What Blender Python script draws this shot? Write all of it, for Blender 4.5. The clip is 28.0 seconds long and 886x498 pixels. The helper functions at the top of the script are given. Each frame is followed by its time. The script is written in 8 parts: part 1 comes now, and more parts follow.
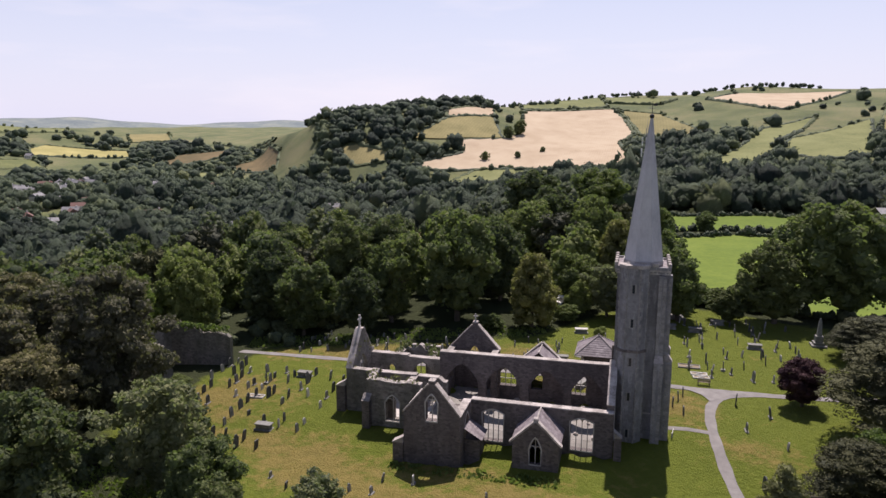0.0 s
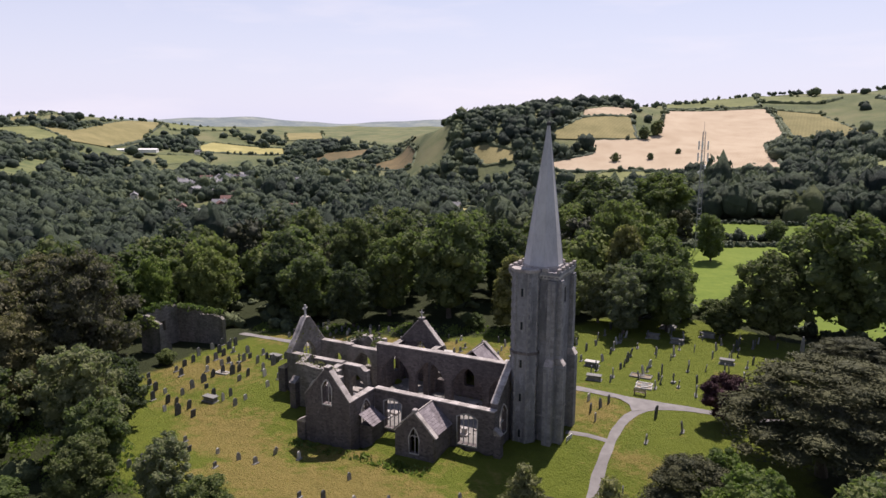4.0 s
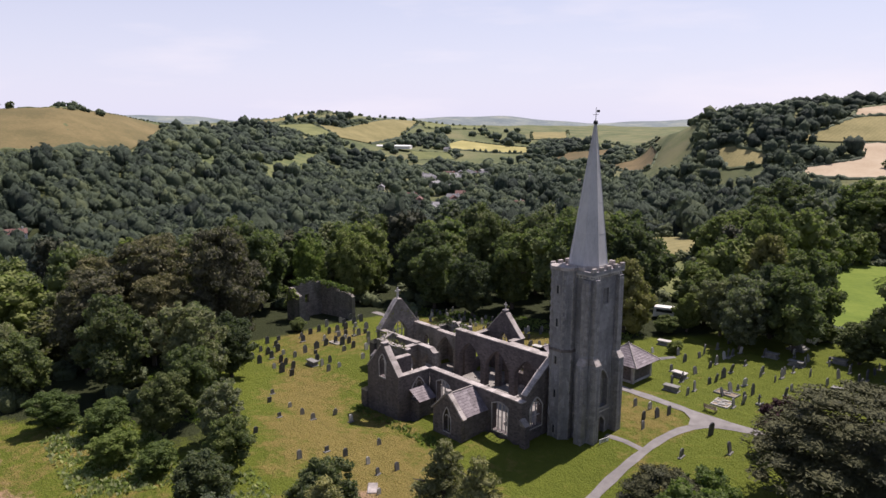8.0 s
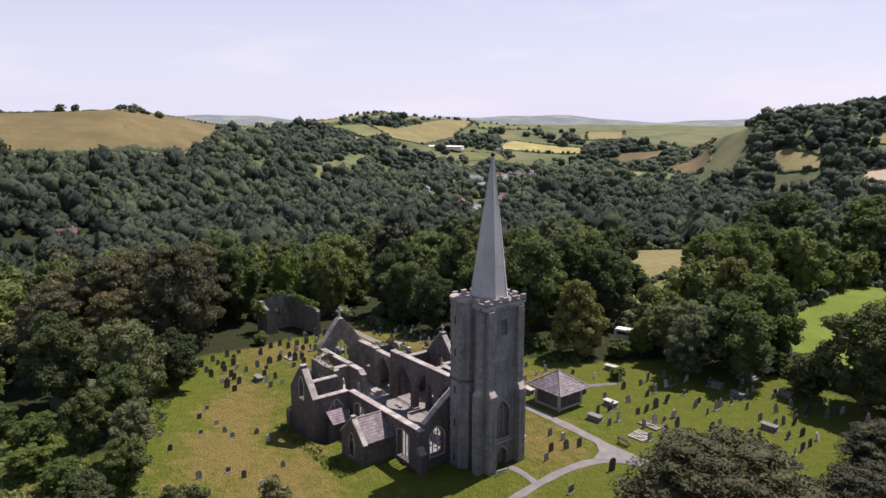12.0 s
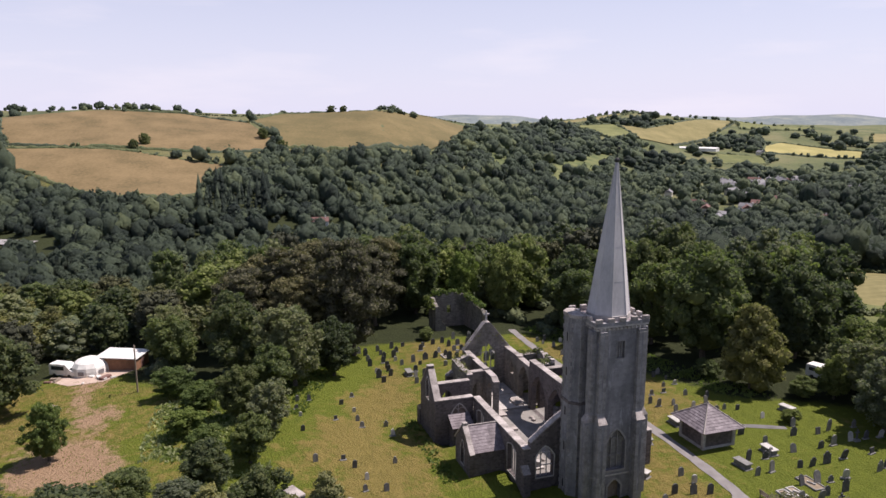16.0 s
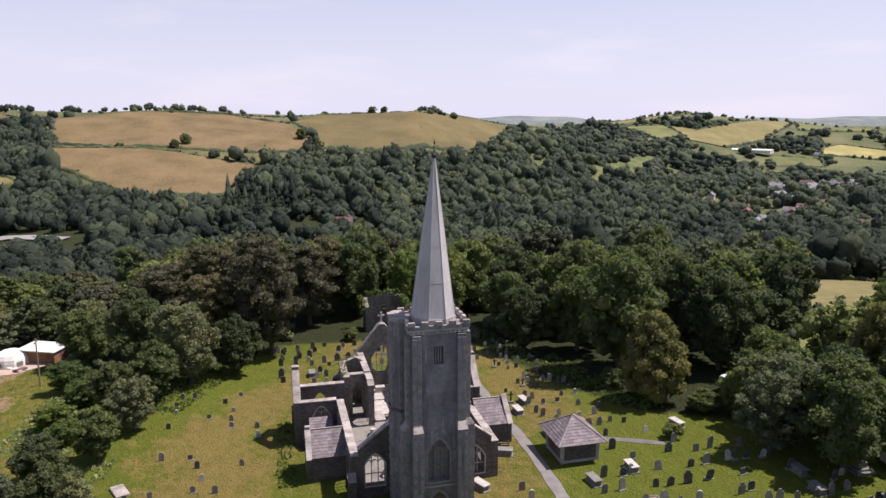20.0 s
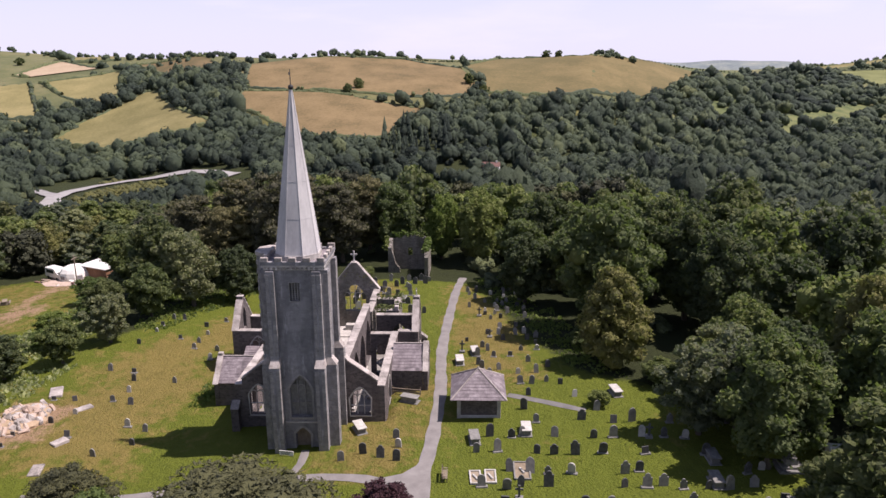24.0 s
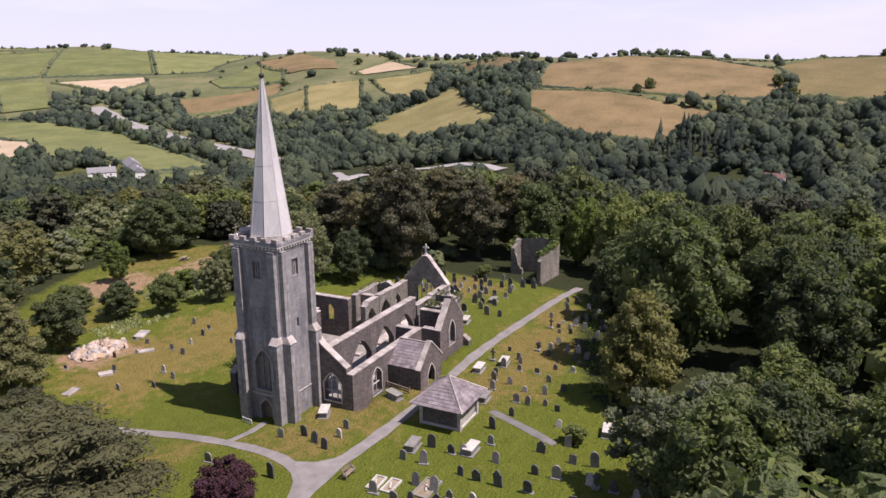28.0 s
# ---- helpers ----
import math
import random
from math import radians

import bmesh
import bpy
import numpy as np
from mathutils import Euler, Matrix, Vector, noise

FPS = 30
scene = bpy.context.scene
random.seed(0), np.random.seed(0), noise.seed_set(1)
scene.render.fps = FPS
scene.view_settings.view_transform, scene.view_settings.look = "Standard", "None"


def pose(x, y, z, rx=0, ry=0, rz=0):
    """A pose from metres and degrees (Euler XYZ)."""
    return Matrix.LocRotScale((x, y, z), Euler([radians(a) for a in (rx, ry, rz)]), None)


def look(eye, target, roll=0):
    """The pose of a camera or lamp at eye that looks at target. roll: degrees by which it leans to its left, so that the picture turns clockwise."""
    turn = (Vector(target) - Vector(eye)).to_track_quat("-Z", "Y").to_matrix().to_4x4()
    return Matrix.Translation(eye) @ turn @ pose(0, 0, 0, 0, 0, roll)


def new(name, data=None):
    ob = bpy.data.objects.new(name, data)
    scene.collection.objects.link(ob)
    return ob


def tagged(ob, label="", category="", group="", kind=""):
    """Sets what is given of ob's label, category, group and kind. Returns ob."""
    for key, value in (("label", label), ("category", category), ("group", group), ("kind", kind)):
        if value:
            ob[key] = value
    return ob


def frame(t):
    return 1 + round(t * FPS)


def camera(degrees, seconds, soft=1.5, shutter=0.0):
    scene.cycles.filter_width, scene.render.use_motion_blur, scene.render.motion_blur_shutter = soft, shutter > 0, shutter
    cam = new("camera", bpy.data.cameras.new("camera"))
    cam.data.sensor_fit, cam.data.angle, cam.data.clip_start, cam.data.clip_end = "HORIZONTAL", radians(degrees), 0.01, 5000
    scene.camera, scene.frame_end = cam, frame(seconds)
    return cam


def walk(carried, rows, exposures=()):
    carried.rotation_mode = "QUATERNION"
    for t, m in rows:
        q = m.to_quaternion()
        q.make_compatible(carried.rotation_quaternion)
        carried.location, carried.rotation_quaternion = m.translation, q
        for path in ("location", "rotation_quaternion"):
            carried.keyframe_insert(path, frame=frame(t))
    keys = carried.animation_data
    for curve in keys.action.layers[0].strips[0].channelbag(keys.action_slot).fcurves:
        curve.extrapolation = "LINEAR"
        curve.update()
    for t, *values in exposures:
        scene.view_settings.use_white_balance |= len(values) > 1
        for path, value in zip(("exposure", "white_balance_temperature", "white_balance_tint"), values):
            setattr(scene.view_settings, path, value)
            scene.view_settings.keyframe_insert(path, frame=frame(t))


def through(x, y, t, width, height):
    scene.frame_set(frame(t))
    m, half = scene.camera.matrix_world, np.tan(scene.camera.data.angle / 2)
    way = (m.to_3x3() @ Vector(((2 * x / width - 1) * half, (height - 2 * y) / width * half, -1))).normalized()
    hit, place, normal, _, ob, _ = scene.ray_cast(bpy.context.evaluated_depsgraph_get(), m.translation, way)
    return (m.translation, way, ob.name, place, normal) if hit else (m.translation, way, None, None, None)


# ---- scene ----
cam = camera(63.4, 28.0)
METRES, EYE, TILT, LEAN, TURN = 175.0, 35.0, 0.0, 0.0, 15.1
ROWS = [
    (0.0, 0.0, 0.0, 0.0, 0.03, -10.42, -0.15),
    (0.5, 0.0183, -0.0026, 0.0004, 0.06, -10.42, -0.18),
    (1.0, 0.0384, -0.0049, 0.0008, 0.12, -10.41, -0.19),
    (1.5, 0.0594, -0.0064, 0.0014, 0.85, -10.42, -0.2),
    (2.0, 0.0792, -0.0078, 0.0019, 1.56, -10.41, -0.2),
    (2.5, 0.1009, -0.009, 0.0023, 2.31, -10.41, -0.19),
    (3.0, 0.1209, -0.01, 0.0032, 4.32, -10.42, -0.21),
    (3.5, 0.141, -0.0106, 0.0041, 7.7, -10.44, -0.17),
    (4.0, 0.1599, -0.0104, 0.0052, 12.1, -10.49, -0.17),
    (4.5, 0.1773, -0.0097, 0.0058, 16.76, -10.52, -0.15),
    (6.5, 0.2453, 0.0007, 0.0065, 24.31, -10.55, -0.23),
    (7.0, 0.2601, 0.0044, 0.006, 25.73, -10.55, -0.26),
    (7.5, 0.2754, 0.0087, 0.0055, 28.63, -10.57, -0.24),
    (8.0, 0.2898, 0.0135, 0.0053, 32.01, -10.61, -0.24),
    (8.5, 0.3054, 0.0192, 0.0048, 33.93, -10.59, -0.21),
    (9.0, 0.32, 0.0255, 0.0051, 34.16, -10.61, -0.25),
    (9.5, 0.333, 0.0319, 0.0051, 34.21, -10.61, -0.27),
    (10.0, 0.3447, 0.0394, 0.0063, 34.24, -10.65, -0.26),
    (10.5, 0.3539, 0.0467, 0.0113, 34.27, -10.69, -0.25),
    (11.0, 0.3625, 0.0548, 0.0172, 34.3, -10.7, -0.24),
    (11.5, 0.3698, 0.0626, 0.0224, 34.33, -10.7, -0.2),
    (12.0, 0.3756, 0.0701, 0.0263, 36.86, -10.73, -0.14),
    (12.5, 0.3816, 0.0776, 0.0276, 44.17, -10.78, -0.07),
    (13.0, 0.3878, 0.0862, 0.0283, 49.17, -10.82, 0.0),
    (13.5, 0.3933, 0.0947, 0.0285, 49.23, -10.82, -0.02),
    (15.5, 0.4137, 0.1294, 0.028, 56.62, -10.79, 0.02),
    (16.0, 0.4195, 0.1405, 0.0278, 56.65, -10.78, 0.02),
    (16.5, 0.4253, 0.1526, 0.0278, 56.65, -10.78, 0.02),
    (17.0, 0.4319, 0.1669, 0.0279, 56.62, -10.77, 0.02),
    (17.5, 0.4385, 0.1809, 0.028, 57.09, -10.76, 0.03),
    (18.0, 0.4461, 0.1971, 0.0281, 58.04, -10.74, 0.03),
    (18.5, 0.454, 0.2141, 0.0277, 58.96, -10.72, 0.05),
    (19.0, 0.4615, 0.2306, 0.025, 59.47, -10.68, 0.06),
    (19.5, 0.4693, 0.2494, 0.0234, 59.53, -10.67, 0.05),
    (20.0, 0.4762, 0.2661, 0.0232, 61.22, -10.67, 0.07),
    (20.5, 0.4836, 0.2854, 0.0228, 68.28, -10.69, 0.2),
    (21.0, 0.4916, 0.3074, 0.0225, 71.92, -10.69, 0.25),
    (21.5, 0.498, 0.3277, 0.0215, 71.91, -10.66, 0.26),
    (22.0, 0.5043, 0.3498, 0.0192, 71.87, -11.65, 0.25),
    (22.5, 0.5092, 0.3715, 0.0182, 71.81, -13.99, 0.21),
    (24.5, 0.5295, 0.4633, 0.0127, 81.23, -14.6, 0.36),
    (25.0, 0.5332, 0.4887, 0.0114, 88.16, -14.57, 0.4),
    (25.5, 0.5354, 0.5145, 0.0099, 95.11, -14.56, 0.43),
    (26.0, 0.5359, 0.539, 0.0087, 100.9, -14.54, 0.52),
    (26.5, 0.5345, 0.5634, 0.008, 101.22, -14.54, 0.5),
    (27.0, 0.5297, 0.588, 0.0068, 101.19, -14.53, 0.43),
    (27.5, 0.5219, 0.611, 0.0065, 101.18, -14.55, 0.38),
    (28.0, 0.5118, 0.6301, 0.0073, 101.22, -14.57, 0.35),
]
walk(cam, [(t, pose(0, 0, EYE, TILT, LEAN, TURN) @ pose(METRES * x, METRES * y, METRES * z, 90 + pitch, roll, yaw)) for t, x, y, z, yaw, pitch, roll in ROWS],
     [(0.0, 0.36, 6500, 20), (22.0, 0.35, 6500, 21), (24.8, 0.48, 6500, 25), (28.0, 0.46, 6500, 25)])

# ---- daylight: a high summer sun from the south, slightly hazy sky ----
SUN_WAY = Vector((0.01, -0.555, -1.0))        # the way the light falls
world = bpy.data.worlds.new("world")
scene.world = world
world.use_nodes = True
wn, wl = world.node_tree.nodes, world.node_tree.links
sky = wn.new("ShaderNodeTexSky")
sky.sky_type, sky.sun_disc = "NISHITA", False
sky.sun_elevation = radians(60.9)
sky.sun_rotation = math.atan2(-SUN_WAY.x, -SUN_WAY.y)
sky.altitude, sky.air_density, sky.dust_density, sky.ozone_density = 60, 1.0, 0.6, 1.0
wn["Background"].inputs[1].default_value = 0.077
veil, rise, part_z, way = (wn.new(k) for k in ("ShaderNodeMix", "ShaderNodeValToRGB", "ShaderNodeSeparateXYZ", "ShaderNodeTexCoord"))
veil.data_type = "RGBA"                      # summer haze, thick low down and thin overhead
for e, (p, v) in zip(rise.color_ramp.elements, ((0.0, 0.85), (0.55, 0.0))):
    e.position, e.color = p, (v, v, v, 1)
wl.new(way.outputs["Generated"], part_z.inputs[0])
wl.new(part_z.outputs["Z"], rise.inputs[0])
wl.new(rise.outputs[0], veil.inputs[0])
veil.inputs[7].default_value = (8.3, 8.6, 10.3, 1)
wl.new(sky.outputs[0], veil.inputs[6])
cirrus, streak, wisp = wn.new("ShaderNodeTexNoise"), wn.new("ShaderNodeVectorMath"), wn.new("ShaderNodeValToRGB")
streak.operation = "MULTIPLY"
streak.inputs[1].default_value = (2.2, 2.2, 13.0)
cirrus.inputs["Scale"].default_value, cirrus.inputs["Detail"].default_value, cirrus.inputs["Roughness"].default_value = 1.3, 6, 0.55
wl.new(way.outputs["Generated"], streak.inputs[0])
wl.new(streak.outputs[0], cirrus.inputs["Vector"])
for e, (p, v) in zip(wisp.color_ramp.elements, ((0.52, 0.0), (0.75, 0.45))):
    e.position, e.color = p, (v, v, v, 1)
wl.new(cirrus.outputs["Fac"], wisp.inputs[0])
cloud = wn.new("ShaderNodeMix")              # thin high cloud
cloud.data_type = "RGBA"
cloud.inputs[7].default_value = (9.8, 9.5, 9.9, 1)
wl.new(wisp.outputs[0], cloud.inputs[0])
wl.new(veil.outputs[2], cloud.inputs[6])
wl.new(cloud.outputs[2], wn["Background"].inputs[0])
sun = new("sun", bpy.data.lights.new("sun", "SUN"))
sun.data.energy, sun.data.angle, sun.data.color = 5.0, radians(0.55), (1.0, 0.94, 0.85)
sun.matrix_world = look((0, 80, 120), Vector((0, 80, 120)) + SUN_WAY)


# ---- materials ----
def material(name, rough=0.9):
    m = bpy.data.materials.new(name)
    m.use_nodes = True
    n, l = m.node_tree.nodes, m.node_tree.links
    b = n["Principled BSDF"]
    b.inputs["Roughness"].default_value = rough
    b.inputs["Specular IOR Level"].default_value = 0.25
    return m, n, l, b


def coords(n, l, scale=(1, 1, 1)):
    """Places in metres, the same for all objects."""
    g, m = n.new("ShaderNodeNewGeometry"), n.new("ShaderNodeVectorMath")
    m.operation = "MULTIPLY"
    m.inputs[1].default_value = scale
    l.new(g.outputs["Position"], m.inputs[0])
    return m.outputs[0]


def grain(n, l, at, scale, detail=4.0, rough=0.6):
    t = n.new("ShaderNodeTexNoise")
    t.inputs["Scale"].default_value, t.inputs["Detail"].default_value, t.inputs["Roughness"].default_value = scale, detail, rough
    l.new(at, t.inputs["Vector"])
    return t.outputs["Fac"]


def ramp(n, l, fac, stops):
    r = n.new("ShaderNodeValToRGB")
    while len(r.color_ramp.elements) < len(stops):
        r.color_ramp.elements.new(0.5)
    for e, (p, c) in zip(r.color_ramp.elements, stops):
        e.position, e.color = p, (*c, 1)
    l.new(fac, r.inputs[0])
    return r.outputs[0]


def blend(n, l, fac, a, b, kind="MIX"):
    m = n.new("ShaderNodeMix")
    m.data_type, m.blend_type = "RGBA", kind
    if isinstance(fac, (int, float)):
        m.inputs[0].default_value = fac
    else:
        l.new(fac, m.inputs[0])
    for v, s in ((a, m.inputs[6]), (b, m.inputs[7])):
        if isinstance(v, tuple):
            s.default_value = (*v, 1)
        else:
            l.new(v, s)
    return m.outputs[2]


def sums(n, l, op, a, b):
    m = n.new("ShaderNodeMath")
    m.operation = op
    for v, s in ((a, m.inputs[0]), (b, m.inputs[1])):
        if isinstance(v, (int, float)):
            s.default_value = v
        else:
            l.new(v, s)
    return m.outputs[0]


def relief(n, l, b, fac, strength, far=0.05):
    k = n.new("ShaderNodeBump")
    k.inputs["Strength"].default_value, k.inputs["Distance"].default_value = strength, far
    l.new(fac, k.inputs["Height"])
    l.new(k.outputs[0], b.inputs["Normal"])


def tint(c, k):
    return tuple(v * k for v in c)


def masonry(name, colour, mortar, size=2.6, stain=(0.09, 0.085, 0.08), stains=0.6, bump=0.6, spread=1.0, pale=0.35, runs=1.0):
    """Rubble stone: stones of uneven size and colour, joints, weather stains."""
    m, n, l, b = material(name, 0.92)
    at = coords(n, l, (1, 1, 1.7))
    warp = n.new("ShaderNodeVectorMath")
    nt = n.new("ShaderNodeTexNoise")
    nt.inputs["Scale"].default_value = 1.7
    l.new(at, nt.inputs["Vector"])
    warp.operation = "MULTIPLY_ADD"
    l.new(nt.outputs["Color"], warp.inputs[0])
    warp.inputs[1].default_value = (0.35, 0.35, 0.35)
    l.new(at, warp.inputs[2])
    v, e = n.new("ShaderNodeTexVoronoi"), n.new("ShaderNodeTexVoronoi")
    e.feature = "DISTANCE_TO_EDGE"
    for t in (v, e):
        t.inputs["Scale"].default_value = size
        l.new(warp.outputs[0], t.inputs["Vector"])
    bw = n.new("ShaderNodeRGBToBW")
    l.new(v.outputs["Color"], bw.inputs[0])
    c = ramp(n, l, bw.outputs[0], [(0.0, tint(colour, 1 - 0.4 * spread)), (0.5, colour), (1.0, tint(colour, 1 + 0.45 * spread))])
    j = ramp(n, l, e.outputs["Distance"], [(0.0, (1, 1, 1)), (0.06, (0, 0, 0))])
    c = blend(n, l, j, c, mortar)
    big = ramp(n, l, grain(n, l, coords(n, l, (1, 1, 0.35)), 0.55, 6), [(0.38, (0, 0, 0)), (0.72, (1, 1, 1))])
    c = blend(n, l, sums(n, l, "MULTIPLY", big, stains), c, stain)
    light = ramp(n, l, grain(n, l, coords(n, l, (1, 1, runs)), 1.9, 5, 0.7), [(0.55, (0, 0, 0)), (0.75, (1, 1, 1))])
    c = blend(n, l, sums(n, l, "MULTIPLY", light, pale), c, tint(colour, 1.7))
    l.new(c, b.inputs["Base Color"])
    relief(n, l, b, sums(n, l, "ADD", ramp(n, l, e.outputs["Distance"], [(0, (0, 0, 0)), (0.1, (1, 1, 1))]), grain(n, l, at, 9)), bump, 0.06)
    return m


def mottled(name, stops, scale, rough=0.9, fine=8.0, bump=0.3, stretch=(1, 1, 1), far=0.03):
    """A plain weathered surface: colours by coarse and fine noise."""
    m, n, l, b = material(name, rough)
    at = coords(n, l, stretch)
    f = sums(n, l, "ADD", sums(n, l, "MULTIPLY", grain(n, l, at, scale, 5, 0.65), 0.7), sums(n, l, "MULTIPLY", grain(n, l, at, fine, 3), 0.3))
    oi = n.new("ShaderNodeObjectInfo")
    f = sums(n, l, "ADD", f, sums(n, l, "MULTIPLY", sums(n, l, "SUBTRACT", oi.outputs["Random"], 0.5), 0.12))
    l.new(ramp(n, l, f, stops), b.inputs["Base Color"])
    relief(n, l, b, grain(n, l, at, fine, 4), bump, far)
    return m


def foliage(name, colour, lit=1.7, through=0.36, hue=0.03, rugged=2.4, leafy=0.31, patch=0.22):
    """Leaves: each clump a little different, light shining through."""
    m, n, l, b = material(name, 0.75)
    g, oi = n.new("ShaderNodeNewGeometry"), n.new("ShaderNodeObjectInfo")
    f = sums(n, l, "ADD", sums(n, l, "MULTIPLY", g.outputs["Random Per Island"], leafy), sums(n, l, "MULTIPLY", oi.outputs["Random"], 0.7 - leafy if leafy > 0.3 else 0.15))
    f = sums(n, l, "ADD", f, sums(n, l, "MULTIPLY", grain(n, l, coords(n, l), patch, 3 if leafy > 0.3 else 7, 0.6 if leafy > 0.3 else 0.78), 0.5 if leafy > 0.3 else 0.75))
    warm = (colour[0] * 1.2 + hue * 0.15, colour[1] * 1.12, colour[2] * 0.82)
    c = ramp(n, l, f, [(0.2, tint(colour, 0.55)), (0.5, colour), (0.72, tint(warm, 1.15)), (0.95, tint(warm, lit))])
    l.new(c, b.inputs["Base Color"])
    if rugged:
        relief(n, l, b, sums(n, l, "ADD", grain(n, l, coords(n, l), rugged, 4, 0.7), sums(n, l, "MULTIPLY", grain(n, l, coords(n, l), rugged * 0.3, 3), 1.4)), 1.0, 0.9 / rugged)
    t, mix = n.new("ShaderNodeBsdfTranslucent"), n.new("ShaderNodeMixShader")
    l.new(blend(n, l, 0.5, c, (colour[0] * 1.7, colour[1] * 2.1, colour[2] * 0.7)), t.inputs["Color"])
    mix.inputs[0].default_value = through
    l.new(b.outputs[0], mix.inputs[1])
    l.new(t.outputs[0], mix.inputs[2])
    l.new(mix.outputs[0], n["Material Output"].inputs["Surface"])
    return m


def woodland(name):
    """Far woods, distance haze put into their bluish greens: every crown has a tone of its own, every spray varies a
    little.
    """
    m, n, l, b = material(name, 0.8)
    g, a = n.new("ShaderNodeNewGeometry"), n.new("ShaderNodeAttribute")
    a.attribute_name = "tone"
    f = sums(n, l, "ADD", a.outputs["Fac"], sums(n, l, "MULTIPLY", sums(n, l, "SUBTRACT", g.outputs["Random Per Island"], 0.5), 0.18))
    # coarse noise paints dark pockets, as shade between the leaf masses
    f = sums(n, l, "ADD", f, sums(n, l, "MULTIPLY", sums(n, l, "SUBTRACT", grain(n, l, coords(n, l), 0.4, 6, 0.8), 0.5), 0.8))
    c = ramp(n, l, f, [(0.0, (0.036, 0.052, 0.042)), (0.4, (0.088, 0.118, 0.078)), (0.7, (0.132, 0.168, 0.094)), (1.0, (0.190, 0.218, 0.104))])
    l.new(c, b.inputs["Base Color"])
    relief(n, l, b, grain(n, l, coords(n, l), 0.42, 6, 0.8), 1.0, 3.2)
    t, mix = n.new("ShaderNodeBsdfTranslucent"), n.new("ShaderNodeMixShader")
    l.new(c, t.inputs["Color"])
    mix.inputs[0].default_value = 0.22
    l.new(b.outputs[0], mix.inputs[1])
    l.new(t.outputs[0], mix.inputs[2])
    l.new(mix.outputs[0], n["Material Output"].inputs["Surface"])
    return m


def grassy(name, colours, scale=0.12, fine=2.4, lines=None, bump=0.5):
    """A field or meadow: patches, tufts and, in crops, the drill lines."""
    m, n, l, b = material(name, 0.95)
    at = coords(n, l)
    f = sums(n, l, "ADD", sums(n, l, "MULTIPLY", grain(n, l, at, scale, 5, 0.62), 0.62), sums(n, l, "MULTIPLY", grain(n, l, at, fine, 3, 0.7), 0.38))
    if lines:
        w = n.new("ShaderNodeTexWave")
        w.inputs["Scale"].default_value, w.inputs["Distortion"].default_value, w.inputs["Detail"].default_value = lines, 1.6, 2
        l.new(at, w.inputs["Vector"])
        f = sums(n, l, "ADD", f, sums(n, l, "MULTIPLY", sums(n, l, "SUBTRACT", w.outputs["Fac"], 0.5), 0.06))
    oi = n.new("ShaderNodeObjectInfo")
    f = sums(n, l, "ADD", f, sums(n, l, "MULTIPLY", sums(n, l, "SUBTRACT", oi.outputs["Random"], 0.5), 0.16))
    k = len(colours) - 1
    l.new(ramp(n, l, f, [(0.37 + 0.27 * i / k, c) for i, c in enumerate(colours)]), b.inputs["Base Color"])
    relief(n, l, b, grain(n, l, at, fine, 4), bump, 0.1)
    return m


def plain(name, colour, rough=0.6, metal=0.0):
    m, n, l, b = material(name, rough)
    b.inputs["Metallic"].default_value = metal
    f = grain(n, l, coords(n, l), 1.3, 5)
    l.new(ramp(n, l, f, [(0.3, tint(colour, 0.82)), (0.7, tint(colour, 1.12))]), b.inputs["Base Color"])
    return m


RUBBLE = masonry("rubble_limestone", (0.148, 0.126, 0.122), (0.176, 0.155, 0.149), 2.6, (0.050, 0.045, 0.048), 0.62)
TOWER = masonry("tower_limestone", (0.262, 0.256, 0.266), (0.285, 0.278, 0.286), 2.2, (0.070, 0.070, 0.078), 0.72, 0.4, 0.4, 0.9, 0.22)
RUIN = masonry("ruin_limestone", (0.25, 0.225, 0.205), (0.29, 0.265, 0.245), 2.1, (0.07, 0.075, 0.05), 0.7, 0.9)
DRESSED = mottled("dressed_stone", [(0.3, (0.24, 0.225, 0.215)), (0.5, (0.42, 0.395, 0.375)), (0.7, (0.58, 0.55, 0.52))], 1.1, 0.9, 9)
COPING = mottled("coping_stone", [(0.32, (0.15, 0.135, 0.125)), (0.5, (0.34, 0.305, 0.285)), (0.70, (0.54, 0.49, 0.465))], 0.8, 0.9, 7)
QUOIN = mottled("quoin_stone", [(0.25, (0.13, 0.125, 0.125)), (0.5, (0.25, 0.238, 0.235)), (0.75, (0.38, 0.365, 0.355))], 1.6, 0.9, 9)
SPIRE = mottled("spire_stone", [(0.28, (0.36, 0.35, 0.355)), (0.5, (0.50, 0.485, 0.485)), (0.75, (0.60, 0.585, 0.58))], 0.5, 0.85, 5, 0.2, (1, 1, 0.35))
SLATE = mottled("roof_slate", [(0.32, (0.095, 0.082, 0.088)), (0.5, (0.185, 0.158, 0.17)), (0.70, (0.31, 0.275, 0.288))], 1.4, 0.7, 11)
FLOORING = mottled("church_floor", [(0.3, (0.14, 0.13, 0.12)), (0.5, (0.22, 0.205, 0.19)), (0.75, (0.32, 0.30, 0.28))], 0.6, 0.95, 6)
GRAVEL = mottled("gravel_path", [(0.28, (0.135, 0.125, 0.122)), (0.5, (0.20, 0.186, 0.180)), (0.75, (0.265, 0.250, 0.240))], 0.7, 0.95, 14)
EARTH = mottled("bare_earth", [(0.28, (0.24, 0.17, 0.11)), (0.5, (0.38, 0.28, 0.19)), (0.75, (0.50, 0.39, 0.28))], 0.35, 0.97, 5)
DARKSTONE = mottled("dark_slate_stone", [(0.28, (0.045, 0.045, 0.048)), (0.5, (0.085, 0.085, 0.088)), (0.75, (0.16, 0.16, 0.155))], 2.5, 0.75, 14)
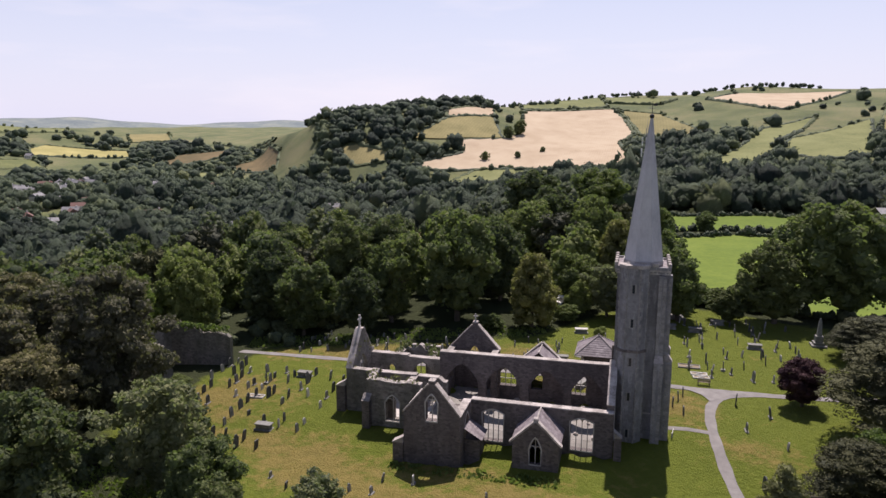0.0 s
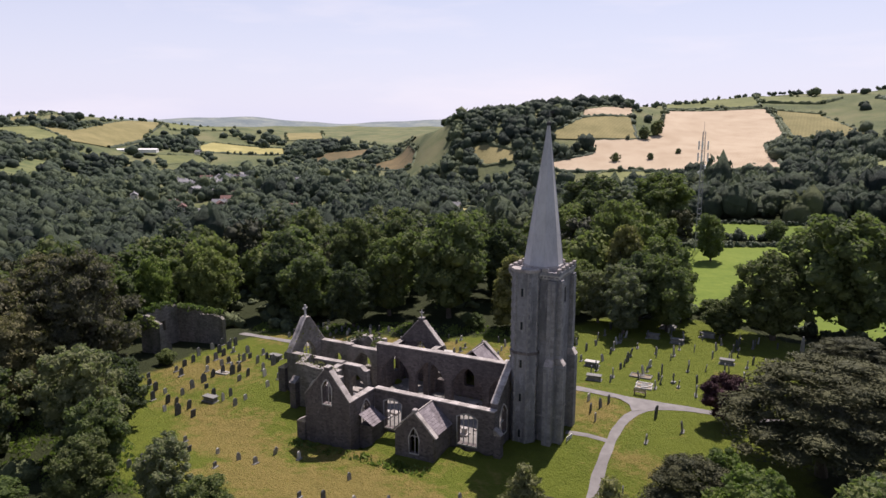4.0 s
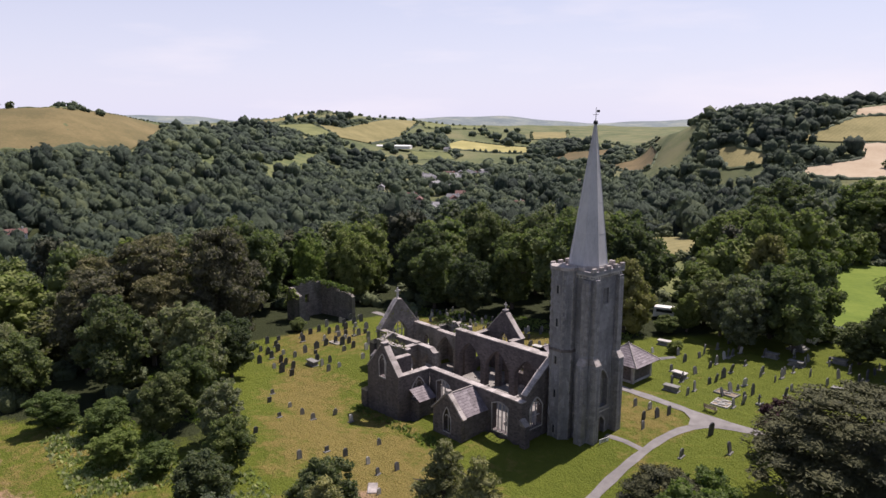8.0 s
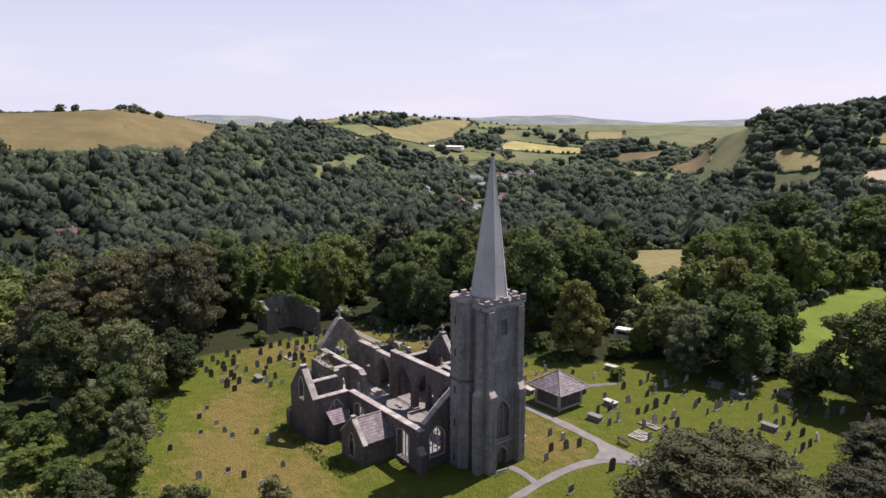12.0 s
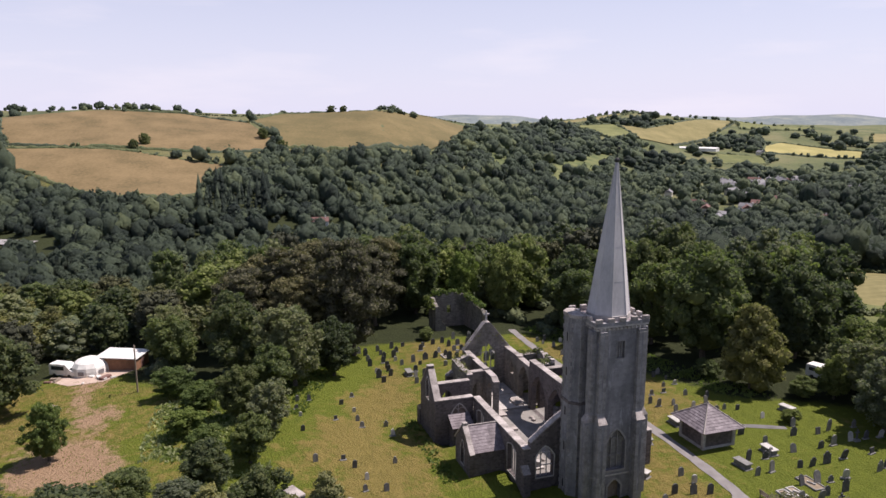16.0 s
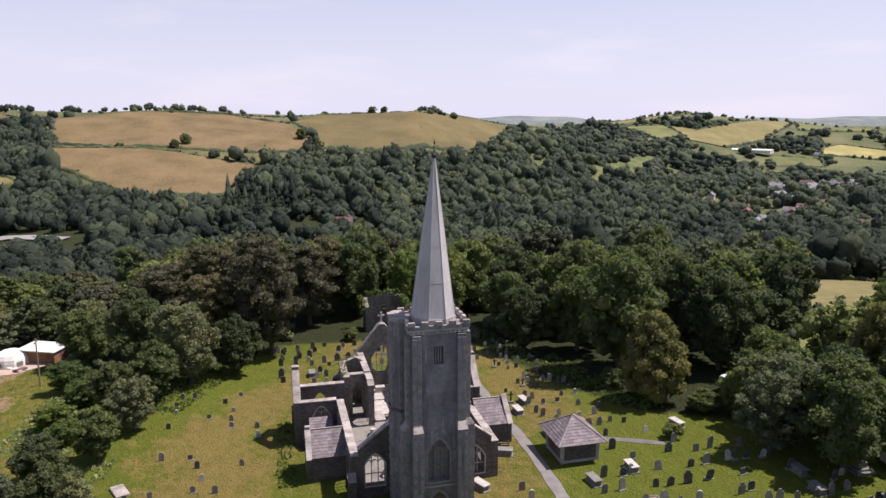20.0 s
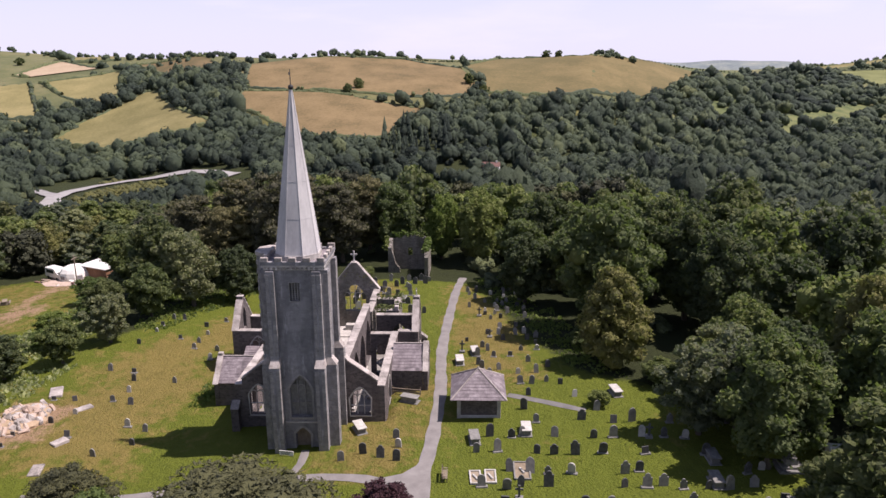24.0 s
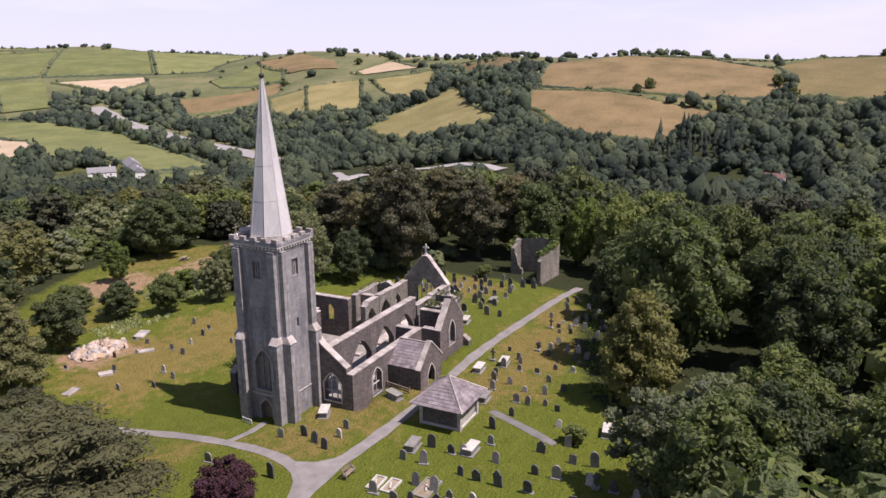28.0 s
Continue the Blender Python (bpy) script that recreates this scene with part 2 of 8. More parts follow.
GREYSTONE = mottled("grey_headstone", [(0.28, (0.11, 0.11, 0.105)), (0.5, (0.20, 0.195, 0.185)), (0.75, (0.31, 0.30, 0.28))], 2.2, 0.9, 14)
PALESTONE = mottled("pale_marble", [(0.28, (0.28, 0.27, 0.25)), (0.5, (0.42, 0.405, 0.38)), (0.75, (0.58, 0.56, 0.53))], 2.0, 0.7, 12)
BARK = mottled("bark", [(0.28, (0.05, 0.042, 0.034)), (0.5, (0.10, 0.085, 0.068)), (0.75, (0.16, 0.14, 0.115))], 1.5, 0.95, 9, 0.8, (1, 1, 0.3))
TIMBER = mottled("weathered_timber", [(0.28, (0.12, 0.095, 0.07)), (0.5, (0.21, 0.17, 0.13)), (0.75, (0.30, 0.25, 0.20))], 1.5, 0.85, 12)
IRON = plain("dark_iron", (0.05, 0.05, 0.052), 0.55, 0.6)
STEEL = plain("galvanised_steel", (0.30, 0.30, 0.31), 0.5, 0.7)
WHITE = plain("white_paint", (0.74, 0.73, 0.70), 0.5)
RENDER = plain("cream_render", (0.58, 0.55, 0.50), 0.85)
REDROOF = plain("red_tile_roof", (0.175, 0.10, 0.088), 0.85)
GREYROOF = plain("grey_slate_roof", (0.21, 0.205, 0.215), 0.7)
DARKGLASS = plain("dark_glass", (0.03, 0.035, 0.04), 0.12)
TARMAC = mottled("road_tarmac", [(0.28, (0.20, 0.19, 0.185)), (0.5, (0.28, 0.27, 0.265)), (0.75, (0.36, 0.35, 0.34))], 0.2, 0.9, 3)
DARKPATH = mottled("worn_dark_path", [(0.28, (0.10, 0.095, 0.09)), (0.5, (0.15, 0.145, 0.14)), (0.75, (0.21, 0.20, 0.19))], 0.7, 0.95, 12)
GRAVEBED = mottled("grave_bed", [(0.28, (0.16, 0.125, 0.085)), (0.5, (0.25, 0.20, 0.145)), (0.75, (0.33, 0.275, 0.21))], 1.5, 0.97, 9)
PINKGRAVEL = mottled("pink_gravel", [(0.28, (0.33, 0.245, 0.20)), (0.5, (0.44, 0.34, 0.28)), (0.75, (0.54, 0.43, 0.36))], 0.5, 0.97, 8)
BROWNBOARD = mottled("brown_boards", [(0.28, (0.17, 0.085, 0.05)), (0.5, (0.26, 0.14, 0.085)), (0.75, (0.34, 0.20, 0.13))], 1.2, 0.85, 10)
CANVAS = plain("white_canvas", (0.72, 0.71, 0.68), 0.85)
ROCK = masonry("quarry_rock", (0.30, 0.275, 0.285), (0.13, 0.12, 0.12), 0.9, (0.12, 0.11, 0.10), 0.6, 1.0, 0.8)
# the haze over the horizon hills is painted into this colour
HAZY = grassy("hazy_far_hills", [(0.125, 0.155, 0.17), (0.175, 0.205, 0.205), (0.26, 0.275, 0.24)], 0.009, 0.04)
LEAF = {
    "broad": foliage("leaves_broad", (0.118, 0.150, 0.066)),
    "dark": foliage("leaves_dark", (0.084, 0.108, 0.057)),
    "olive": foliage("leaves_olive", (0.134, 0.142, 0.068)),
    "grey": foliage("leaves_grey", (0.145, 0.168, 0.112), 1.5),
    "brown": foliage("leaves_brown", (0.114, 0.112, 0.074), 1.5, 0.25, 0.0),
    "yew": foliage("leaves_yew", (0.058, 0.063, 0.038), 1.35, 0.05, 0.0),
    "larch": foliage("leaves_larch", (0.200, 0.205, 0.092), 1.5, 0.2),
    "purple": foliage("leaves_purple", (0.046, 0.022, 0.036), 1.4, 0.15, 0.0),
    "bright": foliage("leaves_bright", (0.108, 0.152, 0.052)),
    # far woods, with the haze of distance in the leaf colour
    "wood": woodland("leaves_far_wood_hazed"),
    "hedge": foliage("leaves_hedge", (0.070, 0.092, 0.055), 1.5, 0.0, 0.02, 0.6),
}
FIELD = {
    "straw": grassy("straw_stubble", [(0.315, 0.240, 0.160), (0.385, 0.300, 0.208), (0.435, 0.350, 0.250)], 0.03, 0.5, 0.12),
    "tan": grassy("tan_pasture", [(0.104, 0.083, 0.038), (0.158, 0.115, 0.055), (0.212, 0.153, 0.076)], 0.025, 0.4, 0.08),
    "olive": grassy("olive_pasture", [(0.147, 0.131, 0.052), (0.197, 0.172, 0.073), (0.253, 0.215, 0.095)], 0.025, 0.4, 0.08),
    "dun": grassy("dun_pasture", [(0.116, 0.098, 0.042), (0.160, 0.126, 0.056), (0.205, 0.160, 0.074)], 0.02, 0.35, 0.06),
    "yellow": grassy("yellow_pasture", [(0.279, 0.251, 0.095), (0.355, 0.312, 0.126), (0.440, 0.384, 0.163)], 0.025, 0.4),
    "green": grassy("green_pasture", [(0.099, 0.114, 0.041), (0.142, 0.153, 0.057), (0.186, 0.193, 0.078)], 0.025, 0.4),
    "scrub": grassy("scrubby_slope", [(0.050, 0.070, 0.030), (0.095, 0.118, 0.045), (0.150, 0.160, 0.065)], 0.05, 0.35),
    "lush": grassy("lush_pasture", [(0.084, 0.127, 0.014), (0.114, 0.161, 0.019), (0.150, 0.193, 0.028)], 0.04, 0.6),
}


def ground_material():
    """Turf, dry long grass, dark rough ground and worn earth, by the zones of the land."""
    m, n, l, b = material("turf", 0.97)
    at = coords(n, l)
    big, mid, fine = grain(n, l, at, 0.13, 5), grain(n, l, at, 0.7, 5, 0.7), grain(n, l, at, 3.2, 4, 0.7)
    green = blend(n, l, mid, (0.084, 0.110, 0.009), (0.184, 0.210, 0.024))
    green = blend(n, l, sums(n, l, "MULTIPLY", fine, 0.36), green, (0.034, 0.056, 0.006))
    dry = blend(n, l, mid, (0.120, 0.102, 0.022), (0.325, 0.238, 0.076))
    dry = blend(n, l, sums(n, l, "MULTIPLY", fine, 0.30), dry, (0.085, 0.100, 0.018))
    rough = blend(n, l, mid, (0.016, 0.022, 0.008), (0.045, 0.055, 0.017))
    earth = blend(n, l, mid, (0.27, 0.165, 0.095), (0.40, 0.28, 0.175))
    c = green
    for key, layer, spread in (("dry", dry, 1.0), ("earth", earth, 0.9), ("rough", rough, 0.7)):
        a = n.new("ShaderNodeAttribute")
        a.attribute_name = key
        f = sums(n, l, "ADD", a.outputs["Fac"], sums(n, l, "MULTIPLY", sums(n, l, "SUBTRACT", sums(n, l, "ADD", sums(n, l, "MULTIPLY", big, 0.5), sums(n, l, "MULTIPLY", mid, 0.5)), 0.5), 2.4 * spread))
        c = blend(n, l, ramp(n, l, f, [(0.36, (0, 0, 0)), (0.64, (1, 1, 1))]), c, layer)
    # far pasture, muted with distance: some haze is put into its colour
    a = n.new("ShaderNodeAttribute")
    a.attribute_name = "far"
    pasture = ramp(n, l, grain(n, l, at, 0.012, 5), [(0.35, (0.075, 0.095, 0.050)), (0.5, (0.125, 0.140, 0.070)), (0.65, (0.190, 0.180, 0.100))])
    c = blend(n, l, a.outputs["Fac"], c, pasture)
    l.new(c, b.inputs["Base Color"])
    relief(n, l, b, sums(n, l, "ADD", mid, fine), 1.0, 0.5)
    return m


TURF = ground_material()
# ---- the lie of the land: a limestone knoll above a valley, hills all round ----
HUB = (0.0, 80.0)
# azimuth, knoll edge (radius, height), valley floor from (radius, height) to (radius)
KNOLL = [(0, 200, 2, 500, -10, 700), (60, 230, 5, 500, -15, 620), (90, 220, 4, 470, -22, 600), (100, 160, 2, 460, -30, 600),
         (110, 110, 0, 460, -40, 640), (120, 90, 0, 480, -48, 800), (130, 80, -1.5, 470, -52, 1250), (142, 75, -2.3, 430, -51, 1050),
         (152, 72, -2.6, 400, -48, 720), (162, 70, -2.6, 360, -45, 540), (175, 70, -2.6, 330, -42, 420), (190, 72, -2.4, 320, -42, 390),
         (202, 75, -2.2, 330, -42, 430), (212, 85, -3, 400, -44, 620), (225, 95, -4, 520, -48, 800), (240, 100, -4, 560, -46, 850),
         (300, 120, -2, 500, -20, 700), (360, 200, 2, 500, -10, 700)]
# azimuth, crest (radius, height)
CREST = [(0, 1300, 60), (60, 1500, 80), (75, 1400, 88), (82, 1400, 92), (88, 1350, 74), (94, 1300, 70), (100, 1150, 55),
         (105, 1000, 47), (109, 960, 50), (113, 930, 40), (116, 930, 33), (119, 1000, 13), (122, 1300, -18), (128, 1700, -8),
         (134, 1800, 8), (141, 1750, 22), (147, 1650, 40), (152, 1450, 24), (158, 1150, 18), (165, 940, 36), (168, 900, 41),
         (173, 920, 38), (180, 900, 37), (190, 950, 44), (200, 1050, 46), (204, 1200, 42)]
CREST += [(208, 1350, 48), (216, 1450, 59), (221, 1600, 52), (228, 1750, 66), (232, 1850, 78), (240, 1850, 74), (300, 1400, 60), (360, 1300, 60)]
FAR = [(0, 10), (60, 40), (108, 20), (114, -22), (186, -22), (196, 10), (240, 30), (360, 10)]


# the church's floors lie below the churchyard
CHURCH_PLAN = [(-33.4, -1.1, 78.2, 85.6), (-18.5, -1.1, 73.7, 89.7), (-22.8, -15.0, 68.5, 81.0), (-29.6, -21.0, 75.2, 89.2), (-23.6, -15.0, 83.0, 92.3)]


def along(table, az, column):
    """Smooth reading of a table by azimuth."""
    keys = np.array([r[0] for r in table], float)
    vals = np.array([r[column] for r in table], float)
    i = np.clip(np.searchsorted(keys, az, side="right") - 1, 0, len(keys) - 2)
    u = np.clip((az - keys[i]) / (keys[i + 1] - keys[i]), 0, 1)
    u = 0.5 * u + 0.5 * u * u * (3 - 2 * u)
    return vals[i] * (1 - u) + vals[i + 1] * u


def ease(a, b, v):
    u = np.clip((v - a) / (b - a), 0, 1)
    return u * u * (3 - 2 * u)


def height(x, y):
    """The ground's height, for numbers or arrays."""
    x, y = np.asarray(x, float), np.asarray(y, float)
    dx, dy = x - HUB[0], y - HUB[1]
    r, az = np.hypot(dx, dy), np.degrees(np.arctan2(dy, dx)) % 360
    r1, z1, r2, z2, r3 = (along(KNOLL, az, c) for c in range(1, 6))
    rc, zc, zf = along(CREST, az, 1), along(CREST, az, 2), along(FAR, az, 1)
    u = np.clip((r - r3) / (rc - r3), 0, 1)
    z = z1 * np.clip(r / r1, 0, 1) ** 2
    z = z + (z2 - z1) * ease(r1, r2, r)
    z = z + (zc - z2) * (0.62 * u + 0.38 * u * u * (3 - 2 * u))
    z = z - 45 * ease(0, 700, r - rc) + (zf - zc + 45) * ease(rc + 600, 3600, r)
    roll = 2.6 * np.sin(x / 83 + 1.3) * np.sin(y / 97 + 0.4) + 1.3 * np.sin(x / 41 + y / 53)
    z = z - 1.25 * np.exp(-((y - 67) / 9.5) ** 2) * (1 - ease(50, 75, r)) - 0.45 * np.exp(-((x - 3) ** 2 + (y - 80) ** 2) / 60)
    for x0, x1, y0, y1 in CHURCH_PLAN:
        within = np.minimum(np.minimum(x - x0, x1 - x), np.minimum(y - y0, y1 - y))
        z = z + (np.minimum(z, -2.0) - z) * ease(0.0, 0.9, within)
    return z + roll * ease(150, 450, r) + 0.12 * np.sin(x / 5.1) * np.sin(y / 6.3)


# ---- building helpers ----
def raw_mesh(name, verts, faces, mat, smooth=False):
    me = bpy.data.meshes.new(name)
    me.from_pydata([tuple(v) for v in verts], [], faces)
    me.materials.append(mat)
    if smooth:
        me.polygons.foreach_set("use_smooth", [True] * len(me.polygons))
    me.update()
    return me


def quick_mesh(name, verts, faces, mat):
    """A large mesh from arrays; faces all of one count of corners."""
    me = bpy.data.meshes.new(name)
    k = faces.shape[1]
    me.vertices.add(len(verts))
    me.vertices.foreach_set("co", np.asarray(verts, np.float32).ravel())
    me.loops.add(faces.size)
    me.loops.foreach_set("vertex_index", np.asarray(faces, np.int32).ravel())
    me.polygons.add(len(faces))
    me.polygons.foreach_set("loop_start", np.arange(0, faces.size, k, dtype=np.int32))
    me.update(calc_edges=True)
    me.materials.append(mat)
    return me


def part(name, bm, mat, parent=None, label=""):
    me = bpy.data.meshes.new(name)
    bmesh.ops.recalc_face_normals(bm, faces=bm.faces)
    bm.to_mesh(me)
    bm.free()
    me.materials.append(mat)
    ob = new(name, me)
    if parent:
        ob.parent = parent
    if label:
        tagged(ob, label)
    return ob


def piece(name, me, parent, m=None, label=""):
    """An object on a shared mesh."""
    ob = new(name, me)
    ob.parent = parent
    if m is not None:
        ob.matrix_basis = m
    return tagged(ob, label)


def thing(name, label, category, at=(0, 0, 0), group="", kind="", turn=0):
    ob = new(name)
    ob.empty_display_size = 0.2
    ob.matrix_basis = pose(*at, 0, 0, turn)
    return tagged(ob, label, category, group, kind)


def add_box(bm, x0, x1, y0, y1, z0, z1, bevel=0.0, m=None):
    r = bmesh.ops.create_cube(bm, size=1)
    mm = Matrix.Translation(((x0 + x1) / 2, (y0 + y1) / 2, (z0 + z1) / 2)) @ Matrix.Diagonal((x1 - x0, y1 - y0, z1 - z0, 1))
    bmesh.ops.transform(bm, matrix=(m or Matrix()) @ mm, verts=r["verts"])
    if bevel:
        es = list({e for v in r["verts"] for e in v.link_edges})
        bmesh.ops.bevel(bm, geom=es, offset=bevel, segments=1, affect="EDGES")


def boxed(*dims, bevel=0.0, m=None):
    bm = bmesh.new()
    add_box(bm, *dims, bevel=bevel, m=m)
    return bm


def add_prism(bm, ring, z0, z1, top=None):
    """Upright prism on a ring of (x, y); top: a ring for the upper end."""
    top = top or ring
    a = [bm.verts.new((x, y, z0)) for x, y in ring]
    b = [bm.verts.new((x, y, z1)) for x, y in top]
    k = len(ring)
    bm.faces.new(a[::-1])
    bm.faces.new(b)
    for i in range(k):
        bm.faces.new((a[i], a[(i + 1) % k], b[(i + 1) % k], b[i]))


def prism(ring, z0, z1, top=None):
    bm = bmesh.new()
    add_prism(bm, ring, z0, z1, top)
    return bm


def add_bar(bm, p, q, r0, r1=None, sides=6):
    """A round bar from p to q, tapering."""
    p, q = Vector(p), Vector(q)
    d = q - p
    r = bmesh.ops.create_cone(bm, cap_ends=True, segments=sides, radius1=r0, radius2=r0 if r1 is None else r1, depth=d.length)
    m = Matrix.Translation((p + q) / 2) @ d.to_track_quat("Z", "Y").to_matrix().to_4x4()
    bmesh.ops.transform(bm, matrix=m, verts=r["verts"])


def gz(x, y):
    return float(height(x, y))


# ---- ground: one sheet from the knoll to the far hills ----
FIELDS = []          # outlines, for the woods to keep clear of


def inside(poly, x, y):
    """Which of the points lie in the outline."""
    x, y = np.asarray(x, float), np.asarray(y, float)
    hit = np.zeros(x.shape, bool)
    for (ax, ay), (bx, by) in zip(poly, poly[1:] + poly[:1]):
        if ay != by:
            hit ^= ((ay > y) != (by > y)) & (x < (bx - ax) * (y - ay) / (by - ay) + ax)
    return hit


def soft(poly, x, y, edge=4.0):
    """1 within the outline, falling to 0 over the edge's metres."""
    d = np.full(x.shape, 1e9)
    for (ax, ay), (bx, by) in zip(poly, poly[1:] + poly[:1]):
        vx, vy = bx - ax, by - ay
        u = np.clip(((x - ax) * vx + (y - ay) * vy) / (vx * vx + vy * vy), 0, 1)
        d = np.minimum(d, np.hypot(x - ax - u * vx, y - ay - u * vy))
    s = np.where(inside(poly, x, y), d, -d)
    return np.clip(0.5 + s / (2 * edge), 0, 1)


YARD = [(-60, 68), (-46, 55), (-24, 47), (-6, 44), (14, 50), (30, 60), (32, 128), (12, 136), (-4, 130), (-14, 112), (-34, 105), (-56, 100)]
MEADOW = [(-66, 22), (-52, 33), (-36, 44), (-12, 44), (4, 45), (8, 36), (-6, 24), (-22, 12), (-40, 5), (-58, 8)]
DRY = [[(-46, 70), (-26, 55), (-4, 50), (6, 58), (0, 66), (-14, 66), (-24, 66), (-32, 72)],
       [(-52, 97.5), (-10, 97), (-14, 106), (-34, 106), (-54, 101)], [(-1, 85.5), (7.8, 84), (7.8, 93), (-10, 93.6), (-10, 90)],
       [(-58, 76), (-52, 72), (-44, 78), (-48, 86), (-56, 84)], [(12, 76), (15.5, 75), (15, 79.5), (12, 80)], [(-2, 54), (8, 52), (9, 62), (2, 64)]]
WORN = [[(-68, 19), (-58, 19), (-54, 25), (-64, 30)], [(-58, 21.5), (-42, 23), (-42, 25), (-58, 23.5)], [(-35, 19), (-22, 17), (-14, 26), (-22, 33), (-30, 29)], [(-46, 25), (-38, 22), (-33, 27), (-40, 31)],
        [(-5, 47), (4, 46), (5, 54), (-4, 54)], [(-14, 132), (-24, 133), (-24, 142), (-14, 142)]]
rings = np.concatenate([np.arange(0.5, 78, 1.3), 78 * 1.031 ** np.arange(0, 135)])
rings = rings[rings < 4750]
turns = np.radians(np.arange(0, 360, 0.75))
gr, ga = np.meshgrid(rings, turns, indexing="ij")
gx, gy = HUB[0] + gr * np.cos(ga), HUB[1] + gr * np.sin(ga)
gv = np.stack([gx, gy, height(gx, gy)], -1).reshape(-1, 3)
ni, nj = gr.shape
ii, jj = np.meshgrid(np.arange(ni - 1), np.arange(nj), indexing="ij")
k0, k1 = ii * nj + jj, ii * nj + (jj + 1) % nj
gf = np.stack([k0, k0 + nj, k1 + nj, k1], -1).reshape(-1, 4)
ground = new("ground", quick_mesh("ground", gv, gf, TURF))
tagged(ground, "green and sun-dried grassy land falling into a wooded valley", "ground", kind="structure")
px, py = gv[:, 0], gv[:, 1]
dry = np.max([soft(p, px, py, 6.0) for p in DRY], axis=0) * 0.68 + 0.50 * soft(MEADOW, px, py, 6) + 0.17 * soft(YARD, px, py, 3)
worn = np.max([soft(p, px, py, 3.0) for p in WORN], axis=0) * 0.85
out = np.hypot(px - HUB[0], py - HUB[1])
# darker ground outside the yard and meadow, less so far off
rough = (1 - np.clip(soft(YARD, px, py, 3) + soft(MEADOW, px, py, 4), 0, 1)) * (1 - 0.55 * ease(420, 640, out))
dry = dry + np.where(np.degrees(np.arctan2(py - HUB[1], px - HUB[0])) % 360 > 165, 0.70, 0.42) * ease(420, 640, out)
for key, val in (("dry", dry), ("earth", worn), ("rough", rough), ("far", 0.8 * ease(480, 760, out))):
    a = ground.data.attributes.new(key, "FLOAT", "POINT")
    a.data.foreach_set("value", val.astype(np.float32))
ground.data.polygons.foreach_set("use_smooth", [True] * len(ground.data.polygons))


def draped(name, outline, mat, lift, step):
    """A sheet with the given outline, laid on the ground."""
    bm = bmesh.new()
    bm.faces.new([bm.verts.new((x, y, 0)) for x, y in outline])
    bmesh.ops.triangulate(bm, faces=bm.faces[:])
    xs, ys = [p[0] for p in outline], [p[1] for p in outline]
    for axis, lo, hi in ((0, min(xs), max(xs)), (1, min(ys), max(ys))):
        k = math.ceil(lo / step) * step
        while k < hi:
            co, no = [0, 0, 0], [0, 0, 0]
            co[axis], no[axis] = k, 1
            bmesh.ops.bisect_plane(bm, geom=bm.verts[:] + bm.edges[:] + bm.faces[:], plane_co=co, plane_no=no)
            k += step
    c = np.array([v.co for v in bm.verts])
    z = height(c[:, 0], c[:, 1]) + lift
    for v, h in zip(bm.verts, z):
        v.co.z = h
    bmesh.ops.recalc_face_normals(bm, faces=bm.faces)
    if sum(f.normal.z for f in bm.faces) < 0:
        bmesh.ops.reverse_faces(bm, faces=bm.faces[:])
    for f in bm.faces:
        f.smooth = True
    me = bpy.data.meshes.new(name)
    bm.to_mesh(me)
    bm.free()
    me.materials.append(mat)
    return new(name, me)


TONE = {"scrub": "scrubby green clearing on the wooded valley side", "dun": "wide dry brownish pasture on the hilltop", "straw": "pale straw-coloured stubble field on a hillside", "tan": "dry tan hillside pasture between hedges", "olive": "olive-green hillside pasture between hedges",
        "yellow": "yellowish mown field in the valley", "green": "green hillside pasture between hedges", "lush": "lush bright green pasture behind the churchyard"}


def field(kind, outline, hedged=True):
    span = max(max(p[0] for p in outline) - min(p[0] for p in outline), max(p[1] for p in outline) - min(p[1] for p in outline))
    r = math.hypot(outline[0][0], outline[0][1] - 80)
    ob = draped("field", outline, FIELD[kind], 0.25 if r < 260 else 1.5, max(8, span / 14))
    tagged(ob, TONE[kind], "field", "fields of the hills", "structure")
    FIELDS.append((outline, hedged))


field("straw", [(-175, 1123), (-42, 1177), (-21, 1084), (-6, 983), (-23, 907), (5, 740), (-107, 763), (-229, 758), (-237, 777), (-199, 821), (-219, 868), (-165, 900), (-148, 940)])
field("straw", [(-265, 1002), (-216, 1100), (-201, 1015), (-255, 960)])
field("straw", [(104, 1262), (157, 1329), (332, 1339), (277, 1249), (202, 1120), (169, 1146)])
field("straw", [(-733, -972), (-864, -906), (-815, -846), (-728, -831)])
field("straw", [(-436, -671), (-440, -618), (-359, -463), (-338, -519)])
field("straw", [(-936, -526), (-1051, -518), (-1002, -437), (-927, -498)])
field("tan", [(-786, 1062), (-800, 1139), (-697, 1126), (-673, 1070), (-728, 1014)])
field("tan", [(-604, 982), (-561, 1033), (-495, 938), (-471, 880), (-569, 944)])
field("tan", [(-804, 1255), (-579, 1065), (-548, 1027), (-738, 1201)])
field("tan", [(-856, -171), (-904, -63), (-897, 24), (-826, 94), (-729, 114), (-691, 102), (-678, 42), (-695, -75), (-731, -144)])
field("tan", [(-708, -139), (-666, -14), (-631, 51), (-614, 80), (-596, 45), (-515, 38), (-523, -21), (-546, -47), (-608, -93), (-637, -124)])
field("tan", [(-1100, -858), (-1129, -768), (-1050, -635), (-967, -573), (-940, -652)])
field("tan", [(-741, -710), (-885, -634), (-868, -598), (-809, -574), (-735, -576), (-675, -618)])
field("tan", [(-996, -384), (-965, -258), (-836, -202), (-835, -249)])
field("olive", [(-253, 954), (-200, 1011), (-167, 904), (-282, 837), (-265, 874)])
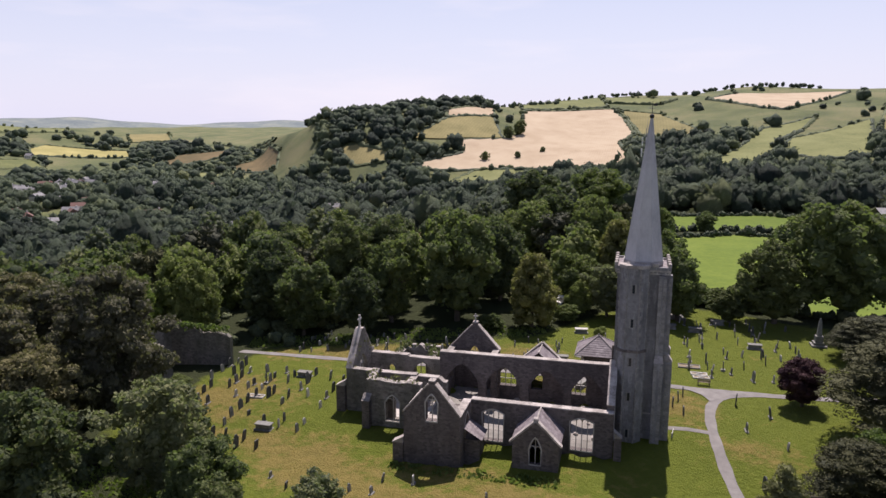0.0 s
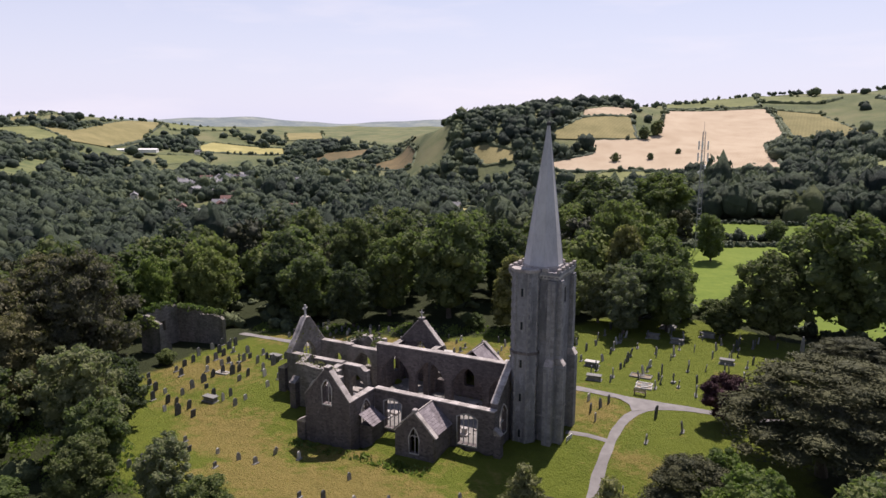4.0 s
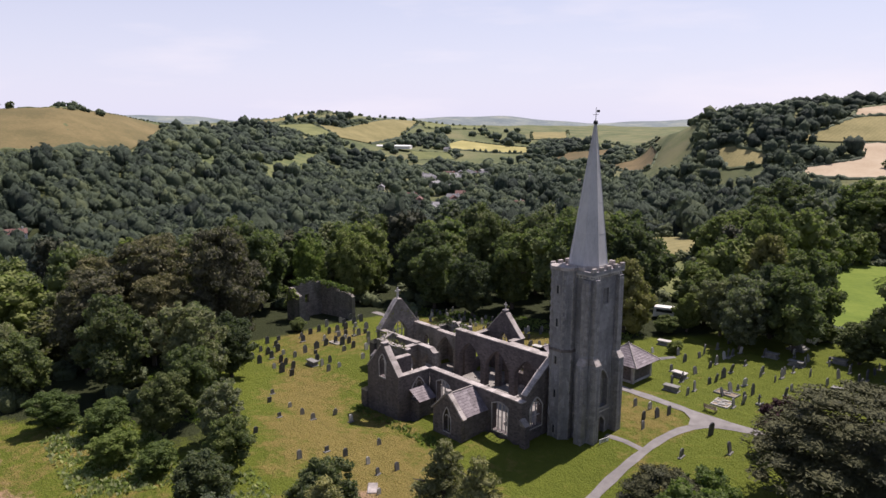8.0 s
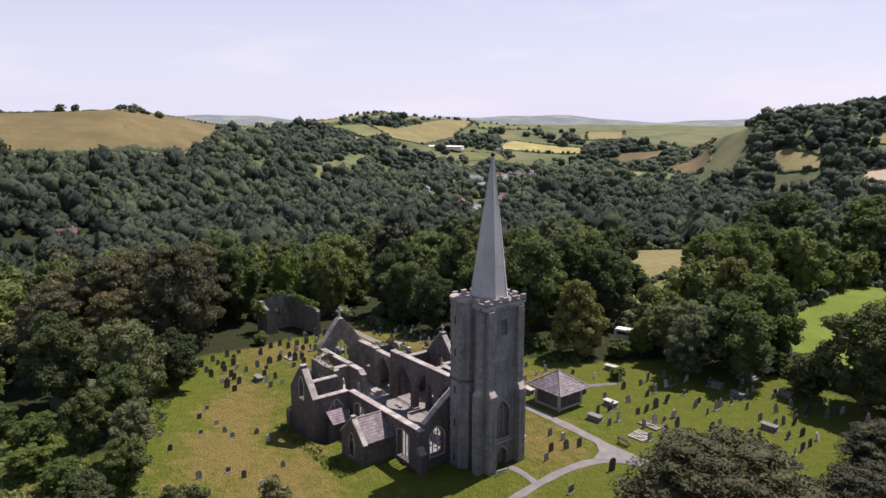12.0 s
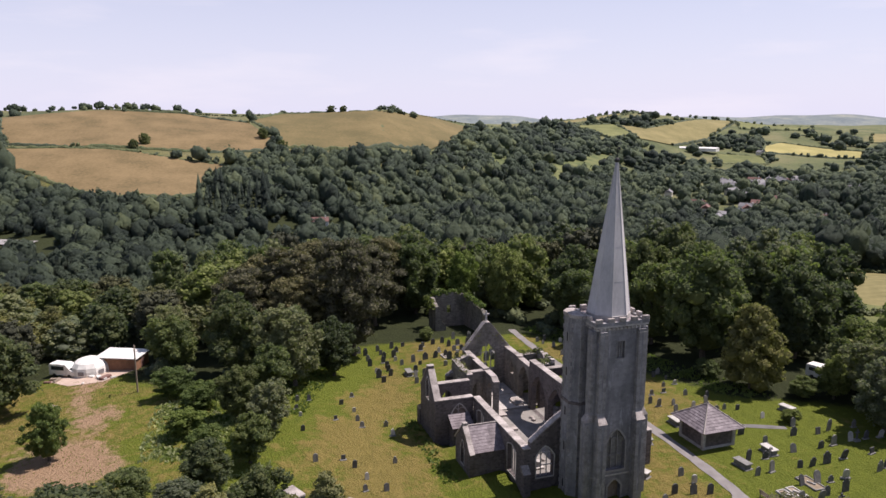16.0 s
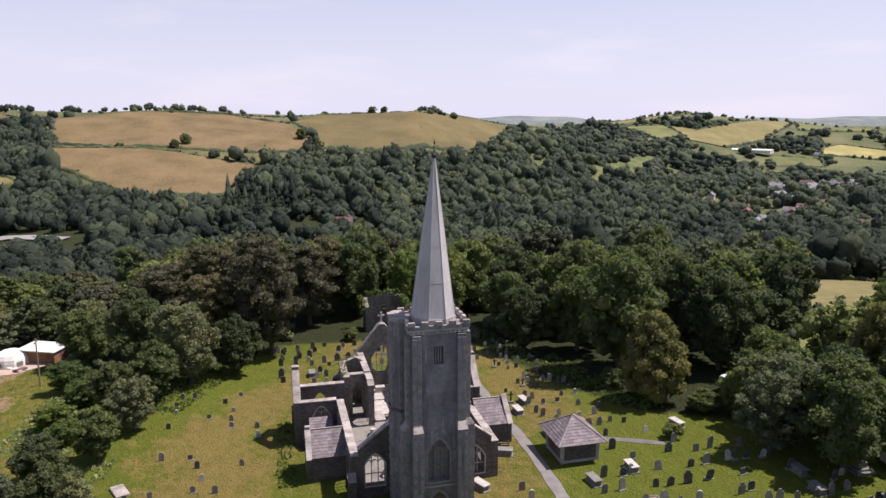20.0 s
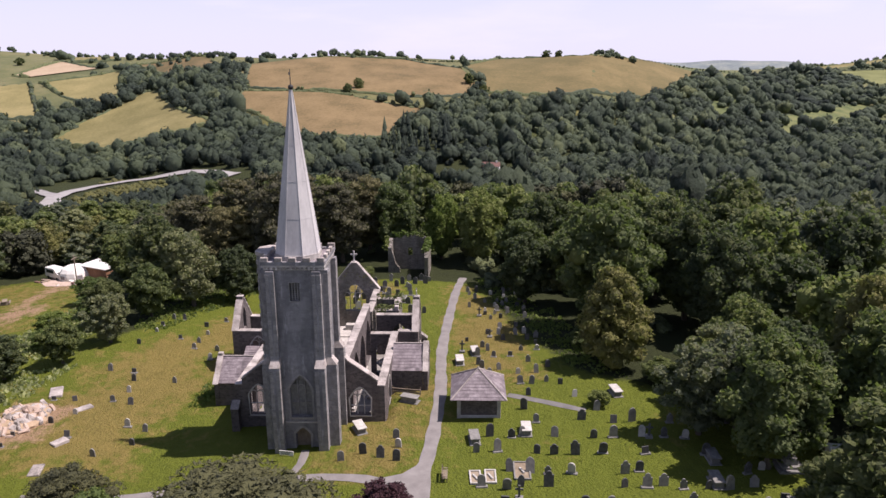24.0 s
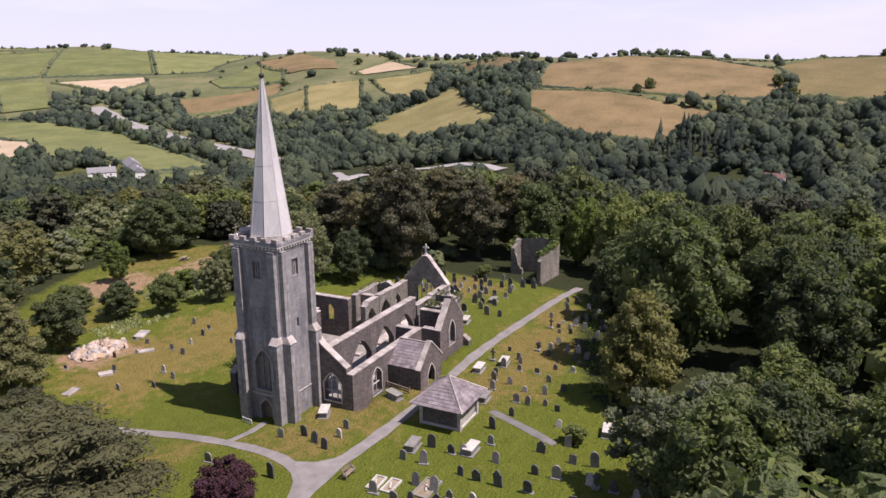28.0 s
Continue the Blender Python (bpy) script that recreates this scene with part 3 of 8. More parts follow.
field("olive", [(-36, 1168), (30, 1148), (80, 983), (58, 948), (1, 976), (-17, 1084)])
field("olive", [(-362, 831), (-331, 829), (-281, 804), (-282, 778), (-321, 787)])
field("dun", [(-849, 99), (-906, 142), (-905, 201), (-878, 256), (-910, 328), (-974, 430), (-806, 342), (-718, 285), (-694, 202), (-707, 121), (-768, 118)])
field("olive", [(-1202, 661), (-1281, 764), (-1377, 987), (-1291, 877), (-1170, 658)])
field("olive", [(-1191, 816), (-1150, 854), (-1335, 1126), (-1319, 1207), (-1250, 1135), (-1113, 970), (-1037, 838), (-1044, 772)])
field("olive", [(-609, -297), (-669, -297), (-716, -278), (-761, -266), (-759, -252), (-667, -196), (-574, -121), (-565, -180), (-559, -225)])
field("olive", [(-888, -460), (-948, -380), (-788, -309), (-748, -312), (-824, -398)])
field("green", [(154, 866), (169, 910), (279, 1018), (227, 803), (181, 791), (150, 823)])
field("yellow", [(-1046, 1051), (-1065, 1104), (-948, 1185), (-902, 1135), (-992, 997)])
field("yellow", [(-271, 542), (-253, 589), (-144, 541), (-133, 502), (-199, 499), (-218, 450)])
field("green", [(-195, 1213), (-166, 1239), (-73, 1375), (-50, 1202), (-179, 1145)])
field("green", [(-73, 1375), (57, 1296), (30, 1250), (-51, 1260)])
field("green", [(75, 797), (111, 869), (148, 981), (225, 1057), (191, 969), (151, 887), (132, 810), (82, 725)])
field("green", [(-542, 775), (-641, 956), (-582, 933), (-514, 833), (-505, 780), (-500, 726)])
field("green", [(-192, 703), (-170, 756), (-129, 768), (-118, 726), (-139, 703), (-181, 684)])
field("green", [(113, 565), (186, 639), (98, 313), (76, 288)])
field("yellow", [(-215, 430), (-265, 446), (-305, 415), (-240, 360), (-185, 345)])
field("olive", [(-40, 166), (-66, 176), (-92, 212), (-70, 232), (-42, 204)])
field("green", [(-20, 142), (-12, 147), (-38, 180), (-48, 172), (-34, 154)], False)
field("lush", [(-8, 244), (40, 256), (72, 240), (62, 222), (30, 226), (-6, 218)])
field("lush", [(-8, 200), (28, 218), (66, 210), (104, 200), (100, 152), (62, 130), (36, 133), (14, 139), (-4, 150)])
field("green", [(-878, -1331), (-984, -1287), (-767, -1053), (-698, -1063)])
field("green", [(-1064, -1364), (-1113, -1165), (-899, -922), (-772, -1046)])
field("green", [(-1119, -1164), (-1206, -954), (-975, -868), (-902, -918)])
field("green", [(-878, -770), (-1081, -842), (-956, -677), (-898, -632), (-849, -720)])
field("green", [(-514, -789), (-551, -733), (-529, -575), (-397, -312), (-352, -333), (-380, -414), (-396, -481), (-364, -470), (-446, -628), (-446, -686)])
field("green", [(-346, -320), (-384, -285), (-300, -199), (-129, -83)])
field("green", [(-985, 895), (-949, 960), (-887, 916), (-905, 831)])
field("scrub", [(-771, 367), (-839, 439), (-749, 400), (-720, 362)], False)
field("scrub", [(-741, 415), (-889, 593), (-905, 640), (-805, 559), (-674, 434)], False)
field("green", [(-1176, 708), (-1200, 815), (-1066, 780), (-1021, 701)])
field("green", [(-1332, 1218), (-1235, 1354), (-1183, 1288), (-1212, 1133)])


# a patchwork of further small fields on the open slopes
pw = random.Random(14)
for a0, a1, lo, hi in ((70, 104, 0.62, 0.97), (117, 149, 0.90, 0.985), (172, 206, 0.86, 0.97), (206, 240, 0.58, 0.98)):
    a = a0
    while a < a1 - 1:
        da = pw.uniform(2.6, 4.6)
        rc = float(along(CREST, np.array(a + da / 2), 1))
        u = lo
        while u < hi - 0.03:
            du = pw.uniform(0.08, 0.15)
            box = []
            for aa, uu in ((a, u), (a + da, u + pw.uniform(-0.02, 0.02)), (a + da, min(hi, u + du)), (a, min(hi, u + du))):
                rr = rc * uu
                box.append((HUB[0] + rr * math.cos(radians(aa + pw.uniform(-0.2, 0.2))), HUB[1] + rr * math.sin(radians(aa))))
            cx, cy = sum(p[0] for p in box) / 4, sum(p[1] for p in box) / 4
            probe = np.array([p for p in box] + [(cx, cy)] + [((p[0] + q[0]) / 2, (p[1] + q[1]) / 2) for p, q in zip(box, box[1:] + box[:1])])
            if not any(inside(f, probe[:, 0], probe[:, 1]).any() or inside(box, np.array([p[0] for p in f]), np.array([p[1] for p in f])).any() for f, _ in FIELDS):
                box = [(round(cx + (x - cx) * 0.985), round(cy + (y - cy) * 0.985)) for x, y in box]
                field(pw.choice(("green", "green", "olive", "olive", "tan", "olive") if a0 != 70 else ("green", "olive", "green", "olive")), box)
            u += du
        a += da


def ridge(name, r0, low, a0, a1, seed):
    """A far ridge, its haze put into the base colour."""
    rr = random.Random(seed)
    vs, fs = [], []
    n = 160
    for i in range(n + 1):
        a = radians(a0 + (a1 - a0) * i / n)
        top = low + 14 * math.sin(i * 0.11 + seed) + 8 * math.sin(i * 0.23 + seed * 2) + 3 * math.sin(i * 0.61)
        for k, z in ((0.0, -60), (0.5, top * 0.55 - 20), (1.0, top)):
            r = r0 + 420 * k
            vs.append((HUB[0] + r * math.cos(a), HUB[1] + r * math.sin(a), z))
    for i in range(n):
        for k in range(2):
            fs.append((3 * i + k, 3 * i + 3 + k, 3 * i + 4 + k, 3 * i + 1 + k))
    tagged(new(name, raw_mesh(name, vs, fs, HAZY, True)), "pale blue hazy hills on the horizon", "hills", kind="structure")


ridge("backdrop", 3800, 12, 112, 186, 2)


def ribbon(name, line, width, mat, lift, label, category="path"):
    """A path or road laid on the ground along a line of (x, y), smoothly bent."""
    pts = [Vector((*p, 0)) for p in line]
    run = []
    for i in range(len(pts) - 1):
        a, b, c, d = pts[max(i - 1, 0)], pts[i], pts[i + 1], pts[min(i + 2, len(pts) - 1)]
        k = max(2, int((c - b).length / max(1.2, width * 0.6)))
        for j in range(k):
            t = j / k
            run.append(0.5 * ((2 * b) + (c - a) * t + (2 * a - 5 * b + 4 * c - d) * t * t + (3 * b - a - 3 * c + d) * t ** 3))
    run.append(pts[-1])
    vs, fs = [], []
    for i, p in enumerate(run):
        d = (run[min(i + 1, len(run) - 1)] - run[max(i - 1, 0)]).normalized()
        n = Vector((-d.y, d.x, 0))
        w = width * (0.5 + 0.045 * math.sin(i * 1.7) + 0.03 * math.sin(i * 0.63))
        for s in (-1, -0.33, 0.33, 1):
            q = p + n * s * w
            vs.append((q.x, q.y, gz(q.x, q.y) + lift - (0.03 if abs(s) == 1 else 0)))
    for i in range(len(run) - 1):
        for k in range(3):
            fs.append((4 * i + k, 4 * i + k + 1, 4 * i + 5 + k, 4 * i + 4 + k))
    return tagged(new(name, raw_mesh(name, vs, fs, mat, True)), label, category, kind="structure")


ribbon("path", [(13, 58), (11.6, 66), (10.5, 73), (9.9, 80), (9.8, 86), (10.6, 90.2), (12.6, 92.9), (15.6, 94.2), (19.5, 94.9)], 1.2, GRAVEL, 0.07, "grey gravel path across the churchyard grass")
ribbon("path", [(32, 96.5), (24, 95.3), (16, 94.6), (9.3, 94.4), (3, 94.9), (-8, 95.4), (-20, 95.2), (-34, 95.8), (-50, 96.8), (-60, 98)], 1.4, GRAVEL, 0.085, "grey gravel path along the south of the church")
ribbon("path", [(4.4, 82.2), (7, 82.3), (10, 81.6)], 0.8, GRAVEL, 0.06, "short gravel path to the tower door")
ribbon("path", [(-7.2, 103.2), (-5.5, 107), (-3.4, 111.5)], 1.0, DARKPATH, 0.06, "narrow dark path beside the tomb house")
fork = draped("path_fork", [(10.2, 90.4), (11.4, 91.6), (12.8, 93.2), (15.0, 94.2), (12, 94.5), (8.6, 94.5), (5.8, 94.4), (8.0, 93.6), (9.4, 92.4)], GRAVEL, 0.10, 1.2)
tagged(fork, "gravel fork where two churchyard paths meet", "path", kind="structure")
ribbon("road", [(-640, -760), (-582, -606), (-531, -481), (-508, -411), (-454, -307), (-425, -250)], 22, TARMAC, 0.9, "pale dual carriageway along the valley floor", "road")
ribbon("road", [(-235, -95), (-270, -109), (-312, -130), (-358, -152), (-405, -154), (-438, -134), (-438, -95), (-420, -60)], 11, TARMAC, 1.0, "pale grey lane bending among trees", "road")
ribbon("slip_road", [(-358, -152), (-376, -168), (-400, -190)], 8, TARMAC, 0.9, "pale slip road off the lane", "road")
pad = draped("gravel_yard", [(-67.5, 19), (-61, 16.5), (-57, 20), (-57, 25), (-61, 29.5), (-66, 27)], PINKGRAVEL, 0.05, 2)
tagged(pad, "pinkish gravel yard at the edge of the meadow", "gravel", kind="structure")


# ---- the ruined church ----
def arch(s, w, sill, spring, apex, round_top=False, k=5):
    """The outline of an opening: s its middle along the wall."""
    pts = [(s - w / 2, sill), (s + w / 2, sill), (s + w / 2, spring)]
    h = apex - spring
    for i in range(1, 2 * k):
        u = i / (2 * k)
        a = math.pi * u
        x = math.cos(a) * w / 2
        f = math.sin(a) ** 0.9 if round_top else (1 - abs(math.cos(a)) ** 1.55)
        pts.append((s + x, spring + h * f))
    pts.append((s - w / 2, spring))
    return pts


def rect(s, w, z0, z1):
    return [(s - w / 2, z0), (s + w / 2, z0), (s + w / 2, z1), (s - w / 2, z1)]


def wall_frame(a, b):
    """Axes of a wall that runs from a to b: along, up, and to its left."""
    d = Vector((b[0] - a[0], b[1] - a[1], 0))
    d.normalize()
    return Matrix(((d.x, 0, -d.y, a[0]), (d.y, 0, d.x, a[1]), (0, 1, 0, 0), (0, 0, 0, 1)))


def wall(name, parent, a, b, thick, top, holes=(), mat=RUBBLE, z0=-2.2, label=""):
    """A wall whose outer face runs from a to b, thick to its left; top: profile of (along, height); holes go through."""
    m = wall_frame(a, b)
    length = math.hypot(b[0] - a[0], b[1] - a[1])
    outline = [(0, z0), (length, z0)] + [(s, z) for s, z in reversed(top)]
    bm = bmesh.new()
    edges = []
    for loop in [outline, *holes]:
        vs = [bm.verts.new((s, z, 0)) for s, z in loop]
        edges += [bm.edges.new((vs[i], vs[(i + 1) % len(vs)])) for i in range(len(vs))]
    bmesh.ops.triangle_fill(bm, edges=edges, use_beauty=True)
    # keep the holes open
    for f in [f for f in bm.faces if any(inside(h, f.calc_center_median().x, f.calc_center_median().y) for h in holes)]:
        bm.faces.remove(f)
    r = bmesh.ops.extrude_face_region(bm, geom=bm.faces[:])
    bmesh.ops.translate(bm, vec=(0, 0, thick), verts=[v for v in r["geom"] if isinstance(v, bmesh.types.BMVert)])
    bmesh.ops.transform(bm, matrix=m, verts=bm.verts)
    return part(name, bm, mat, parent, label)


COPING_ME = bpy.data.meshes.new("coping_stone")
cb = boxed(-0.5, 0.5, -0.5, 0.5, 0.0, 1.0, bevel=0.06)
cb.to_mesh(COPING_ME)
cb.free()
COPING_ME.materials.append(COPING)


def coping(parent, a, b, thick, top, over=0.07, h=0.14):
    """Pale cap stones along the top of a wall, stone by stone."""
    m = wall_frame(a, b)
    for (s0, z0), (s1, z1) in zip(top, top[1:]):
        run = math.hypot(s1 - s0, z1 - z0)
        if abs(s1 - s0) < 0.02 or run < 0.1:
            continue
        n = max(1, int(run / 1.05))
        ux, uz = (s1 - s0) / run, (z1 - z0) / run
        for i in range(n):
            d = run * (i + 0.5) / n
            base = Matrix(((ux, 0, -uz, s0 + ux * d), (uz, 0, ux, z0 + uz * d + 0.003), (0, 1, 0, thick / 2 + random.uniform(-0.015, 0.015)), (0, 0, 0, 1)))
            size = Matrix.Diagonal((run / n - 0.006, thick + 2 * over + random.uniform(-0.03, 0.03), h + random.uniform(-0.012, 0.012), 1))
            piece("coping_stone", COPING_ME, parent, m @ base @ size)


def tracery(parent, a, b, depth, s, w, sill, spring, apex, lights=3, transom=None, mat=DRESSED, r=0.09):
    """Mullions and curved heads of a window."""
    m = wall_frame(a, b)
    for i in range(1, lights):
        x = s - w / 2 + w * i / lights
        u = abs(x - s) / (w / 2)
        topz = spring + (apex - spring) * (1 - u ** 1.55)
        part("mullion", boxed(x - r / 2, x + r / 2, sill, topz, depth - 0.08, depth + 0.08, bevel=0.02, m=m), mat, parent)
    for i in range(lights):
        x0, x1 = s - w / 2 + w * i / lights, s - w / 2 + w * (i + 1) / lights
        c, hw, z, q = (x0 + x1) / 2, (x1 - x0) / 2, spring - 0.1, r * 0.5
        bm = bmesh.new()
        rings = []
        for k in range(9):
            g = math.pi * k / 8
            rings.append([bm.verts.new((c + math.cos(g) * (hw + e), z + math.sin(g) * (hw * 1.15 + e), depth + y)) for e, y in ((-q, -q), (q, -q), (q, q), (-q, q))])
        for p, o in zip(rings, rings[1:]):
            for k in range(4):
                bm.faces.new((p[k], o[k], o[(k + 1) % 4], p[(k + 1) % 4]))
        bm.faces.new(rings[0])
        bm.faces.new(rings[-1][::-1])
        bmesh.ops.recalc_face_normals(bm, faces=bm.faces)
        bmesh.ops.transform(bm, matrix=m, verts=bm.verts)
        part("tracery_head", bm, mat, parent)
    if transom:
        part("transom", boxed(s - w / 2, s + w / 2, transom - r / 2, transom + r / 2, depth - 0.06, depth + 0.06, bevel=0.015, m=m), mat, parent)


def surround(parent, a, b, outline, depth=-0.04, w=0.16, mat=DRESSED, name="window_surround"):
    """A dressed stone moulding round an opening, proud of the wall."""
    m = wall_frame(a, b)
    cx, cz = sum(p[0] for p in outline) / len(outline), sum(p[1] for p in outline) / len(outline)
    bm = bmesh.new()
    rows = []
    for s, z in outline:
        d = Vector((s - cx, z - cz)).normalized()
        rows.append([bm.verts.new((s + d.x * k, z + d.y * k, y)) for k, y in ((0.0, depth), (w, depth), (w, 0.03), (0.0, 0.03))])
    n = len(rows)
    for i in range(n):
        p, q = rows[i], rows[(i + 1) % n]
        for k in range(4):
            bm.faces.new((p[k], q[k], q[(k + 1) % 4], p[(k + 1) % 4]))
    bmesh.ops.transform(bm, matrix=m, verts=bm.verts)
    part(name, bm, mat, parent)


church = thing("ruined_church", "roofless ruined stone church with gables and arcades open to the sky", "church")
T = 0.75


def windowed(name, a, b, top, windows, mat=RUBBLE, thick=T, cap=True, z0=-2.2):
    """A church wall with its windows; each window: (along, width, sill, spring, apex, lights)."""
    holes = [arch(*w[:5]) for w in windows]
    w_ob = wall(name, church, a, b, thick, top, holes, mat, z0)
    for w, h in zip(windows, holes):
        if w[5]:
            tracery(w_ob, a, b, thick * 0.5, *w[:5], lights=w[5], transom=w[2] + (w[3] - w[2]) * 0.5 if w[5] == 3 else None)
            surround(w_ob, a, b, h)
    if cap:
        coping(w_ob, a, b, thick, top)
    return w_ob


def flat(length, z, ragged=0.0):
    n = max(1, int(length / 1.5)) if ragged else 1
    return [(length * i / n, z + (random.uniform(-ragged, ragged) if 0 < i < n else 0)) for i in range(n + 1)]


# walls run with the outside on their right-hand side; the thickness goes to the left
# north aisle, seen from the north
windowed("north_aisle_wall", (-16.6, 73.7), (-1.1, 73.7), flat(15.5, 4.05), [(2.5, 2.3, -0.5, 2.75, 3.15, 4), (12.2, 2.4, -0.4, 2.8, 3.2, 4)])
windowed("north_aisle_west_wall", (-1.1, 74.46), (-1.1, 79.26), [(0, 4.7), (2.94, 7.0), (4.8, 8.2)], [(1.75, 2.1, 0.6, 3.0, 4.1, 3)])
# north transept with its gable
windowed("north_transept_gable", (-22.8, 68.5), (-16.6, 68.5), [(0, 4.1), (2.75, 7.4), (2.75, 7.75), (3.45, 7.75), (3.45, 7.4), (6.2, 4.1)], [(3.1, 1.25, 3.4, 5.4, 6.3, 2)])
windowed("north_transept_west_wall", (-16.6, 69.27), (-16.6, 73.68), flat(4.4, 4.05), [(2.5, 1.9, -0.3, 2.3, 3.4, 2)])
windowed("north_transept_east_wall", (-22.8, 75.2), (-22.8, 69.27), flat(5.93, 4.05), [(3.2, 1.4, 0.5, 2.4, 3.1, 0)])
# chapel east of the north transept
windowed("north_chapel_wall", (-29.6, 75.2), (-22.85, 75.2), flat(6.7, 4.5, 0.14), [(3.2, 1.7, -0.3, 2.0, 2.9, 2)], RUIN)
windowed("north_chapel_east_wall", (-29.6, 78.5), (-29.6, 75.97), [(0, 4.5), (0.9, 5.1), (2.5, 4.5)], [], RUIN)
windowed("north_chapel_west_arch_wall", (-24.2, 75.97), (-24.2, 78.5), flat(2.53, 4.3), [(1.25, 1.5, -1.5, 2.0, 3.0, 0)], RUIN)
# chancel with the east gable
windowed("east_gable", (-33.4, 85.6), (-33.4, 78.2), [(0, 4.5), (3.35, 8.6), (4.05, 8.6), (7.4, 4.5)], [(3.7, 3.2, 1.2, 3.6, 5.4, 4)], RUIN)
windowed("chancel_north_wall", (-32.63, 78.2), (-24.3, 78.2), flat(8.3, 4.5, 0.10), [(6.6, 2.4, -1.4, 2.3, 3.5, 0), (3.2, 2.0, 0.2, 2.3, 3.4, 0)], RUIN)
windowed("chancel_south_wall", (-23.2, 85.6), (-32.63, 85.6), [(0, 4.3), (4.3, 4.3), (4.35, 4.5), (9.4, 4.5)], [(2.4, 3.4, -1.5, 2.0, 3.8, 0), (6.6, 1.1, 1.2, 2.6, 3.2, 1)], RUIN)
# nave arcades
windowed("south_arcade", (-1.88, 85.4), (-23.2, 85.4), [(0, 5.65), (21.32, 5.5)],
         [(2.67, 3.9, -1.6, 2.0, 4.2, 0), (7.72, 4.4, -1.6, 2.0, 4.3, 0), (13.12, 4.4, -1.6, 2.0, 4.3, 0), (18.42, 4.3, -1.6, 2.0, 4.2, 0)], thick=0.8)
windowed("north_arcade_stub", (-24.2, 78.2), (-20.6, 78.2), [(0, 4.4), (2.6, 4.4), (3.2, 3.9), (3.6, 3.9)], [(2.0, 2.2, -1.6, 2.2, 3.4, 0)], RUIN)
# south aisle
windowed("south_aisle_west_wall", (-1.1, 84.68), (-1.1, 88.94), [(0, 8.2), (1.25, 6.8), (4.26, 4.6)], [(2.4, 2.2, 0.6, 2.6, 3.8, 3)])
windowed("south_aisle_wall", (-1.1, 89.7), (-16.8, 89.7), flat(15.7, 4.0), [(4.9, 2.0, -0.1, 2.1, 3.0, 3), (10.2, 1.5, 0.0, 1.8, 2.5, 0), (14.0, 2.2, 0.2, 2.0, 2.7, 3)])
windowed("south_transept_gable", (-16.8, 92.3), (-23.6, 92.3), [(0, 4.0), (3.05, 7.3), (3.05, 7.6), (3.75, 7.6), (3.75, 7.3), (6.8, 4.0)], [(3.4, 1.7, 1.2, 3.2, 4.4, 2)])
windowed("south_transept_west_wall", (-16.8, 89.72), (-16.8, 91.53), flat(1.81, 4.0), [])
windowed("south_transept_east_wall", (-23.6, 91.53), (-23.6, 86.2), flat(5.3, 4.0), [(2.2, 1.6, 0.2, 2.1, 2.9, 0)])
windowed("transept_cross_wall", (-16.9, 88.9), (-16.9, 86.25), flat(2.6, 3.9), [(1.3, 1.4, -1.6, 2.0, 2.8, 0)])
windowed("south_chapel_wall", (-24.4, 89.2), (-29.6, 89.2), [(0, 4.1), (1.8, 4.1), (2.6, 4.9), (3.4, 4.1), (5.2, 4.1)], [(2.6, 1.5, 0.4, 2.2, 3.0, 2)], RUIN)
windowed("south_chapel_east_wall", (-29.6, 88.42), (-29.6, 85.64), flat(2.8, 4.2), [], RUIN)
windowed("south_chapel_west_wall", (-24.4, 86.2), (-24.4, 88.42), flat(2.2, 4.1), [(1.1, 1.3, -1.5, 2.0, 2.8, 0)], RUIN)
# floor inside
FL = -1.6
for k, (x0, x1, y0, y1) in enumerate(((-33, -1.9, 78.9, 84.8), (-16.6, -1.9, 74.45, 78.85), (-22, -16.65, 69.3, 78.85), (-28.8, -22.1, 76, 78.15), (-22.8, -1.9, 84.85, 88.9), (-22.8, -17.6, 88.95, 91.5), (-28.8, -24.0, 85.7, 88.4))):
    part("floor", boxed(x0, x1, y0, y1, FL - 0.6, FL - 0.004 * k), FLOORING, church, "pale grey stone floor" if k == 0 else "")
part("chancel_step", boxed(-33, -23.6, 79, 84.8, FL + 0.002, FL + 0.18, bevel=0.03), DRESSED, church)
part("chancel_step", boxed(-33, -28.5, 79.1, 84.7, FL + 0.182, FL + 0.36, bevel=0.03), DRESSED, church)
part("altar_slab", boxed(-31.8, -30.9, 80.6, 83.2, FL + 0.364, FL + 1.2, bevel=0.05), DRESSED, church)
for x in (-6.9, -12.3, -17.7):     # stumps of the lost north arcade
    ring = [(x + 0.38 * math.cos(a), 78.3 + 0.38 * math.sin(a)) for a in np.arange(0, 6.28, math.pi / 4)]
    p = part("pillar_stump", prism(ring, FL, FL + 0.9), DRESSED, church)
    part("pillar_base", boxed(x - 0.55, x + 0.55, 77.75, 78.85, FL - 0.02, FL + 0.25, bevel=0.04), DRESSED, p)
    part("pier_base", boxed(x - 0.62, x + 0.62, 84.45, 85.55, FL - 0.02, FL + 0.32, bevel=0.05), DRESSED, church)
for x0, x1, y0, y1 in ((-24.5, -21.5, 79.2, 80.6), (-26.5, -24.2, 83.0, 84.4), (-18, -16.9, 79.2, 80.2), (-10.5, -9.2, 86.6, 87.6), (-5.5, -4.2, 87.2, 88.3), (-3.6, -2.7, 79.2, 80.0)):
    part("grave_slab", boxed(x0, x1, y0, y1, FL + 0.002, FL + (0.46 if x1 < -23.6 else 0.3), bevel=0.03), COPING, church)
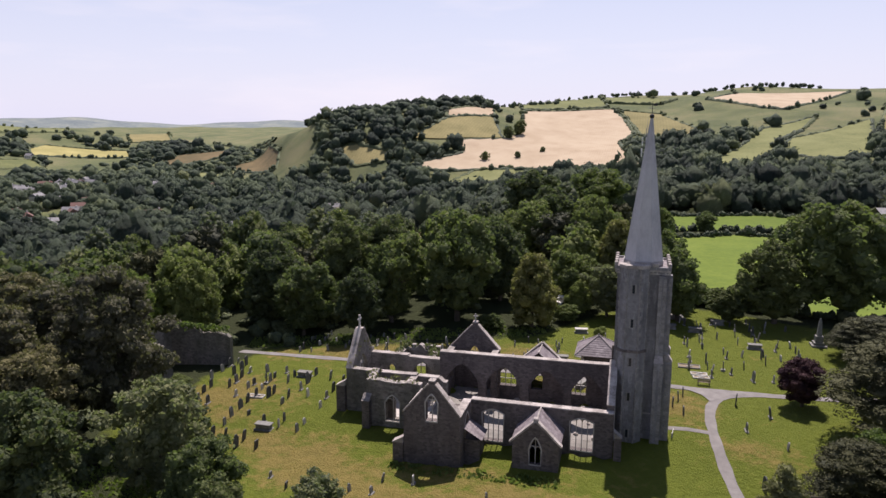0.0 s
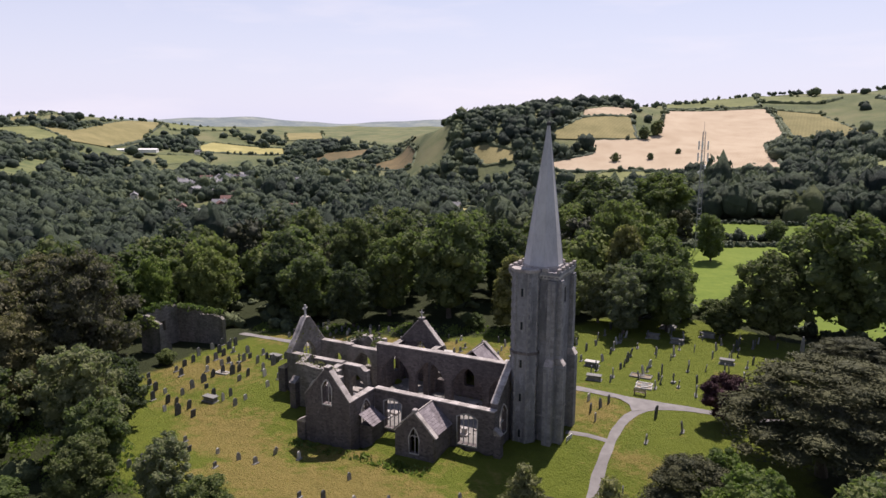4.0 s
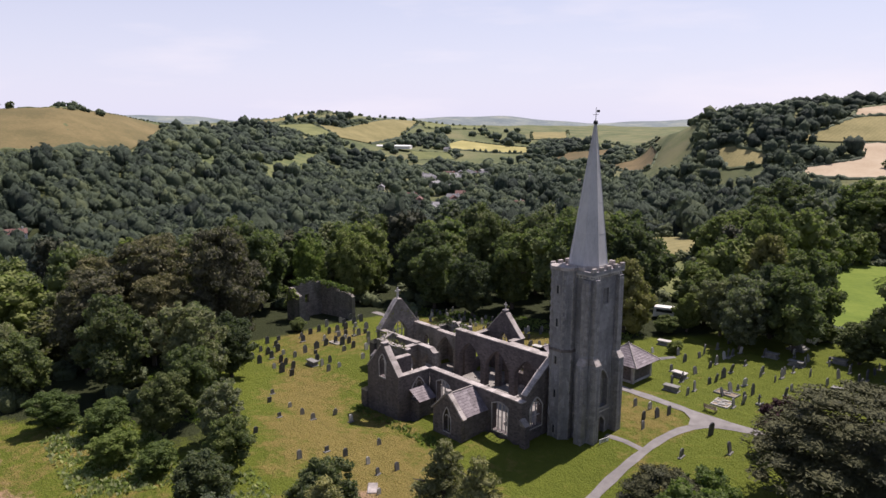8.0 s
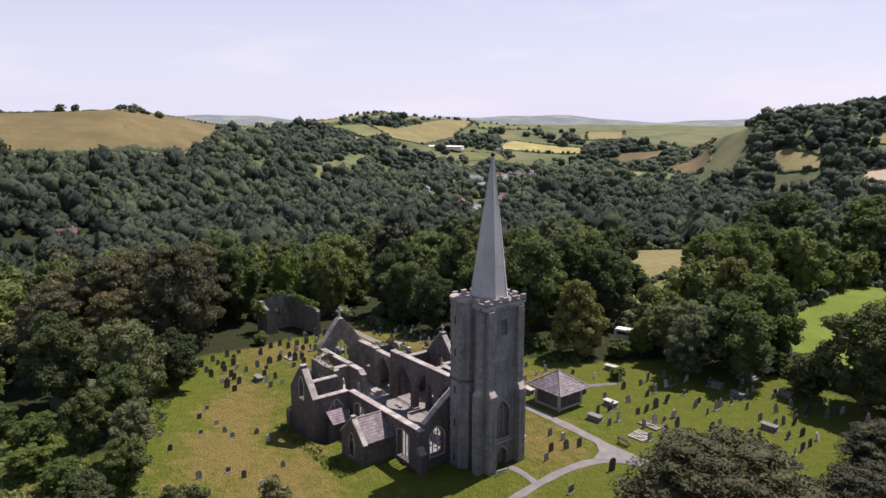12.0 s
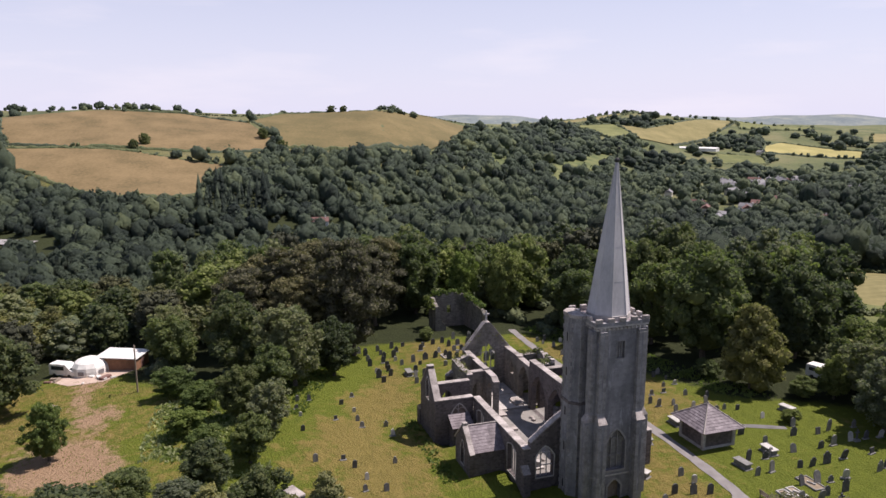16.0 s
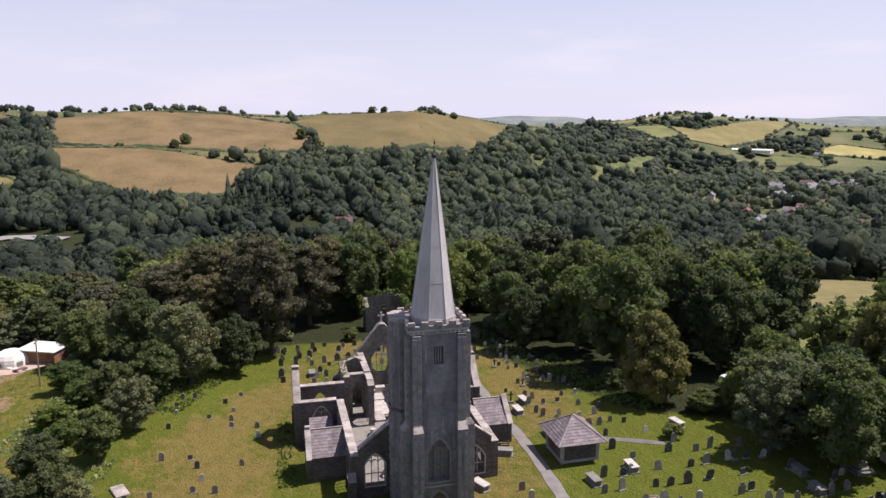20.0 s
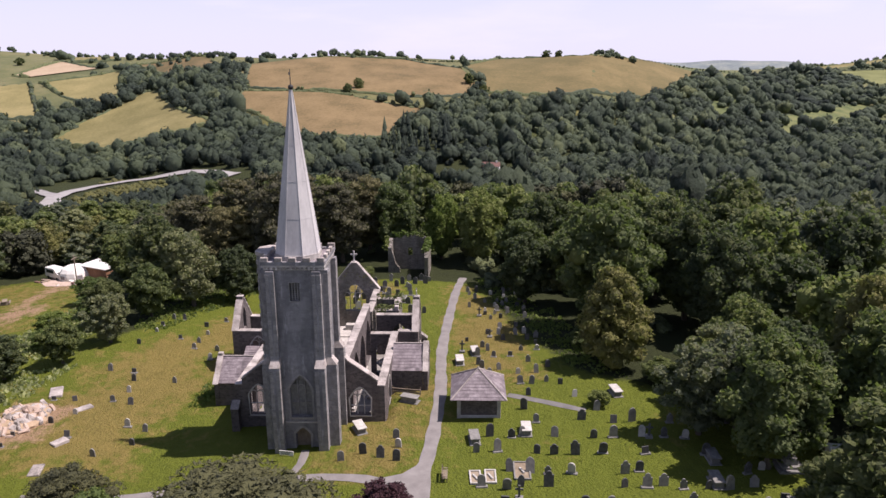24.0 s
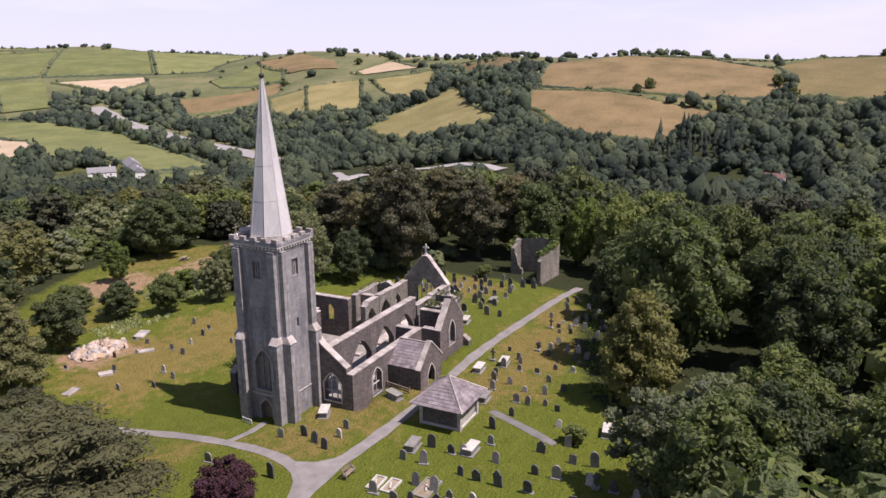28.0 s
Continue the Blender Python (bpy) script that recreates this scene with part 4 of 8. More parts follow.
for i in range(26):
    x, y = random.uniform(-31, -3), random.choice((random.uniform(79.2, 80.4), random.uniform(83.4, 84.6), random.uniform(86.5, 88.6), random.uniform(75, 77.5)))
    if x < -16 and y < 78 or x < -23:
        continue
    q = random.uniform(0.15, 0.4)
    part("fallen_stone", boxed(-q, q, -q * 0.7, q * 0.7, 0, q, bevel=q * 0.25, m=pose(x, y, FL - 0.02, 0, 0, random.uniform(0, 180))), COPING, church)
for k in range(5):                 # battlements of the south chapel
    part("merlon", boxed(-29.4 + 1.12 * k, -28.75 + 1.12 * k, 88.6, 89.15, 4.28, 4.85, bevel=0.04), COPING, church)


def cross(parent, x, y, z, h, along_x=False):
    bm = bmesh.new()
    w = h * 0.13
    add_prism(bm, [(x - 0.22, y - 0.22), (x + 0.22, y - 0.22), (x + 0.22, y + 0.22), (x - 0.22, y + 0.22)], z - 0.1, z + h * 0.2,
              [(x - w / 2, y - w / 2), (x + w / 2, y - w / 2), (x + w / 2, y + w / 2), (x - w / 2, y + w / 2)])
    add_box(bm, x - w / 2, x + w / 2, y - w / 2, y + w / 2, z + h * 0.2, z + h, 0.02)
    if along_x:
        add_box(bm, x - h * 0.28, x + h * 0.28, y - w * 0.45, y + w * 0.45, z + h * 0.62, z + h * 0.62 + w, 0.02)
    else:
        add_box(bm, x - w * 0.45, x + w * 0.45, y - h * 0.28, y + h * 0.28, z + h * 0.62, z + h * 0.62 + w, 0.02)
    return part("gable_cross", bm, DRESSED, parent, "weathered stone gable cross")


cross(church, -33.02, 81.9, 8.7, 1.7)
cross(church, -20.2, 91.95, 7.72, 1.1, True)
cross(church, -19.7, 68.85, 7.85, 0.35, True)


def buttress(x0, x1, y0, y1, h, slope_to, name="buttress"):
    """A stub with a sloping stone head; slope_to: the side that stays high."""
    bm = bmesh.new()
    add_prism(bm, [(x0, y0), (x1, y0), (x1, y1), (x0, y1)], -2.2, h)
    p = part(name, bm, RUBBLE, church)
    bm = bmesh.new()
    hi, lo = h + 0.75, h + 0.06
    zs = {"+y": (lo, lo, hi, hi), "-y": (hi, hi, lo, lo), "+x": (lo, hi, hi, lo), "-x": (hi, lo, lo, hi)}[slope_to]
    a = [bm.verts.new((x, y, h + 0.004)) for x, y in ((x0, y0), (x1, y0), (x1, y1), (x0, y1))]
    b = [bm.verts.new((x, y, z)) for (x, y), z in zip(((x0 - .05, y0 - .05), (x1 + .05, y0 - .05), (x1 + .05, y1 + .05), (x0 - .05, y1 + .05)), zs)]
    bm.faces.new(a[::-1])
    bm.faces.new(b)
    for i in range(4):
        bm.faces.new((a[i], a[(i + 1) % 4], b[(i + 1) % 4], b[i]))
    part("weathering", bm, COPING, p)


buttress(-24.0, -22.85, 68.3, 69.2, 0.6, "+x")
buttress(-29.9, -29.0, 74.3, 75.18, 2.2, "+y")
buttress(-34.6, -33.45, 77.7, 78.6, 2.4, "+x")
buttress(-34.6, -33.45, 85.2, 86.1, 2.4, "+x")
buttress(-24.4, -23.62, 92.3, 93.1, 0.4, "-y")
buttress(-1.0, -0.2, 73.3, 74.1, 1.6, "-x")


def slated_roof(parent, x0, x1, y0, y1, eave, ridge, axis="y", over=0.2, lip=0.14):
    """Two slopes of slates in courses; each course stands a little proud of the next."""
    for side in (-1, 1):
        n = 9
        for i in range(n):
            u0, u1 = i / n, (i + 1) / n + 0.03
            if axis == "y":
                mid = (x0 + x1) / 2
                e = x0 - over if side < 0 else x1 + over
                ends = (y0, y1)
            else:
                mid = (y0 + y1) / 2
                e = y0 - over if side < 0 else y1 + over
                ends = (x0, x1)
            m = max(2, int((ends[1] - ends[0]) / 0.45))
            for j in range(m):
                a0, a1 = ends[0] + (ends[1] - ends[0]) * j / m, ends[0] + (ends[1] - ends[0]) * (j + 1) / m
                k = random.uniform(0, 0.012)
                vs, bm = [], bmesh.new()
                for a, u, dz in ((a0, u0, lip * 0.35 + k), (a1, u0, lip * 0.35 + k), (a1, min(u1, 1), 0.01 + k), (a0, min(u1, 1), 0.01 + k)):
                    across = e + (mid - e) * u
                    z = eave + (ridge - eave) * u + dz
                    vs.append(bm.verts.new((across, a, z) if axis == "y" else (a, across, z)))
                ws = [bm.verts.new((v.co.x, v.co.y, v.co.z - 0.05)) for v in vs]
                bm.faces.new(vs)
                for q in range(4):
                    bm.faces.new((vs[q], ws[q], ws[(q + 1) % 4], vs[(q + 1) % 4]))
                part("slate", bm, SLATE, parent)
    bm = bmesh.new()
    if axis == "y":
        add_bar(bm, ((x0 + x1) / 2, y0, ridge + 0.05), ((x0 + x1) / 2, y1, ridge + 0.05), 0.1, sides=6)
    else:
        add_bar(bm, (x0, (y0 + y1) / 2, ridge + 0.05), (x1, (y0 + y1) / 2, ridge + 0.05), 0.1, sides=6)
    part("ridge_tiles", bm, COPING, parent)


# north porch, gabled, with a pointed window
np_ = part("north_porch", boxed(-11.2, -10.75, 69.95, 73.68, -2.2, 1.75), RUBBLE, church, "gabled north porch with a slate roof")
part("side_wall", boxed(-6.85, -6.4, 69.95, 73.68, -2.2, 1.75), RUBBLE, np_)
g = [(0, 1.75), (2.4, 4.1), (4.8, 1.75)]
wall("gable_wall", np_, (-11.2, 69.4), (-6.4, 69.4), 0.5, g, [arch(2.4, 1.15, -0.5, 1.2, 2.4)])
tracery(np_, (-11.2, 69.4), (-6.4, 69.4), 0.25, 2.4, 1.15, -0.5, 1.2, 2.4, 2)
surround(np_, (-11.2, 69.4), (-6.4, 69.4), arch(2.4, 1.15, -0.5, 1.2, 2.4))
coping(np_, (-11.2, 69.4), (-6.4, 69.4), 0.5, [(-0.25, 1.6), (2.4, 4.15), (5.05, 1.6)], h=0.2)
part("apex_stone", boxed(-9.05, -8.55, 69.35, 69.95, 4.15, 4.55, bevel=0.06), COPING, np_)
slated_roof(np_, -11.2, -6.4, 69.9, 73.7, 1.75, 4.05)
# south porch
sp_ = part("south_porch", boxed(-13.9, -13.45, 89.72, 93.3, -2.2, 2.45), RUBBLE, church, "gabled south porch with a slate roof and arched doorway")
part("side_wall", boxed(-9.05, -8.6, 89.72, 93.3, -2.2, 2.45), RUBBLE, sp_)
g = [(0, 2.45), (2.65, 4.85), (5.3, 2.45)]
wall("gable_wall", sp_, (-8.6, 93.9), (-13.9, 93.9), 0.55, g, [arch(2.65, 1.7, -1.0, 1.1, 2.2)])
surround(sp_, (-8.6, 93.9), (-13.9, 93.9), arch(2.65, 1.7, -1.0, 1.1, 2.2), name="door_surround")
coping(sp_, (-8.6, 93.9), (-13.9, 93.9), 0.55, [(-0.2, 2.35), (2.65, 4.95), (5.5, 2.35)], h=0.2)
slated_roof(sp_, -13.9, -8.6, 89.72, 93.4, 2.45, 4.75)
# lean-to in the angle of the north transept
lt = part("lean_to", boxed(-16.55, -14.9, 70.4, 72.9, -2.2, 0.9), RUBBLE, church, "small lean-to with a slate roof")
for i in range(6):
    for j in range(5):
        bm = bmesh.new()
        x0, x1 = -16.6 + 2.0 * i / 6, -16.6 + 2.0 * (i + 1) / 6 + 0.03
        y0, y1 = 70.2 + 2.9 * j / 5, 70.2 + 2.9 * (j + 1) / 5 - 0.01
        z0, z1 = 2.15 - 1.15 * i / 6, 2.15 - 1.15 * (i + 1) / 6 + 0.03
        add_prism(bm, [(x0, y0), (x1, y0), (x1, y1), (x0, y1)], 0, 0.04)
        for v in bm.verts:
            v.co.z += z0 if abs(v.co.x - x0) < 1e-5 else z1
        part("slate", bm, SLATE, lt)

# ---- tower and spire ----
tower = thing("church_tower", "tall pale limestone west tower with a slender octagonal spire", "church tower")
X0, X1, Y0, Y1, TOPZ = -1.55, 3.75, 79.2, 84.65, 18.6
MY, MX = (Y1 - Y0) / 2, (X1 - X0) / 2 - 0.902
MID = (Y0 + Y1) / 2


def tower_wall(name, a, b, holes):
    return wall(name, tower, a, b, 0.9, [(0, TOPZ), (math.hypot(b[0] - a[0], b[1] - a[1]), TOPZ)], holes, TOWER, -2.2)


door = arch(MY, 1.5, -1.5, 1.0, 1.75)
west_window = arch(MY, 2.2, 2.9, 6.0, 7.4)
belfry = rect(MY, 0.95, 15.2, 17.0)
slit = rect(MY, 0.3, 9.6, 10.6)
ww = tower_wall("west_wall", (X1, Y0), (X1, Y1), [door, west_window, belfry])
tower_wall("south_wall", (X1 - 0.902, Y1), (X0 + 0.902, Y1), [rect(MX, 0.95, 15.2, 17.0), rect(MX, 0.3, 9.6, 10.6)])
tower_wall("east_wall", (X0, Y1), (X0, Y0), [belfry])
tower_wall("north_wall", (X0 + 0.902, Y0), (X1 - 0.902, Y0), [])
part("window_infill", boxed(X1 - 0.62, X1 - 0.56, MID - 1.15, MID + 1.15, 2.85, 7.45), GREYSTONE, ww, "blocked grey lights of the west window")
tracery(ww, (X1, Y0), (X1, Y1), 0.4, MY, 2.2, 2.9, 6.0, 7.4, 3, 4.4, QUOIN)
surround(ww, (X1, Y0), (X1, Y1), west_window, w=0.22, mat=QUOIN)
surround(ww, (X1, Y0), (X1, Y1), door, w=0.26, mat=QUOIN, name="door_surround")
part("door", boxed(X1 - 0.62, X1 - 0.54, MID - 0.75, MID + 0.75, -1.5, 1.7), TIMBER, ww, "dark wooden tower door")
for a, b, s in (((X1, Y0), (X1, Y1), MY), ((X1 - 0.902, Y1), (X0 + 0.902, Y1), MX), ((X0, Y1), (X0, Y0), MY)):
    m = wall_frame(a, b)
    for k in (-0.27, 0.0, 0.27):
        part("belfry_mullion", boxed(s + k - 0.05, s + k + 0.05, 15.2, 17.0, 0.15, 0.3, m=m), QUOIN, tower)
    bm = bmesh.new()
    for i in range(8):
        z = 15.3 + i * 0.21
        add_box(bm, s - 0.47, s + 0.47, z, z + 0.05, 0.2, 0.42, m=m)
    part("louvres", bm, GREYSTONE, tower, "grey stone belfry louvres")
    part("belfry_back", boxed(s - 0.6, s + 0.6, 15.1, 17.1, 0.5, 0.56, m=m), GREYSTONE, tower)
    surround(tower, a, b, rect(s, 0.95, 15.2, 17.0), w=0.12, mat=QUOIN)
# corner buttresses: deep below, slimmer above, with sloping heads at mid height
block = boxed(-0.5, 0.5, -0.5, 0.5, -0.5, 0.5, bevel=0.03)
block_me = bpy.data.meshes.new("quoin")
block.to_mesh(block_me)
block.free()
block_me.materials.append(QUOIN)


def tower_buttress(cx, cy, wx, wy, h_low, dx, dy):
    """cx, cy: middle of its foot against the wall; (dx, dy): the way it stands out."""
    deep, slim = 0.95, 0.5
    def foot(d, w):
        if dx:
            return (min(cx, cx + dx * d), max(cx, cx + dx * d), cy - w / 2, cy + w / 2)
        return (cx - w / 2, cx + w / 2, min(cy, cy + dy * d), max(cy, cy + dy * d))
    x0, x1, y0, y1 = foot(deep, 0.95)
    b = part("buttress", prism([(x0, y0), (x1, y0), (x1, y1), (x0, y1)], -2.2, h_low), TOWER, tower)
    sx0, sx1, sy0, sy1 = foot(slim, 0.8)
    part("upper_buttress", prism([(sx0, sy0), (sx1, sy0), (sx1, sy1), (sx0, sy1)], h_low - 0.1, TOPZ - 0.35), TOWER, b)
    part("weathering", prism([(x0 - .06, y0 - .06), (x1 + .06, y0 - .06), (x1 + .06, y1 + .06), (x0 - .06, y1 + .06)], h_low + 0.004, h_low + 0.75,
                             [(sx0, sy0), (sx1, sy0), (sx1, sy1), (sx0, sy1)]), COPING, b)
    z, i = -0.9, 0
    while z < TOPZ - 0.9:
        hz = 0.46
        low = z + hz < h_low
        fx0, fx1, fy0, fy1 = (x0, x1, y0, y1) if low else (sx0, sx1, sy0, sy1)
        if low or z > h_low + 0.75:
            for s in (-1, 1):
                ln = (0.42, 0.62)[(i + (s > 0)) % 2] if low else (0.3, 0.44)[(i + (s > 0)) % 2]
                if dx:
                    ex = fx1 if dx > 0 else fx0
                    px_, py_ = ex - dx * (ln / 2 - 0.025), (fy1 if s > 0 else fy0) - s * 0.155
                    sc = (ln, 0.36, hz - 0.025)
                else:
                    ey = fy1 if dy > 0 else fy0
                    px_, py_ = (fx1 if s > 0 else fx0) - s * 0.155, ey - dy * (ln / 2 - 0.025)
                    sc = (0.36, ln, hz - 0.025)
                piece("quoin", block_me, b, Matrix.Translation((px_, py_, z + hz / 2)) @ Matrix.Diagonal((*sc, 1)))
        z += hz
        i += 1


for cy in (Y0 + 0.5, Y1 - 0.5):
    tower_buttress(X1 + 0.002, cy, 0, 0, 8.6, 1, 0)
tower_buttress(X1 - 0.5, Y1 + 0.002, 0, 0, 8.6, 0, 1)
tower_buttress(X0 + 0.5, Y1 + 0.002, 0, 0, 8.6, 0, 1)
tower_buttress(X1 - 0.5, Y0 - 0.002, 0, 0, 8.6, 0, -1)
# stair turret on the north side: half an octagon
turret = [(-1.2, Y0 - 0.01), (-1.2, Y0 - 0.75), (-0.55, Y0 - 1.45), (1.05, Y0 - 1.45), (1.75, Y0 - 0.75), (1.75, Y0 - 0.01)]
st = part("stair_turret", prism(turret, -2.2, 19.1), TOWER, tower, "half-octagonal stair turret with slit windows")
out = [(-1.35, Y0 - 0.01), (-1.35, Y0 - 0.82), (-0.62, Y0 - 1.6), (1.12, Y0 - 1.6), (1.9, Y0 - 0.82), (1.9, Y0 - 0.01)]
part("string_course", prism(out, 9.75, 10.05), RUBBLE, st, "dark weathered string course")
part("turret_cap", prism(out, 19.1, 19.45), COPING, st)
for z in (-0.1, 4.2, 8.2, 12.6, 16.4):
    part("slit_window", boxed(0.12, 0.38, Y0 - 1.47, Y0 - 1.30, z, z + 0.9, bevel=0.0), DARKGLASS, st, "dark slit window")
    for k in (-0.16, 0.16):
        part("slit_jamb", boxed(0.25 + k - 0.09 + (0.06 if k > 0 else -0.06), 0.25 + k + 0.09 + (0.06 if k > 0 else -0.06), Y0 - 1.5, Y0 - 1.40, z - 0.1, z + 1.0, bevel=0.02), QUOIN, st)
z = -0.8
i = 0
while z < 18.6:
    for c, s in ((turret[1], 1), (turret[2], 1), (turret[3], -1), (turret[4], -1)):
        ln = (0.34, 0.5)[(i + (s > 0)) % 2]
        piece("quoin", block_me, st, Matrix.Translation((c[0] + s * 0.12, c[1] + 0.14, z + 0.23)) @ Matrix.Rotation(radians(45 if c in (turret[2], turret[3]) else 0) * s, 4, "Z") @ Matrix.Diagonal((ln, 0.36, 0.44, 1)))
    z += 0.46
    i += 1
# string courses, corbel table, parapet
for z, o, h in ((18.3, 0.1, 0.16), (18.62, 0.28, 0.2)):
    part("string_course", prism([(X0 - o, Y0 - o), (X1 + o, Y0 - o), (X1 + o, Y1 + o), (X0 - o, Y1 + o)], z, z + h), DRESSED, tower)
part("string_course", prism([(X0 - .08, Y0 - .08), (X1 + .08, Y0 - .08), (X1 + .08, Y1 + .08), (X0 - .08, Y1 + .08)], 2.3, 2.45), DRESSED, tower)
corbel = boxed(-0.09, 0.09, -0.12, 0.12, -0.15, 0.15, bevel=0.03)
corbel_me = bpy.data.meshes.new("corbel")
corbel.to_mesh(corbel_me)
corbel.free()
corbel_me.materials.append(DRESSED)
merlon = boxed(-0.36, 0.36, -0.17, 0.17, 0, 0.42, bevel=0.04)
merlon_me = bpy.data.meshes.new("merlon")
merlon.to_mesh(merlon_me)
merlon.free()
merlon_me.materials.append(COPING)
PAR = 0.16
for ax, fixed, lo, hi in ((0, X0 - PAR, Y0, Y1), (0, X1 + PAR, Y0, Y1), (1, Y0 - PAR, X0, X1), (1, Y1 + PAR, X0, X1)):
    lo2, hi2 = lo - 0.33, hi + 0.33
    sgn = 1 if fixed > (1 if ax == 0 else 81) else -1
    if ax == 0:
        part("parapet", boxed(fixed - 0.17, fixed + 0.17, lo2, hi2, 18.822, 19.15), TOWER, tower)
    else:
        part("parapet", boxed(lo2 + 0.36, hi2 - 0.36, fixed - 0.17, fixed + 0.17, 18.822, 19.15), TOWER, tower)
    n = 5
    for i in range(n):
        c = lo2 + 0.36 + (hi2 - lo2 - 0.72) * i / (n - 1)
        if ax == 1 and i in (0, n - 1):
            continue
        m = pose(fixed, c, 19.152, 0, 0, 90) if ax == 0 else pose(c, fixed, 19.152)
        piece("merlon", merlon_me, tower, m)
    for i in range(12):
        c = lo + 0.25 + (hi - lo - 0.5) * i / 11
        f = fixed + sgn * -0.02
        piece("corbel", corbel_me, tower, pose(f + sgn * 0.0, c, 18.47, 0, 0, 90) if ax == 0 else pose(c, f, 18.47))
part("tower_roof", boxed(X0 + 0.03, X1 - 0.03, Y0 + 0.03, Y1 - 0.03, 18.83, 18.95), SLATE, tower)


def octagon(cx, cy, r, turn=22.5):
    return [(cx + r * math.cos(radians(turn + 45 * i)), cy + r * math.sin(radians(turn + 45 * i))) for i in range(8)]


# the spire leans a little to the south
BX, BY, CX, CY, TIP = 1.14, 81.93, 1.24, 82.11, 35.0


def ring(z, r):
    u = (z - 19.0) / (TIP - 19.0)
    return octagon(BX + (CX - BX) * u, BY + (CY - BY) * u, r)


spire = part("spire", prism(ring(18.96, 2.3), 18.96, 19.5), DRESSED, tower, "slender pale stone octagonal spire")
levels = [(19.502, 2.2), (23.0, 1.75), (26.5, 1.28), (29.9, 0.82), (33.0, 0.39), (TIP, 0.12)]
for (za, ra), (zb, rb) in zip(levels, levels[1:]):
    part("spire_stage", prism(ring(za, ra), za, zb - 0.03, ring(zb, rb)), SPIRE, spire)
for zb, rb in levels[1:-1]:
    part("spire_band", prism(ring(zb, rb + 0.015), zb - 0.03, zb + 0.005), SPIRE, spire)
bm = bmesh.new()
for p, q in zip(ring(19.5, 2.18), ring(TIP - 0.05, 0.12)):
    add_bar(bm, (*p, 19.5), (*q, TIP - 0.05), 0.07, 0.04, 5)
part("spire_ribs", bm, SPIRE, spire)
bm = bmesh.new()
bmesh.ops.create_uvsphere(bm, u_segments=12, v_segments=8, radius=0.26, matrix=Matrix.Translation((CX, CY, TIP + 0.15)))
part("finial_ball", bm, IRON, spire, "dark metal ball finial")
bm = bmesh.new()
add_bar(bm, (CX, CY, TIP + 0.3), (CX, CY, TIP + 1.8), 0.04, 0.025, 6)
add_bar(bm, (CX - 0.35, CY, TIP + 1.0), (CX + 0.35, CY, TIP + 1.0), 0.025, sides=5)
add_box(bm, CX + 0.1, CX + 0.5, CY - 0.015, CY + 0.015, TIP + 1.25, TIP + 1.5)
part("weather_vane", bm, IRON, spire, "iron weather vane")


# ---- the tomb house: low walls under a pyramid of slates ----
tomb = thing("tomb_house", "low square stone tomb house with a pyramid slate roof", "tomb house")
TX0, TX1, TY0, TY1 = -6.1, -1.9, 97.6, 101.9
for name, b in (("west_wall", (TX1 - 0.4, TX1, TY0, TY1)), ("east_wall", (TX0, TX0 + 0.4, TY0, TY1)), ("north_wall", (TX0 + 0.402, TX1 - 0.402, TY0, TY0 + 0.4)), ("south_wall", (TX0 + 0.402, TX1 - 0.402, TY1 - 0.4, TY1))):
    part(name, boxed(*b, -1.2, 2.35), RUBBLE if "south" not in name else DRESSED, tomb)
part("plinth", boxed(TX0 - 0.12, TX1 + 0.12, TY0 - 0.12, TY1 + 0.12, -1.0, 0.32, bevel=0.04), DRESSED, tomb)
for x, y in ((TX0, TY0), (TX1, TY0), (TX0, TY1), (TX1, TY1)):
    part("corner_pier", boxed(x - 0.2, x + 0.2, y - 0.2, y + 0.2, -0.6, 2.36, bevel=0.03), DRESSED, tomb)
part("eaves_beam", boxed(TX0 - 0.3, TX1 + 0.3, TY0 - 0.3, TY1 + 0.3, 2.37, 2.5), TIMBER, tomb)
EX0, EX1, EY0, EY1, EZ, AZ = -7.2, -0.8, 96.7, 102.7, 2.52, 4.75
apex = Vector((-4.1, 99.7, AZ))
corners = [Vector(p) for p in ((EX0, EY0, EZ), (EX1, EY0, EZ), (EX1, EY1, EZ), (EX0, EY1, EZ))]
for i in range(4):
    a, b = corners[i], corners[(i + 1) % 4]
    bm = bmesh.new()
    n = 10
    for k in range(n):
        u0, u1 = k / n, min(1, (k + 1) / n + 0.03)
        m = max(1, int((b - a).length * (1 - u0) / 0.5))
        for j in range(m):
            q, bm = [], bmesh.new()
            for s, u, dz in ((j / m, u0, 0.06), ((j + 1) / m, u0, 0.06), ((j + 1) / m, u1, 0.012), (j / m, u1, 0.012)):
                p = (a + (b - a) * s) * (1 - u) + apex * u
                q.append(bm.verts.new(p + Vector((0, 0, dz + random.uniform(0, 0.008)))))
            w = [bm.verts.new(v.co - Vector((0, 0, 0.05))) for v in q]
            bm.faces.new(q)
            for e in range(4):
                bm.faces.new((q[e], w[e], w[(e + 1) % 4], q[(e + 1) % 4]))
            part("slate", bm, SLATE, tomb)
    bm = bmesh.new()
    add_bar(bm, a + Vector((0, 0, 0.06)), apex + Vector((0, 0, 0.08)), 0.09, 0.07, 6)
    part("hip_tiles", bm, COPING, tomb)
part("roof_underside", prism([(EX0 + .1, EY0 + .1), (EX1 - .1, EY0 + .1), (EX1 - .1, EY1 - .1), (EX0 + .1, EY1 - .1)], 2.502, 2.515), TIMBER, tomb)
part("apex_stone", prism(octagon(apex.x, apex.y, 0.16), AZ, AZ + 0.3, octagon(apex.x, apex.y, 0.05)), COPING, tomb)

